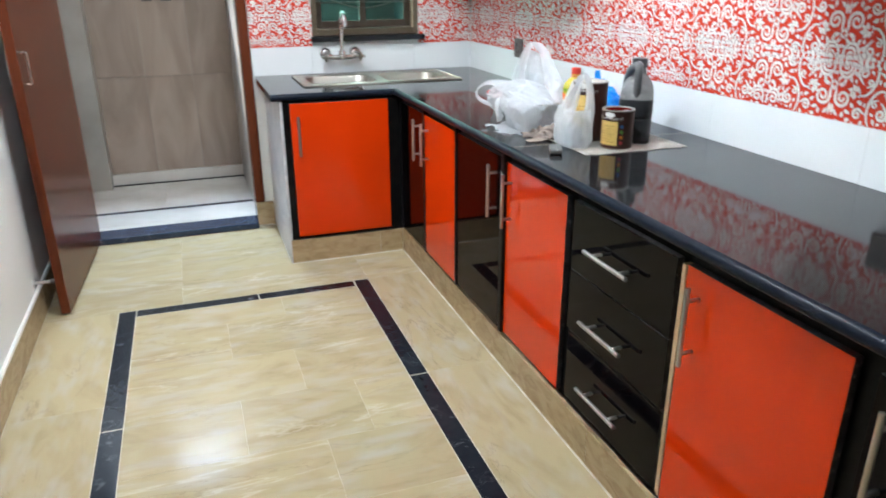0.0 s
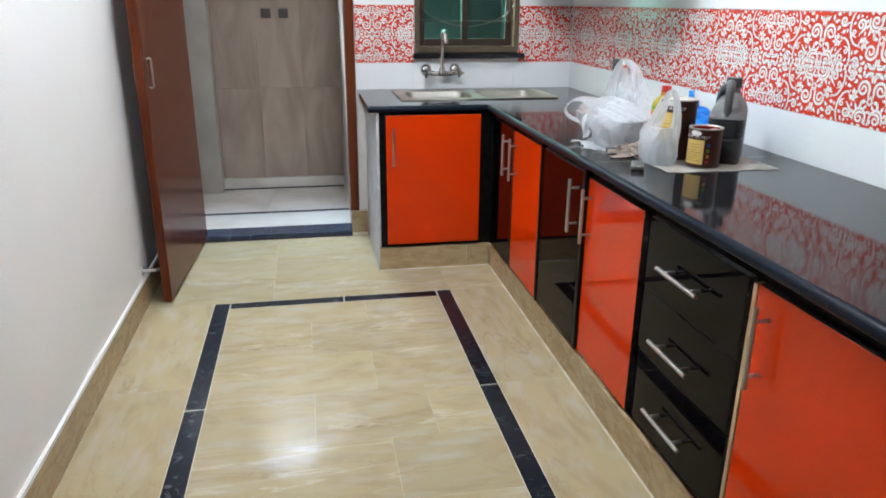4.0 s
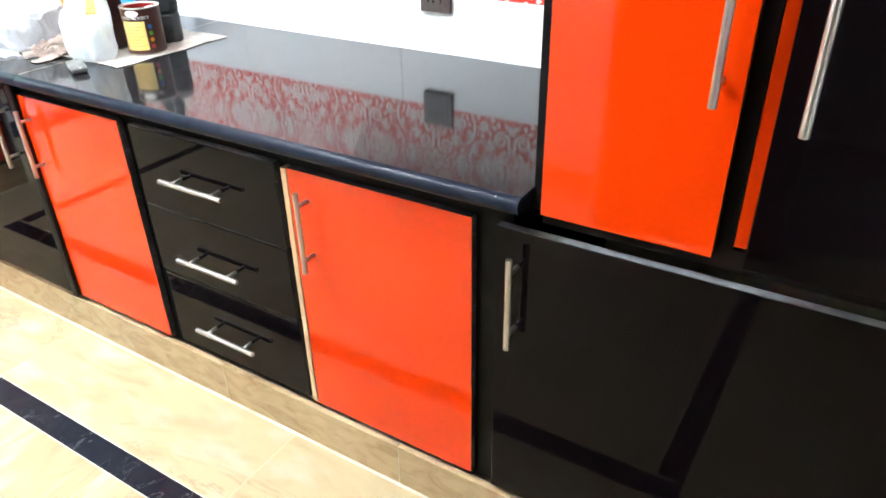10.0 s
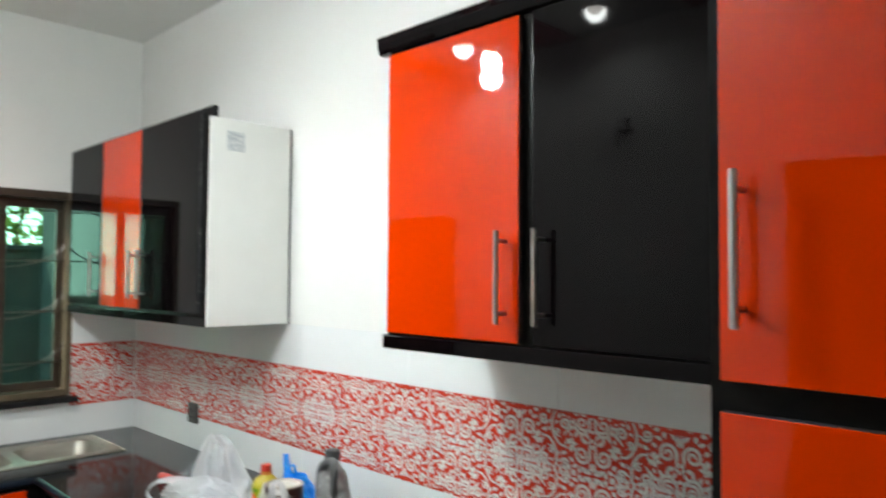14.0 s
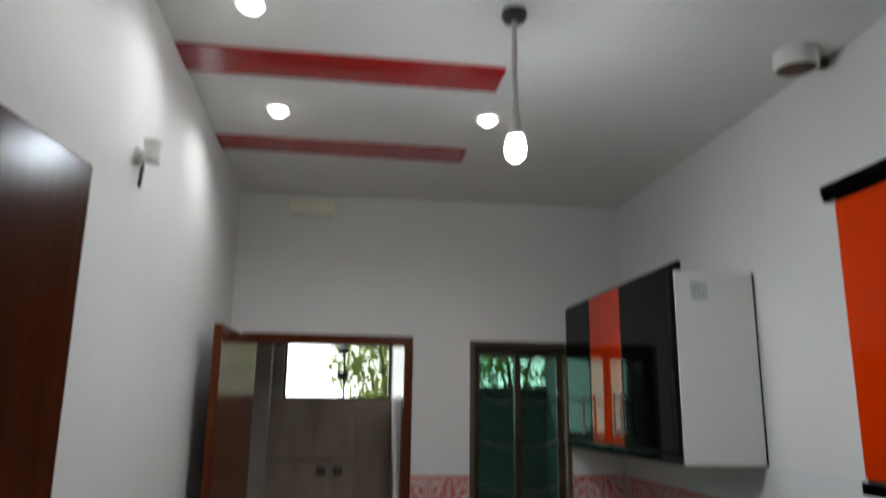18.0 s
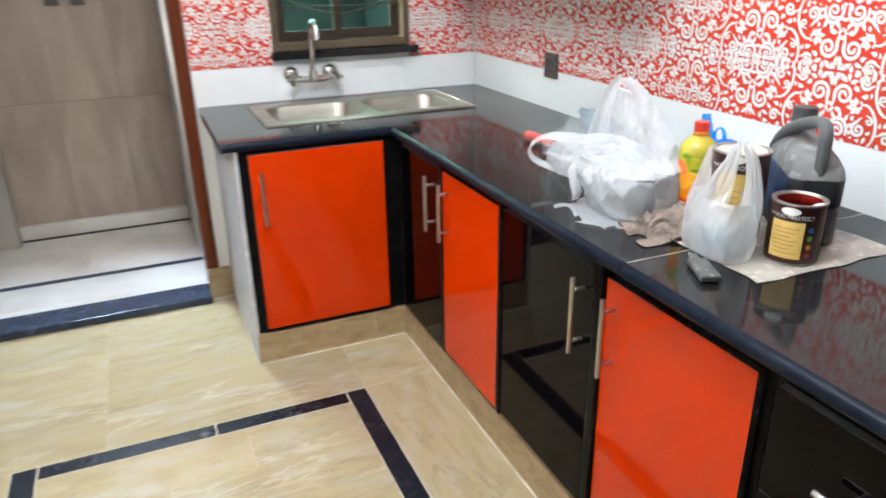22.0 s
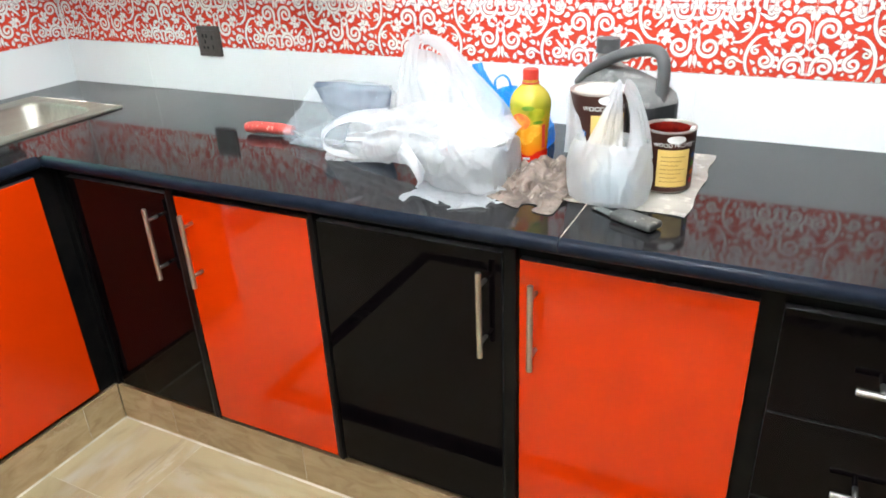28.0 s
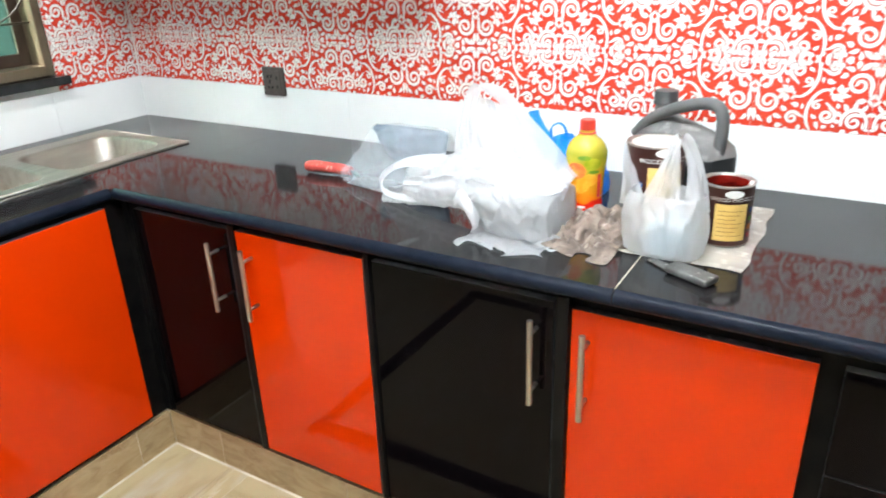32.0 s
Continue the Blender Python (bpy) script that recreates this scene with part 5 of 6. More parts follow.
# blue carrier bag behind the bottle
bb = thing("plastic_bag", (-0.18, -1.84, TOP), "crumpled bright blue plastic carrier bag", "plastic bag", "carrier bags")
part("body", shell([(-1.715, -0.165, -0.14, 0.03, 0.07), (-1.73, -0.185, -0.125, 0.004, 0.10), (-1.77, -0.205, -0.115, 0.0, 0.122), (-1.82, -0.215, -0.12, 0.0, 0.118), (-1.87, -0.22, -0.13, 0.0, 0.09), (-1.905, -0.215, -0.16, 0.0, 0.05)], (-1.75, TOP + 0.15), 41, 0.012, seg=80, ny=60, crumple=0.5), M_BLUE, bb, smooth=60)
part("handle", band([(-0.155, -1.745, TOP + 0.085), (-0.147, -1.715, TOP + 0.13), (-0.141, -1.70, TOP + 0.155), (-0.138, -1.695, TOP + 0.175)], [0.05, 0.034, 0.03, 0.026], (0.3, -1, 0), 8, 0.004), M_BLUE, bb, "upright film end", smooth=60)
part("handle", band([(-0.165, -1.755, TOP + 0.11), (-0.162, -1.752, TOP + 0.14), (-0.162, -1.772, TOP + 0.155), (-0.165, -1.79, TOP + 0.145), (-0.17, -1.80, TOP + 0.11)], [0.02, 0.014, 0.013, 0.014, 0.022], (1, 0.2, 0), 9, 0.002), M_BLUE, bb, "small film loop", smooth=60)

# juice bottle
def juice_material():
    """Printed sleeve: yellow with soft orange and green shapes, red foot."""
    m = mat("printed_bottle_sleeve", (0.8, 0.6, 0.03), 0.25)
    nt = m.node_tree
    b = nt.nodes["Principled BSDF"]
    tc = nt.nodes.new("ShaderNodeTexCoord")
    sep = nt.nodes.new("ShaderNodeSeparateXYZ")
    nt.links.new(tc.outputs["Object"], sep.inputs[0])
    zr_ = nt.nodes.new("ShaderNodeMapRange")
    zr_.inputs["From Min"].default_value, zr_.inputs["From Max"].default_value = 0.0, 0.19
    n = nt.nodes.new("ShaderNodeTexNoise")
    n.inputs["Scale"].default_value = 26
    n.inputs["Detail"].default_value = 1
    nt.links.new(tc.outputs["Object"], n.inputs["Vector"])
    ad = nt.nodes.new("ShaderNodeMath")
    ad.operation = "MULTIPLY_ADD"
    ad.inputs[1].default_value, ad.inputs[2].default_value = 0.035, -0.017
    nt.links.new(n.outputs["Fac"], ad.inputs[0])
    s = nt.nodes.new("ShaderNodeMath")
    nt.links.new(sep.outputs["Z"], s.inputs[0])
    nt.links.new(ad.outputs[0], s.inputs[1])
    nt.links.new(s.outputs[0], zr_.inputs["Value"])
    r = nt.nodes.new("ShaderNodeValToRGB")
    e = r.color_ramp.elements
    e[0].position, e[0].color = 0.0, srgb(190, 30, 20)
    e[1].position, e[1].color = 0.24, srgb(205, 36, 20)
    for p, c in ((0.27, srgb(226, 120, 6)), (0.42, srgb(226, 150, 26)), (0.56, srgb(218, 166, 40)), (0.66, srgb(196, 174, 44)), (0.78, srgb(158, 158, 44)), (0.92, srgb(190, 172, 66))):
        x = e.new(p)
        x.color = c
    nt.links.new(zr_.outputs[0], r.inputs[0])
    nt.links.new(r.outputs[0], b.inputs["Base Color"])
    return m


M_JUICE = juice_material()
M_CAP = mat("red_plastic_cap", srgb(206, 58, 40), 0.4, noise_scale=30, color2=srgb(190, 50, 36))
M_PEACH = mat("printed_peach", srgb(232, 96, 50), 0.25, noise_scale=40, color2=srgb(246, 150, 60))
M_LEAF = mat("printed_leaf", srgb(90, 140, 40), 0.25, noise_scale=40, color2=srgb(130, 160, 40))
M_PRINTW = mat("printed_white", (0.75, 0.74, 0.72), 0.4)
bx, by = -0.361, -1.916
bt = thing("juice_bottle", (bx, by, TOP), "plastic juice bottle with a yellow fruit sleeve and red cap", "bottle")
part("body", lathe([(0.0, 0.0), (0.033, 0.0), (0.0365, 0.005), (0.0372, 0.042), (0.0362, 0.048), (0.0375, 0.056), (0.0385, 0.09), (0.0425, 0.128), (0.0438, 0.143), (0.0432, 0.152), (0.04, 0.163), (0.031, 0.176), (0.02, 0.185), (0.0165, 0.189), (0.0165, 0.198), (0.0, 0.198)], 36, (bx, by, TOP)), M_JUICE, bt, smooth=50)
part("cap", lathe([(0.0, 0.196), (0.0165, 0.194), (0.0165, 0.2165), (0.015, 0.219), (0.0, 0.219)], 28, (bx, by, TOP)), M_CAP, bt, "red ribbed screw cap")
part("neck_ring", lathe([(0.0155, 0.1895), (0.0185, 0.19), (0.0185, 0.1925), (0.0155, 0.193)], 28, (bx, by, TOP)), M_CAP, bt)


def wrap(bm, center, radius, face, dz=0.0):
    """Bends a flat drawing (x across, z up, in metres) round an upright cylinder; face: the way its middle looks, in degrees."""
    for v in bm.verts:
        a = radians(face) + v.co.x / radius
        rr = radius - v.co.y
        v.co = Vector((center[0] + rr * math.cos(a), center[1] + rr * math.sin(a), center[2] + v.co.z + dz))
    return bm


def patch(x0, x1, z0, z1, nx=10, y=-0.0006, bm=None, mi=0):
    b2 = bmesh.new()
    cols = [[b2.verts.new((x0 + (x1 - x0) * k / nx, y, z)) for z in (z0, z1)] for k in range(nx + 1)]
    for A, B in zip(cols, cols[1:]):
        b2.faces.new((A[0], B[0], B[1], A[1])).material_index = mi
    return join(bm, b2) if bm is not None else b2


def disc(cx, cz, rx, rz, y=-0.0008, n=18, bm=None, mi=0):
    """An oval in upright strips, so that it can be bent."""
    b2 = bmesh.new()
    cols = []
    for k in range(n + 1):
        u = -math.cos(math.pi * k / n)
        e = max(0.03, math.sqrt(max(0, 1 - u * u)))
        cols.append([b2.verts.new((cx + rx * u, y, cz + sgn * rz * e)) for sgn in (-1, 1)])
    for A, B in zip(cols, cols[1:]):
        b2.faces.new((A[0], B[0], B[1], A[1])).material_index = mi
    return join(bm, b2) if bm is not None else b2


F = 188
BOT_Z, BOT_R = (0.0, 0.005, 0.042, 0.048, 0.056, 0.09, 0.128, 0.143, 0.152, 0.163), (0.033, 0.0365, 0.0372, 0.0362, 0.0375, 0.0385, 0.0425, 0.0438, 0.0432, 0.04)


def on_bottle(bm, face, lift):
    """Lays a flat drawing on the bottle's curved side."""
    for v in bm.verts:
        rr = float(np.interp(v.co.z, BOT_Z, BOT_R)) + lift
        a = radians(face) + v.co.x / 0.042
        v.co = Vector((bx + rr * math.cos(a), by + rr * math.sin(a), TOP + v.co.z))
    return bm


def oval(cx, cz, rx, rz, n=20):
    """A filled oval with rings, so that it follows a bulging side."""
    b2 = bmesh.new()
    rings = [[b2.verts.new((cx + rx * t * math.cos(6.2832 * k / n), 0, cz + rz * t * math.sin(6.2832 * k / n))) for k in range(n)] for t in (1.0, 0.7, 0.35)]
    for A, B in zip(rings, rings[1:]):
        for k in range(n):
            b2.faces.new((A[k], A[(k + 1) % n], B[(k + 1) % n], B[k]))
    b2.faces.new(rings[-1])
    return b2


M_YP = mat("printed_yellow_peach", srgb(238, 156, 30), 0.25, noise_scale=45, color2=srgb(244, 190, 70))
M_LIME = mat("printed_lime", srgb(150, 164, 30), 0.25, noise_scale=45, color2=srgb(190, 186, 50))
part("printed_fruit", on_bottle(oval(-0.004, 0.086, 0.022, 0.019), F, 0.0006), M_YP, bt, "printed yellow peach", smooth=60)
part("printed_fruit", on_bottle(oval(0.020, 0.098, 0.016, 0.014), F, 0.0009), M_YP, bt, "printed yellow peach", smooth=60)
part("printed_fruit", on_bottle(oval(-0.012, 0.117, 0.021, 0.018), F, 0.0012), M_PEACH, bt, "printed orange peaches", smooth=60)
part("printed_patch", on_bottle(oval(0.022, 0.132, 0.018, 0.014), F, 0.0006), M_LIME, bt, smooth=60)
part("printed_leaf", on_bottle(oval(0.004, 0.146, 0.013, 0.005), F, 0.001), M_LEAF, bt, smooth=60)
part("printed_leaf", on_bottle(oval(0.026, 0.115, 0.012, 0.004), F, 0.001), M_LEAF, bt, smooth=60)
part("printed_bar", wrap(patch(-0.016, 0.016, 0.016, 0.028, y=-0.0008, bm=patch(-0.008, 0.008, 0.034, 0.039, y=-0.0008)), (bx, by, TOP), 0.0374, F), M_PRINTW, bt, "white lettering shape", smooth=None)
part("printed_bar", wrap(patch(0.034, 0.042, 0.06, 0.11, y=-0.0015), (bx, by, TOP), 0.0425, F), M_CAP, bt, "red side print", smooth=None)

# ---- paint cans ----
M_CANB = mat("brown_can_print", srgb(74, 34, 24), 0.35, noise_scale=20, color2=srgb(62, 28, 20), bump=0.05)
M_CANY = mat("yellow_can_label", srgb(222, 190, 112), 0.4, noise_scale=30, color2=srgb(210, 174, 96))
M_TIN = mat("tinned_steel_rim", (0.5, 0.47, 0.42), 0.35, 0.9, noise_scale=40, color2=(0.36, 0.33, 0.3), rough_var=0.15)
M_PAINTR = mat("wet_red_brown_paint", srgb(128, 26, 18), 0.18, noise_scale=25, color2=srgb(92, 20, 16), bump=0.2, bump_scale=40)
M_PRINTB = mat("faint_brown_print", srgb(150, 112, 62), 0.5)
M_DOTS = [mat("print_dot", srgb(*c), 0.4) for c in ((40, 90, 150), (90, 140, 60), (200, 120, 40), (170, 50, 60))]


def text_bm(words, size):
    """Letters as a flat bmesh, x across and z up, centred."""
    cu = bpy.data.curves.new("lettering", "FONT")
    cu.body, cu.size, cu.align_x = words, size, "CENTER"
    ob = bpy.data.objects.new("lettering", cu)
    scene.collection.objects.link(ob)
    me = bpy.data.meshes.new_from_object(ob.evaluated_get(bpy.context.evaluated_depsgraph_get()))
    b2 = bmesh.new()
    b2.from_mesh(me)
    bpy.data.objects.remove(ob)
    bpy.data.curves.remove(cu)
    bpy.data.meshes.remove(me)
    for v in b2.verts:
        v.co = Vector((v.co.x, -0.0012, v.co.y))
    return b2


def paint_can(base, r, h, face, label, opened, side=1):
    c = thing("paint_can", base, label, "paint can", "paint cans")
    if opened:
        prof = [(0.0, 0.0), (r - 0.002, 0.0), (r, 0.003), (r, h - 0.004), (r + 0.0015, h - 0.002), (r + 0.001, h), (r - 0.003, h), (r - 0.007, h - 0.004), (r - 0.0075, h - 0.001), (r - 0.009, h - 0.003), (r - 0.008, h - 0.02), (r - 0.003, h - 0.022), (r - 0.003, h * 0.62)]
    else:
        prof = [(0.0, 0.0), (r - 0.002, 0.0), (r, 0.003), (r, h - 0.004), (r + 0.0015, h - 0.002), (r + 0.001, h), (r - 0.005, h), (r - 0.008, h - 0.005), (r - 0.012, h - 0.005)]
    bm = lathe(prof, 44, base)
    for f in bm.faces:
        z = f.calc_center_median().z - base[2]
        rr = (f.calc_center_median() - Vector(base)).to_2d().length
        f.material_index = 1 if (z > h - 0.0045 or z < 0.0035) else (2 if rr < r - 0.0025 and z > 0.01 else 0)
    part("body", bm, [M_CANB, M_TIN, M_PAINTR], c, smooth=50)
    if opened:
        part("paint", lathe([(0.0, h * 0.62), (r - 0.003, h * 0.62)], 32, base), M_PAINTR, c, "red-brown paint inside")
        part("drip", box(base[0] - r * 0.2, base[0] + 0.012, base[1] - r + 0.003, base[1] - r + 0.012, base[2] + h - 0.004, base[2] + h + 0.001, 0.002), M_PRINTW, c, "pale paint smear on the rim")
    else:
        M_LID = mat("dusty_white_lid", (0.62, 0.59, 0.53), 0.45, noise_scale=25, color2=(0.5, 0.47, 0.41), bump=0.1)
        part("lid", lathe([(0.0, h - 0.006), (r - 0.017, h - 0.006), (r - 0.014, h - 0.002), (r - 0.009, h - 0.002), (r - 0.008, h - 0.005)], 40, base), M_LID, c, "pale tin lid")
    k = r / 0.045
    part("label_panel", wrap(patch((-0.03 if side > 0 else -0.026) * k, (0.026 if side > 0 else 0.03) * k, 0.012 * k, (0.72 if side > 0 else 0.79) * h, y=-0.0006), base, r, face), M_CANY, c, "yellow printed panel", smooth=None)
    bm = bmesh.new()
    for j in range(7):
        z = 0.6 * h - j * 0.068 * h
        patch(-0.024 * k, (0.018 - 0.006 * (j % 3)) * k, z, z + 0.0013, y=-0.001, bm=bm)
    part("small_print", wrap(bm, base, r, face), M_PRINTB, c, "rows of small print", smooth=None)
    part("emblem", wrap(disc(0.0, (0.885 if side > 0 else 0.94) * h, 0.016 * k, 0.007 * k, y=-0.0008), base, r, face), M_PRINTW, c, "pale oval emblem", smooth=None)
    part("lettering", wrap(text_bm("WOOD PROTECT", 0.0098 * k).copy(), base, r, face, (0.765 if side > 0 else 0.835) * h), M_PRINTW, c, "white printed words WOOD PROTECT", smooth=None)
    for j, m in enumerate(M_DOTS):
        part("symbol", wrap(disc(side * 0.037 * k, 0.6 * h - j * 0.14 * h, 0.0048 * k, 0.0052 * k, y=-0.0008), base, r, face), m, c, smooth=None)
    return c


paint_can((-0.368, -2.207, TOP + 0.004), 0.050, 0.122, 206, "small open can of red-brown wood paint", True)
paint_can((-0.392, -2.07, TOP + 0.004), 0.0565, 0.192, 214, "larger closed can of wood paint behind the bag", False, -1)

# small white bag in front of the cans
sb = thing("plastic_bag", (-0.48, -2.126, TOP), "white plastic carrier bag standing upright", "plastic bag", "carrier bags")
bm = pleated([(-0.478, -2.121, TOP + 0.001, 0.043, 0.066, 0.5), (-0.478, -2.121, TOP + 0.01, 0.049, 0.074, 0.6), (-0.478, -2.120, TOP + 0.045, 0.051, 0.079, 0.7), (-0.477, -2.119, TOP + 0.08, 0.049, 0.077, 0.8), (-0.475, -2.119, TOP + 0.104, 0.045, 0.073, 0.9), (-0.474, -2.120, TOP + 0.122, 0.041, 0.069, 1.0)], 7, 11, 0.08, 0.006, seg=130)
part("body", bm, M_BAGL, sb, smooth=80)
part("front_film", loft([[(-0.512, -2.070, TOP + 0.098), (-0.493, -2.094, TOP + 0.155), (-0.468, -2.116, TOP + 0.207)], [(-0.524, -2.100, TOP + 0.09), (-0.499, -2.110, TOP + 0.155), (-0.463, -2.121, TOP + 0.213)], [(-0.521, -2.130, TOP + 0.09), (-0.493, -2.124, TOP + 0.15), (-0.460, -2.125, TOP + 0.216)], [(-0.508, -2.158, TOP + 0.098), (-0.478, -2.143, TOP + 0.142), (-0.456, -2.129, TOP + 0.217)]], 31, 0.006, 6, n=40, per=12), M_BAGL, sb, "film drawn up to the carrying loop", smooth=70)
part("handle", band([(-0.470, -2.115, TOP + 0.195), (-0.461, -2.122, TOP + 0.216), (-0.452, -2.134, TOP + 0.221), (-0.447, -2.148, TOP + 0.198), (-0.448, -2.160, TOP + 0.163), (-0.453, -2.168, TOP + 0.125), (-0.462, -2.172, TOP + 0.085)], [0.016, 0.018, 0.021, 0.025, 0.030, 0.040, 0.05], (0.35, -0.9, 0.1), 12, 0.005), M_BAGL, sb, "plastic carrying loop", smooth=80)
part("handle", band([(-0.474, -2.052, TOP + 0.09), (-0.457, -2.040, TOP + 0.13), (-0.438, -2.028, TOP + 0.165), (-0.425, -2.021, TOP + 0.186), (-0.412, -2.020, TOP + 0.192)], [0.05, 0.03, 0.021, 0.016, 0.012], (0.5, -0.9, 0), 21, 0.002), M_BAGL, sb, "plastic carrying loop", smooth=80)
M_PALEB = mat("pale_blue_packet", srgb(150, 190, 205), 0.5, noise_scale=20, color2=srgb(190, 205, 215))
solid("packet", box(-0.505, -0.46, -2.165, -2.09, TOP + 0.005, TOP + 0.07, 0.012), M_PALEB, (-0.482, -2.126, TOP + 0.005), "pale blue packet inside the white bag", "packet")

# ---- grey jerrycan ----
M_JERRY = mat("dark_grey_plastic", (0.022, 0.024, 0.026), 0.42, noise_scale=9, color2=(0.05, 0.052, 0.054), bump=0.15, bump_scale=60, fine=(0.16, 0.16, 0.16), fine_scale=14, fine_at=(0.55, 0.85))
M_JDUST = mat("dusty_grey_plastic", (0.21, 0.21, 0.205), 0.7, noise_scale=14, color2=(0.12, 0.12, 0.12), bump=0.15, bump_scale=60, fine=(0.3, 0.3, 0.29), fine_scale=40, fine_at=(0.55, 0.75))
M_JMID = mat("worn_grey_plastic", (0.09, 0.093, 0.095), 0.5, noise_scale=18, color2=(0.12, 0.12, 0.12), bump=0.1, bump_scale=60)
jc = thing("jerrycan", (-0.183, -2.03, TOP), "dusty dark grey plastic oil jerrycan with a handle", "jerrycan")
jc.rotation_euler = (0, 0, radians(-35))
bm = bmesh.new()
rings = []
for z, y0, y1, hx, r in ((0.0, -0.176, 0.044, 0.048, 0.022), (0.006, -0.182, 0.05, 0.053, 0.026), (0.075, -0.182, 0.05, 0.054, 0.026), (0.082, -0.178, 0.047, 0.051, 0.026), (0.09, -0.182, 0.05, 0.054, 0.026), (0.142, -0.182, 0.05, 0.054, 0.026), (0.16, -0.178, 0.048, 0.051, 0.028), (0.176, -0.15, 0.044, 0.045, 0.028), (0.188, -0.10, 0.038, 0.037, 0.028), (0.198, -0.045, 0.03, 0.029, 0.026), (0.208, -0.024, 0.024, 0.0235, 0.0225), (0.228, -0.021, 0.021, 0.021, 0.0205)):
    rings.append([bm.verts.new((x, y, z)) for x, y in rounded_rect(-hx, hx, y0, y1, r, 5)])
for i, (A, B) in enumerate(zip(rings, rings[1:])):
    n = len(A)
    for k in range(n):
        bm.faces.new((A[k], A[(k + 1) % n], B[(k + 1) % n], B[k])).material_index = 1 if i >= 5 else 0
bm.faces.new(rings[0])
bm.faces.new(rings[-1])
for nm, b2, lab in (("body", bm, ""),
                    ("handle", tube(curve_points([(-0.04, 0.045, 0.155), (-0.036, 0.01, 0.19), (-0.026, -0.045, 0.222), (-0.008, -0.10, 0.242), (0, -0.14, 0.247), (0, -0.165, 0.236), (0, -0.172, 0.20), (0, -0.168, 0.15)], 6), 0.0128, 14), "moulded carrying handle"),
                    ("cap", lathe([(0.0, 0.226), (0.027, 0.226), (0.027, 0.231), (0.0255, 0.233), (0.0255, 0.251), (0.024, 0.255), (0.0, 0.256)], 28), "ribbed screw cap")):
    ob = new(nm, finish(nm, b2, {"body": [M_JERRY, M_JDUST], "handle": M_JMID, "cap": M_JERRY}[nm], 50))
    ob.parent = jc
    tagged(ob, lab)

# ---- scraper ----
sc = thing("putty_knife", (-0.57, -2.17, TOP), "grey paint-stained putty knife lying on the granite", "putty knife")
part("blade", prism([(-0.534, -2.103), (-0.524, -2.118), (-0.552, -2.172), (-0.578, -2.168)], "z", TOP + 0.0015, TOP + 0.005, 0.0008), M_BLADE, sc, "flat steel blade")
hb = box(-0.0195, 0.0195, -0.045, 0.045, 0.003, 0.017, 0.006, seg=3)
hb.transform(Matrix.Translation((-0.577, -2.195, TOP)) @ Matrix.Rotation(radians(-25), 4, "Z"))
part("handle", hb, M_BLADE, sc, "stained grey handle")

# ---- wall things by the doors ----
ds = thing("door_stop", (W_L + 0.012, -0.985, 0.17), "steel door stop on the skirting", "door stop", "door stops")
part("plate", rod((W_L, -0.985, 0.17), (W_L + 0.006, -0.985, 0.17), 0.02, 20), M_STEEL, ds)
part("rod", rod((W_L + 0.006, -0.985, 0.17), (W_L + 0.07, -0.985, 0.17), 0.007, 12), M_STEEL, ds)
part("tip", rod((W_L + 0.062, -0.985, 0.17), (W_L + 0.078, -0.985, 0.17), 0.011, 14, bevel=0.002), M_SOCKET, ds, "dark rubber tip")
ds = thing("door_stop", (W_L, -2.64, 0.74), "dark metal magnetic door catch on the wall", "door stop", "door stops")
part("plate", rod((W_L, -2.64, 0.74), (W_L + 0.008, -2.64, 0.74), 0.022, 20), M_SOCKET, ds)
part("knob", rod((W_L + 0.008, -2.64, 0.74), (W_L + 0.04, -2.64, 0.74), 0.014, 16, r2=0.018, bevel=0.003), M_STEEL, ds)
part("catch", box(W_L + 0.04, W_L + 0.05, -2.658, -2.622, 0.722, 0.758, 0.003), M_SOCKET, ds)
lh = thing("wall_lamp_holder", (W_L, -2.09, 2.43), "white wall lamp holder without a bulb, loose wire hanging", "lamp holder")
part("base", rod((W_L, -2.09, 2.432), (W_L + 0.014, -2.09, 2.432), 0.03, 24, bevel=0.004), M_WHITEP, lh)
part("arm", rod((W_L + 0.012, -2.09, 2.432), (W_L + 0.05, -2.112, 2.43), 0.011, 16), M_WHITEP, lh)
part("socket", lathe([(0.0, 0.0), (0.022, 0.0), (0.025, 0.004), (0.025, 0.05), (0.028, 0.054), (0.028, 0.066), (0.021, 0.066), (0.021, 0.03), (0.0, 0.03)], 28, (W_L + 0.052, -2.114, 2.406)), M_WHITEP, lh, "open white lamp socket")
part("wire", tube(curve_points([(W_L + 0.012, -2.075, 2.437), (W_L + 0.012, -2.058, 2.435), (W_L + 0.009, -2.052, 2.40), (W_L + 0.005, -2.05, 2.345)], 5), 0.006, 8), M_SOCKET, lh, "short hanging wire")
M_CREAM = mat("cream_plastic", (0.9, 0.84, 0.70), 0.35, noise_scale=20, color2=(0.86, 0.79, 0.64))
vb = thing("wall_vent", (-1.925, 0.0, 2.82), "small cream ventilation cover high on the wall", "vent cover")
part("frame", box(-2.065, -1.795, -0.045, 0.0, 2.83, 2.925, 0.004), M_CREAM, vb)
for k in range(4):
    part("slat", box(-2.045, -1.815, -0.05, -0.0445, 2.844 + k * 0.019, 2.856 + k * 0.019, 0.002), M_CREAM, vb)
jb = thing("ceiling_box", (-0.135, -2.085, CEIL), "round white ceiling lamp housing, open and unlit", "ceiling box")
M_BRN = mat("brown_box_inside", (0.16, 0.10, 0.06), 0.7, noise_scale=30, color2=(0.1, 0.06, 0.04))
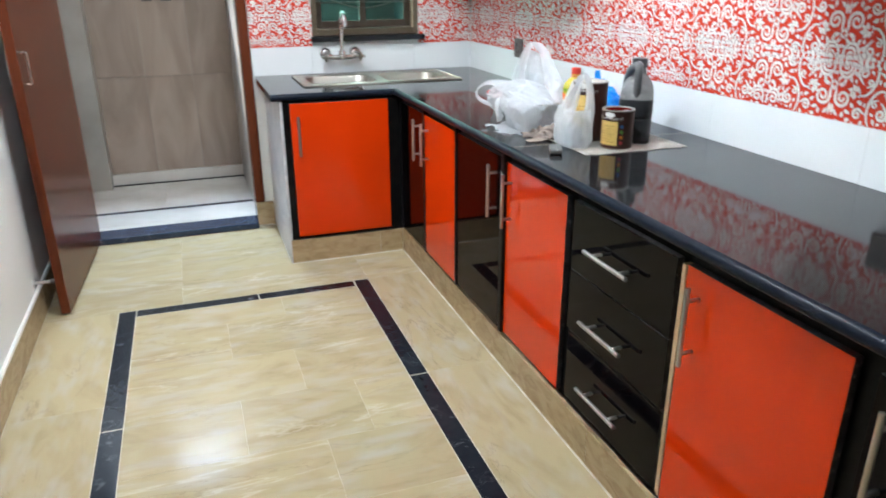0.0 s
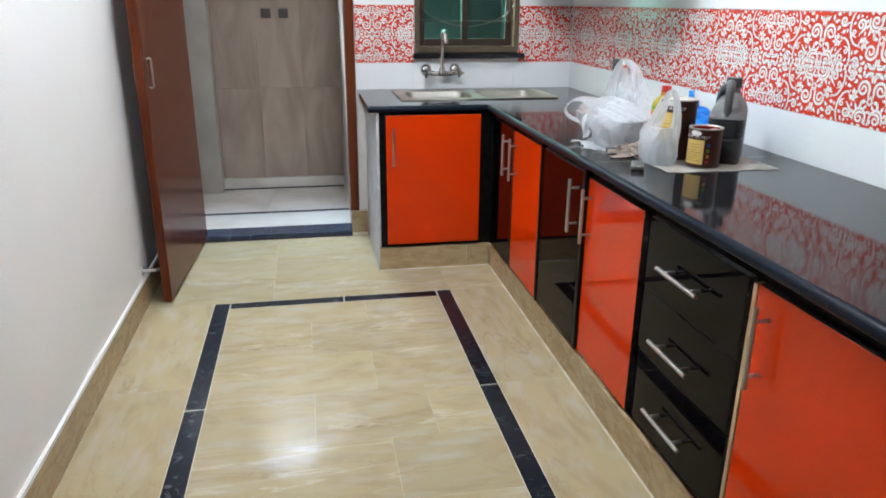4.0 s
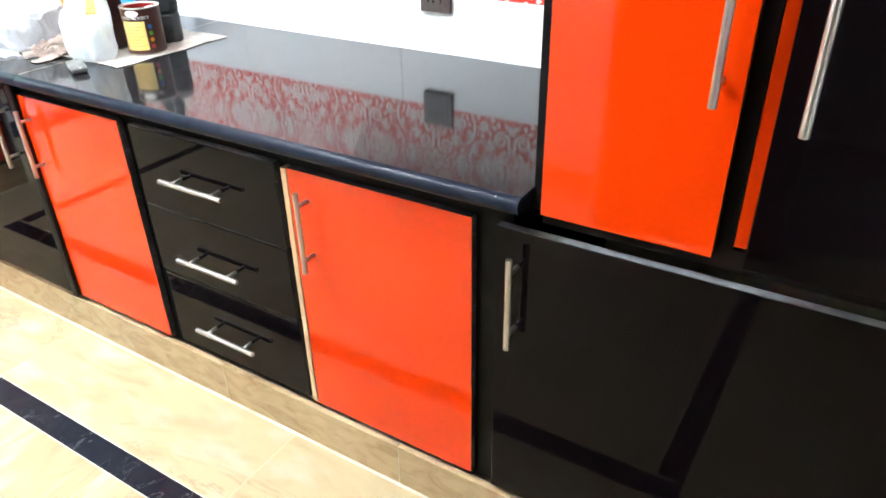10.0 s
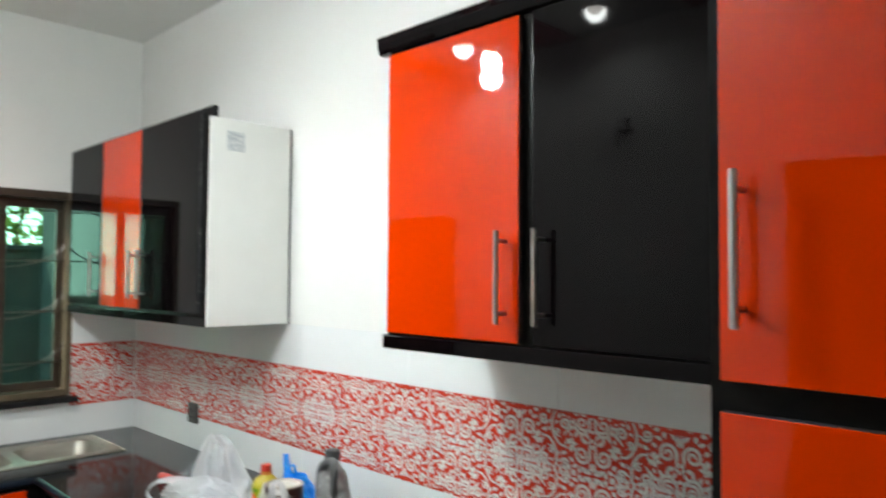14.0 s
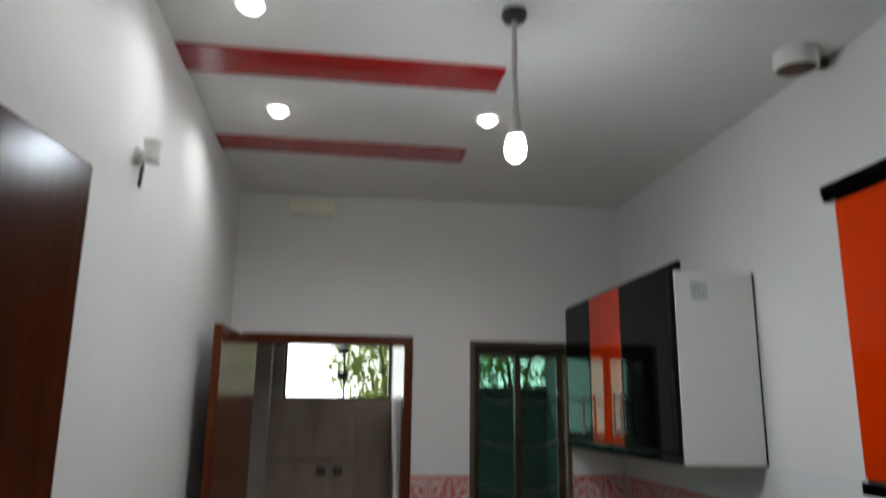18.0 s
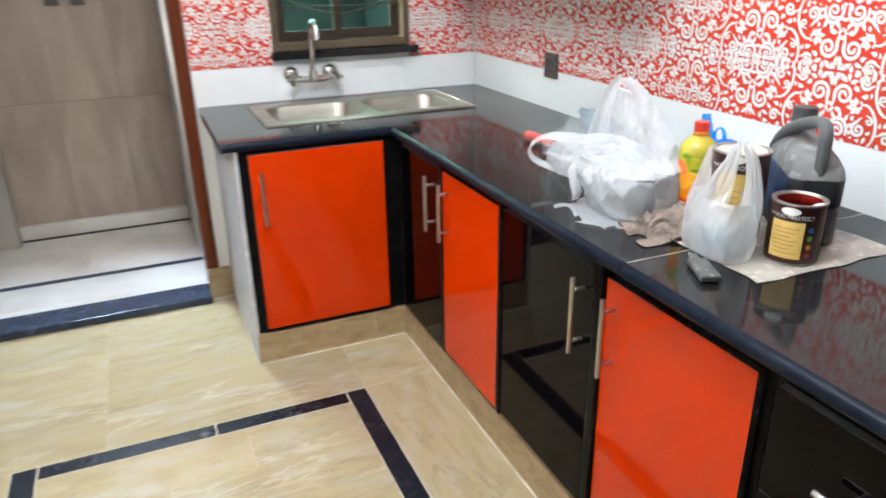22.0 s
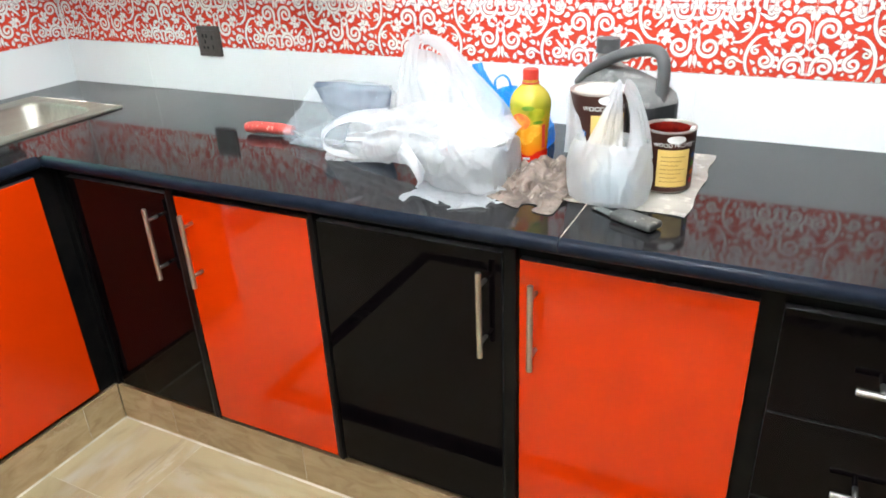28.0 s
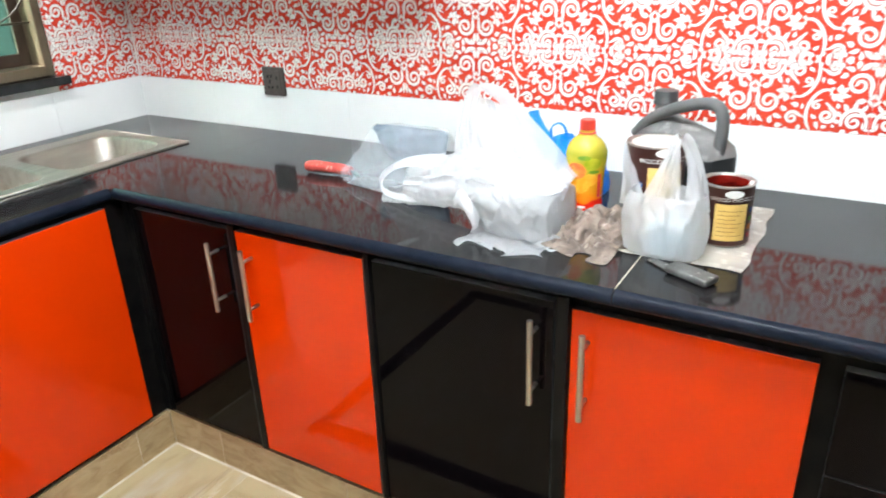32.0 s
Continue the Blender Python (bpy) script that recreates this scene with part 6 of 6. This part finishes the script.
part("housing", lathe([(0.076, 0.066), (0.076, 0.004), (0.073, 0.0), (0.069, 0.0), (0.069, 0.012)], 40, (-0.135, -2.085, CEIL - 0.066)), M_WHITEP, jb)
part("underside", rod((-0.135, -2.085, CEIL - 0.056), (-0.135, -2.085, CEIL - 0.05), 0.069, 36), M_BRN, jb, "brown open underside")
part("end_pipe", rod((-0.062, -2.078, CEIL - 0.026), (-0.006, -2.07, CEIL - 0.022), 0.018, 18, bevel=0.003), M_BRN, jb, "brown pipe end")
M_GSTICK = mat("grey_printed_label", (0.42, 0.45, 0.47), 0.5, noise_scale=120, color2=(0.62, 0.63, 0.62), contrast=(0.45, 0.55))
# sticker on the wall cabinet's side
solid("sticker", box(-0.29, -0.215, -1.4945, -1.4935, 2.15, 2.225), M_GSTICK, (-0.25, -1.494, 2.15), "small pale maker's label on the cabinet side", "label")
# two taps' outlets on the washroom wall
for x in (-1.825, -1.707):
    solid("switch_plate", box(x - 0.033, x + 0.033, BY - 0.018, BY - 0.0085, 1.225, 1.288, 0.004), M_SOCKET, (x, BY - 0.015, 1.28), "small dark switch plate in the washroom", "switch", "washroom switches")

# ---- washroom window and the garden beyond ----
bwn = thing("window_2", (-1.55, BY + 0.06, 1.755), "high washroom window with a plain dark frame", "window", kind="structure")
part("window_frame", box(-2.125, -1.34, BY + 0.05, BY + 0.09, 1.755, 1.775, 0.002), M_WINFR, bwn)
part("window_frame", box(-2.125, -1.34, BY + 0.05, BY + 0.09, 2.43, 2.45, 0.002), M_WINFR, bwn)
part("window_frame", box(-2.125, -2.105, BY + 0.05, BY + 0.09, 1.775, 2.43, 0.002), M_WINFR, bwn)
part("window_frame", box(-1.36, -1.34, BY + 0.05, BY + 0.09, 1.775, 2.43, 0.002), M_WINFR, bwn)
part("mullion", box(-1.695, -1.68, BY + 0.05, BY + 0.09, 1.775, 2.43, 0.002), M_WINFR, bwn)
for zz in (1.90, 2.08):
    part("latch", box(-1.735, -1.66, BY + 0.03, BY + 0.05, zz, zz + 0.06, 0.003), M_WINFR, bwn, "dark window latch")
M_IRON = mat("dark_brown_iron", (0.06, 0.045, 0.03), 0.45, noise_scale=30, color2=(0.04, 0.03, 0.02))
gr = thing("window_grille", (-0.64, 0.015, 1.06), "thin brown iron window grille with curved bars", "grille")
for k in range(4):
    z = 1.235 + k * 0.255
    part("bar", rod((-0.919, 0.02, z), (-0.363, 0.02, z), 0.0032, 8), M_IRON, gr)
    part("curved_bar", tube(curve_points([(-0.919, 0.013, z + 0.085), (-0.86, 0.013, z + 0.03), (-0.76, 0.013, z - 0.012), (-0.64, 0.013, z - 0.03), (-0.52, 0.013, z - 0.012), (-0.42, 0.013, z + 0.03), (-0.363, 0.013, z + 0.085)], 5), 0.0032, 8), M_IRON, gr)
M_SKYG = glow("bright_overcast_sky", (0.93, 1.0, 0.98), 4.5)
solid("backdrop", box(-60, 60, 60, 60.2, -1, 60), M_SKYG, (0, 60, -1), "bright hazy sky beyond the garden", "sky", kind="structure", smooth=None)
gw = thing("boundary_wall", (0.9, 2.2, -0.13), "weathered grey-green boundary wall outside the window", "wall", kind="structure")
part("wall", box(-0.6, 4.0, 2.2, 2.4, -0.13, 1.86), M_OUTW, gw)
part("coping", box(-0.63, 4.0, 2.16, 2.44, 1.86, 1.9, 0.01), M_OUTW, gw)
side = solid("neighbour_wall", box(0.15, 0.35, 0.22, 2.2, -0.13, 3.2), M_OUTW, (0.25, 1.2, -0.13), "weathered plaster wall of the light well", "wall", kind="structure")
M_BARK = mat("tree_bark", (0.12, 0.085, 0.055), 0.9, noise_scale=12, color2=(0.07, 0.05, 0.035), stretch=(1, 1, 0.2), bump=0.6, bump_scale=30)
M_FOL = mat("green_foliage", (0.075, 0.14, 0.035), 0.55, noise_scale=6, color2=(0.12, 0.18, 0.05), per_object=0.1)
M_FOL.node_tree.nodes["Principled BSDF"].inputs["Base Color"].default_value = (0.16, 0.27, 0.07, 1)
see_through(M_FOL, 0.0, 0.7)
M_FOL.node_tree.nodes["Translucent BSDF"].inputs["Color"].default_value = (0.34, 0.46, 0.12, 1)


def tree(base, height, spread, seed, leaves):
    rnd = random.Random(seed)
    t = thing("tree", base, "leafy green garden tree behind the house", "tree", "garden trees")
    b = Vector(base)
    bm = tube([b, b + Vector((0.04, 0.03, height * 0.3)), b + Vector((-0.03, 0.05, height * 0.6))], 0.09, 10, taper=[1, 0.8, 0.5])
    tips = []
    for k in range(9):
        a, h = k * 2.4, height * (0.4 + 0.06 * k)
        e = b + Vector((math.cos(a) * spread * rnd.uniform(0.5, 0.9), math.sin(a) * spread * rnd.uniform(0.5, 0.9), h + spread * 0.4))
        tube([b + Vector((0, 0.03, height * 0.45)), (b + e) / 2 + Vector((0, 0, height * 0.3)), e], 0.03, 6, bm=bm, taper=[1, 0.7, 0.25])
        tips.append(e)
    part("trunk", bm, M_BARK, t)
    verts, faces = [], []
    for _ in range(leaves):
        c = rnd.choice(tips) + Vector([rnd.gauss(0, spread * 0.26) for _ in range(3)])
        s = rnd.uniform(0.035, 0.075)
        d = Vector([rnd.gauss(0, 1) for _ in range(3)]).normalized()
        w = d.orthogonal().normalized()
        n = len(verts)
        verts += [c - d * s, c + w * s * 0.45, c + d * s, c - w * s * 0.45]
        faces.append((n, n + 1, n + 2, n + 3))
    me = bpy.data.meshes.new("crown")
    me.from_pydata([tuple(v - b) for v in verts], [], faces)
    me.materials.append(M_FOL)
    ob = new("crown", me)
    ob.parent = t
    return t


tree((-0.1, 9.0, -0.13), 3.2, 1.0, 3, 3400)
tree((-0.98, 6.4, -0.13), 3.3, 0.8, 9, 4200)
tree((0.45, 4.6, -0.13), 2.9, 0.75, 5, 3000)

# ---- floor pieces ----
def flat(parent, name, x0, x1, y0, y1, m):
    """A stone laid flush, a hair apart from its neighbours; the black strips have wider joints."""
    g = 0.0024 if name == "border_strip" else 0.0004
    return part(name, box(x0 + g, x1 - g, min(y0, y1) + g, max(y0, y1) - g, -0.0035, 0.0, 0.0004, seg=1), m, parent, smooth=None)


BO, BI = (-2.045, -0.928), (-1.972, -1.002)      # border: outer and inner x
BF, BN = (-1.027, -1.095), (-3.79, -3.717)        # border: far and near y
rows = [-1.095, -1.30, -1.61, -1.92, -2.235, -2.545, -2.855, -3.165, -3.475, -3.717]
splits = [(-1.358,), (-1.605,), (-1.372,), (-1.60, -1.2), (-1.358,), (-1.60,), (-1.27,), (-1.62,), (-1.36,)]
for (a, b), sp in zip(zip(rows, rows[1:]), splits):
    xs = [BI[0], *sp, BI[1]]
    for c, d in zip(xs, xs[1:]):
        flat(floor, "marble_tile", c, d, b, a, M_MARBLE)
for a, b in ((-1.027, -1.957), (-1.957, -2.87), (-2.87, -3.79)):
    flat(floor, "border_strip", BO[0], BI[0], b, a, M_BMARBLE)
    flat(floor, "border_strip", BI[1], BO[1], b, a, M_BMARBLE)
flat(floor, "border_strip", BI[0], -1.45, BF[1], BF[0], M_BMARBLE)
flat(floor, "border_strip", -1.45, BI[1], BF[1], BF[0], M_BMARBLE)
flat(floor, "border_strip", BI[0], BI[1], BN[0], BN[1], M_BMARBLE)
for a, b in ((-1.027, -1.80), (-1.80, -2.72), (-2.72, -3.62), (-3.62, -4.42)):
    flat(floor, "marble_slab", W_L + 0.012, BO[0], b, a, M_MARBLE_X)
    flat(floor, "marble_slab", BO[1], -0.656, b - 0.15, a if a > -1.1 else a - 0.15, M_MARBLE_X)
for a, b in ((-0.065, -0.37), (-0.37, -0.70), (-0.70, -1.027)):
    for c, d in ((W_L + 0.012, -1.78), (-1.78, -1.2465 if b > -0.705 else -0.928)):
        flat(floor, "marble_slab", c, d, b, a, M_MARBLE)
flat(floor, "marble_slab", -0.928, -0.656, -1.027, -0.713, M_MARBLE)
for a, b in ((-3.79, -4.10), (-4.10, -4.42)):
    for c, d in ((BO[0], -1.53), (-1.53, BO[1])):
        flat(floor, "marble_slab", c, d, b, a, M_MARBLE)
for a, b in ((-4.42, -4.80), (-4.80, -5.2), (-5.2, -5.6)):
    for c, d in ((W_L - 0.15 if a < -4.7 and b > -5.0 else W_L, -1.2), (-1.2, -0.01)):
        flat(floor, "marble_slab", c, d, b, a, M_MARBLE)

# ---- printed tile band and white wall tiles ----
def motif_mesh(w, h):
    """A printed wall tile: red ground with white scrolls, flowers and acanthus fans. Its left and right edges and its mid height
    are mirror lines, and each quarter repeats itself turned by half."""
    b2 = box(-w / 2 + 0.0004, w / 2 - 0.0004, -0.004, 0.0, 0.0006, h - 0.0006, 0.0004, seg=1)
    count = [0]
    ZT = 0.168                     # twice the height of the turning point

    def poly(pts, mi, y):
        for up in (0, 1):
            y -= 0.000002
            try:
                f = b2.faces.new([b2.verts.new((min(max(p[0] - w / 2, -w / 2 + 0.0006), w / 2 - 0.0006), y, min(max(h - p[1] if up else p[1], 0.0012), h - 0.0012))) for p in pts])
                f.material_index = mi
            except ValueError:
                pass

    def stroke(pts, widths):
        count[0] += 1
        y = -0.0043 - 0.000012 * count[0]
        for grow, mi, yy in ((0.0009, 2, y + 0.000006), (0.0, 1, y)):
            Lp, Rp = [], []
            for i, p in enumerate(pts):
                a, b = pts[max(i - 1, 0)], pts[min(i + 1, len(pts) - 1)]
                dx, dz = b[0] - a[0], b[1] - a[1]
                n = math.hypot(dx, dz) or 1
                ww = widths[i] * 0.84 + grow
                Lp.append((p[0] - dz / n * ww, p[1] + dx / n * ww))
                Rp.append((p[0] + dz / n * ww, p[1] - dx / n * ww))
            for k in range(len(Lp) - 1):
                poly([Lp[k], Rp[k], Rp[k + 1], Lp[k + 1]], mi, yy)

    NX, NZ = int(w * 1000), int(h * 500)
    taken = np.zeros((NX, NZ), bool)
    gx, gz = np.meshgrid((np.arange(NX) + 0.5) / 1000, (np.arange(NZ) + 0.5) / 1000, indexing="ij")

    def cover(pts, ws, pad):
        hit = np.zeros_like(taken)
        for (x, z), ww in zip(pts, ws):
            hit |= (gx - x) ** 2 + (gz - z) ** 2 < (ww * 0.9 + pad) ** 2
        return hit

    def put(line, clear=0.0014):
        """Draws a stroke and its half-turned twin, where they cross nothing."""
        pts, ws = line
        for turned in (0, 1):
            p2 = [(w - x, ZT - z) for x, z in pts] if turned else pts
            if clear and (cover(p2, ws, clear) & taken).any():
                continue
            stroke(p2, ws)
            taken[:] |= cover(p2, ws, 0.0)

    def spiral(cx, cz, r, a0, turns, width, spin, sweep=0.0):
        pts, ws = [], []
        for k in range(9 if sweep else 0):
            t = 1 - k / 9
            a = radians(a0) - spin * t * sweep
            rr = r * (1 + 0.7 * t * t)
            pts.append((cx + rr * math.cos(a), cz + rr * math.sin(a)))
            ws.append(width * (0.4 + 0.6 * (1 - t)))
        for k in range(29):
            t = k / 28
            a = radians(a0) + spin * t * turns * 2 * math.pi
            rr = r * (1 - 0.84 * t)
            pts.append((cx + rr * math.cos(a), cz + rr * math.sin(a)))
            ws.append(width * (1 - 0.35 * t) if k < 27 else width * 1.1)
        return pts, ws

    def leaf(cx, cz, length, ang, width, bend):
        pts, ws = [], []
        a = radians(ang)
        for k in range(10):
            t = k / 9
            b = bend * math.sin(math.pi * t)
            pts.append((cx + t * length * math.cos(a) - b * math.sin(a), cz + t * length * math.sin(a) + b * math.cos(a)))
            ws.append(max(0.0006, width * math.sin(math.pi * min(0.99, max(0.03, t ** 0.7)))))
        return pts, ws

    def vine(ctrl, width):
        pts = [(p.x, p.z) for p in curve_points([(x, 0, z) for x, z in ctrl], 6)]
        return pts, [width * (0.75 + 0.5 * math.sin(math.pi * k / (len(pts) - 1))) for k in range(len(pts))]

    # pair of scrolls on the axis, lily above, diamond below
    put(spiral(0.0325, 0.107, 0.0245, 196, 1.6, 0.0056, -1, 0.7), 0)
    put(leaf(0.0045, 0.124, 0.032, 86, 0.0062, 0.001), 0)
    put(leaf(0.0125, 0.139, 0.020, 48, 0.0056, 0.003), 0)
    put(leaf(0.0006, 0.089, 0.021, -50, 0.0042, -0.002), 0)
    put(leaf(0.0135, 0.075, 0.020, -132, 0.0042, -0.002), 0)
    put(leaf(0.015, 0.074, 0.024, -22, 0.0072, 0.002), 0)
    # acanthus fan rising from the lower edge
    put(spiral(0.0315, 0.026, 0.0165, 95, 1.25, 0.0048, -1, 1.3), 0)
    put(vine([(0.006, 0.012), (0.010, 0.036), (0.024, 0.052), (0.043, 0.050), (0.055, 0.034), (0.056, 0.016)], 0.0042), 0)
    for a, ln in ((142, 0.017), (112, 0.018), (82, 0.019), (52, 0.018), (20, 0.016), (-8, 0.013)):
        put(leaf(0.032 + 0.029 * math.cos(radians(a)), 0.026 + 0.029 * math.sin(radians(a)), ln, a + 14, 0.0056, 0.003), 0)
    # small flower in the heart of the fan
    put(leaf(0.0008, 0.0105, 0.0125, 4, 0.0040, 0), 0)
    put(leaf(0.0130, 0.0115, 0.0165, 84, 0.0036, 0.0005), 0)
    # five-petalled flower with its stem
    for a, ln in ((192, 0.026), (232, 0.022), (150, 0.023), (275, 0.016), (108, 0.017)):
        put(leaf(0.073 + 0.003 * math.cos(radians(a)), 0.088 + 0.003 * math.sin(radians(a)), ln, a, 0.0082, 0.002), 0)
    for a in (60, 10, -45):
        put(leaf(0.078 + 0.004 * math.cos(radians(a)), 0.090 + 0.004 * math.sin(radians(a)), 0.0075, a, 0.0042, 0), 0)
    put(vine([(0.084, 0.093), (0.099, 0.092), (0.114, 0.080), (0.1245, 0.060), (0.128, 0.038), (0.124, 0.016), (0.116, 0.002)], 0.0036), 0)
    # curls between the axes
    put(spiral(0.1085, 0.058, 0.0095, 75, 1.15, 0.0036, -1, 0.9), 0)
    put(spiral(0.086, 0.036, 0.0175, 120, 1.5, 0.0050, 1, 0.7), 0)
    put(spiral(0.156, 0.027, 0.0145, 140, 1.4, 0.0046, -1, 0.6), 0)
    for x, z, ln, a, ww, b in ((0.10, 0.060, 0.02, 120, 0.006, 0.003), (0.062, 0.062, 0.02, 20, 0.006, 0.002), (0.046, 0.135, 0.022, 20, 0.0062, 0.002), (0.107, 0.022, 0.018, 250, 0.0052, 0.0)):
        put(leaf(x, z, ln, a, ww, b), 0.001)
    # small leaves fill the ground between
    rnd = random.Random(21)
    for n_try, kind in ((1400, 0), (1200, 1), (150, 2)):
        for _ in range(n_try):
            x, z, ang = rnd.uniform(0.003, w - 0.003), rnd.uniform(0.003, h / 2 - 0.012), rnd.uniform(0, 360)
            if taken[min(int(x * 1000), NX - 1), min(int(z * 1000), NZ - 1)]:
                continue
            lo, hi, w0, w1 = ((0.016, 0.024, 0.006, 0.0075), (0.011, 0.016, 0.0042, 0.006), (0.007, 0.010, 0.0030, 0.0042))[kind]
            line = leaf(x, z, rnd.uniform(lo, hi), ang, rnd.uniform(w0, w1), rnd.uniform(-0.003, 0.003))
            put(line, 0.0026)
    bmesh.ops.recalc_face_normals(b2, faces=[f for f in b2.faces if f.material_index == 0])
    me = bpy.data.meshes.new("printed_tile")
    for f in b2.faces:
        if f.material_index and f.normal.y > 0:
            f.normal_flip()
    b2.to_mesh(me)
    b2.free()
    for m in (M_TRED, M_TWHITE, M_TDARK):
        me.materials.append(m)
    return me


def mirrored(me):
    """The same tile, left and right exchanged."""
    b2 = bmesh.new()
    b2.from_mesh(me)
    b2.transform(Matrix.Diagonal((-1, 1, 1, 1)))
    bmesh.ops.reverse_faces(b2, faces=b2.faces[:])
    m2 = bpy.data.meshes.new("printed_tile")
    b2.to_mesh(m2)
    b2.free()
    for m in me.materials:
        m2.materials.append(m)
    return m2


TW = 0.2412
Z_A, Z_B, Z_C, Z_D = TOP, 1.005, 1.321, 1.486
tr_ = thing("tiling_right", (0, -1.7, TOP), "white wall tiles with a red and white printed band", "wall tiles", kind="structure")
tb_ = thing("tiling_back", (-0.65, 0, TOP), "white wall tiles with a red and white printed band", "wall tiles", kind="structure")
motif = motif_mesh(TW, Z_C - Z_B)
motif_turned = mirrored(motif)
# the scrolls' axes lie at y = -1.461 and every tile width from there
for k in range(-6, 9):
    y = -1.461 - TW * (k + 0.5)
    if y > -0.004 - TW / 2 + 0.03 or y < -3.5:
        continue
    ob = new("printed_tile", motif_turned if k % 2 else motif)
    ob.parent = tr_
    ob.matrix_local = Matrix.Translation((0, y + 1.7, Z_B - TOP)) @ Matrix.Rotation(radians(-90), 4, "Z")
for x, me in ((-1.072, motif), (-0.126, motif_turned)):
    ob = new("printed_tile", me)
    ob.parent = tb_
    ob.matrix_local = Matrix.Translation((x + 0.65, 0, Z_B - TOP))


def narrow(me, a, b, name):
    """A cut piece of the printed tile between a and b across."""
    b2 = bmesh.new()
    b2.from_mesh(me)
    for co, no in (((a, 0, 0), (-1, 0, 0)), ((b, 0, 0), (1, 0, 0))):
        bmesh.ops.bisect_plane(b2, geom=b2.verts[:] + b2.edges[:] + b2.faces[:], plane_co=co, plane_no=no, clear_outer=True)
    m2 = bpy.data.meshes.new(name)
    b2.to_mesh(m2)
    b2.free()
    for m in me.materials:
        m2.materials.append(m)
    return m2


for x, a, b, me in ((-1.072 - TW, TW / 2 - 0.098, TW / 2, motif_turned), (-0.126 - TW, TW / 2 - 0.084, TW / 2, motif)):
    ob = new("printed_tile", narrow(me, a, b, "printed_tile"))
    ob.parent = tb_
    ob.matrix_local = Matrix.Translation((x + 0.65, 0, Z_B - TOP))
ysp = [-0.0045, -0.40, -1.0, -1.6, -2.2, -2.8, -3.4, -3.504]
for a, b in zip(ysp, ysp[1:]):
    part("white_tile", box(-0.004, 0, b + 0.0005, a - 0.0005, Z_A, Z_B - 0.0005, 0.0004, seg=1), M_TILE, tr_, smooth=None)
    part("white_tile", box(-0.004, 0, b + 0.0005, a - 0.0005, Z_C + 0.0005, Z_D, 0.0004, seg=1), M_TILE, tr_, smooth=None)
for a, b in ((-1.29, -0.96), (-0.96, -0.36), (-0.36, -0.0)):
    part("white_tile", box(a + 0.0005, b - 0.0005, -0.004, 0, Z_A, Z_B - 0.0005, 0.0004, seg=1), M_TILE, tb_, smooth=None)
for a, b in ((-1.29, -0.952), (-0.33, 0)):
    part("white_tile", box(a + 0.0005, b - 0.0005, -0.004, 0, Z_C + 0.0005, Z_D, 0.0004, seg=1), M_TILE, tb_, smooth=None)
for a, b in ((-0.96, -0.36),):
    part("white_tile", box(a + 0.0005, b - 0.0005, -0.004, 0, Z_B, 1.027, 0.0004, seg=1), M_TILE, tb_, smooth=None)
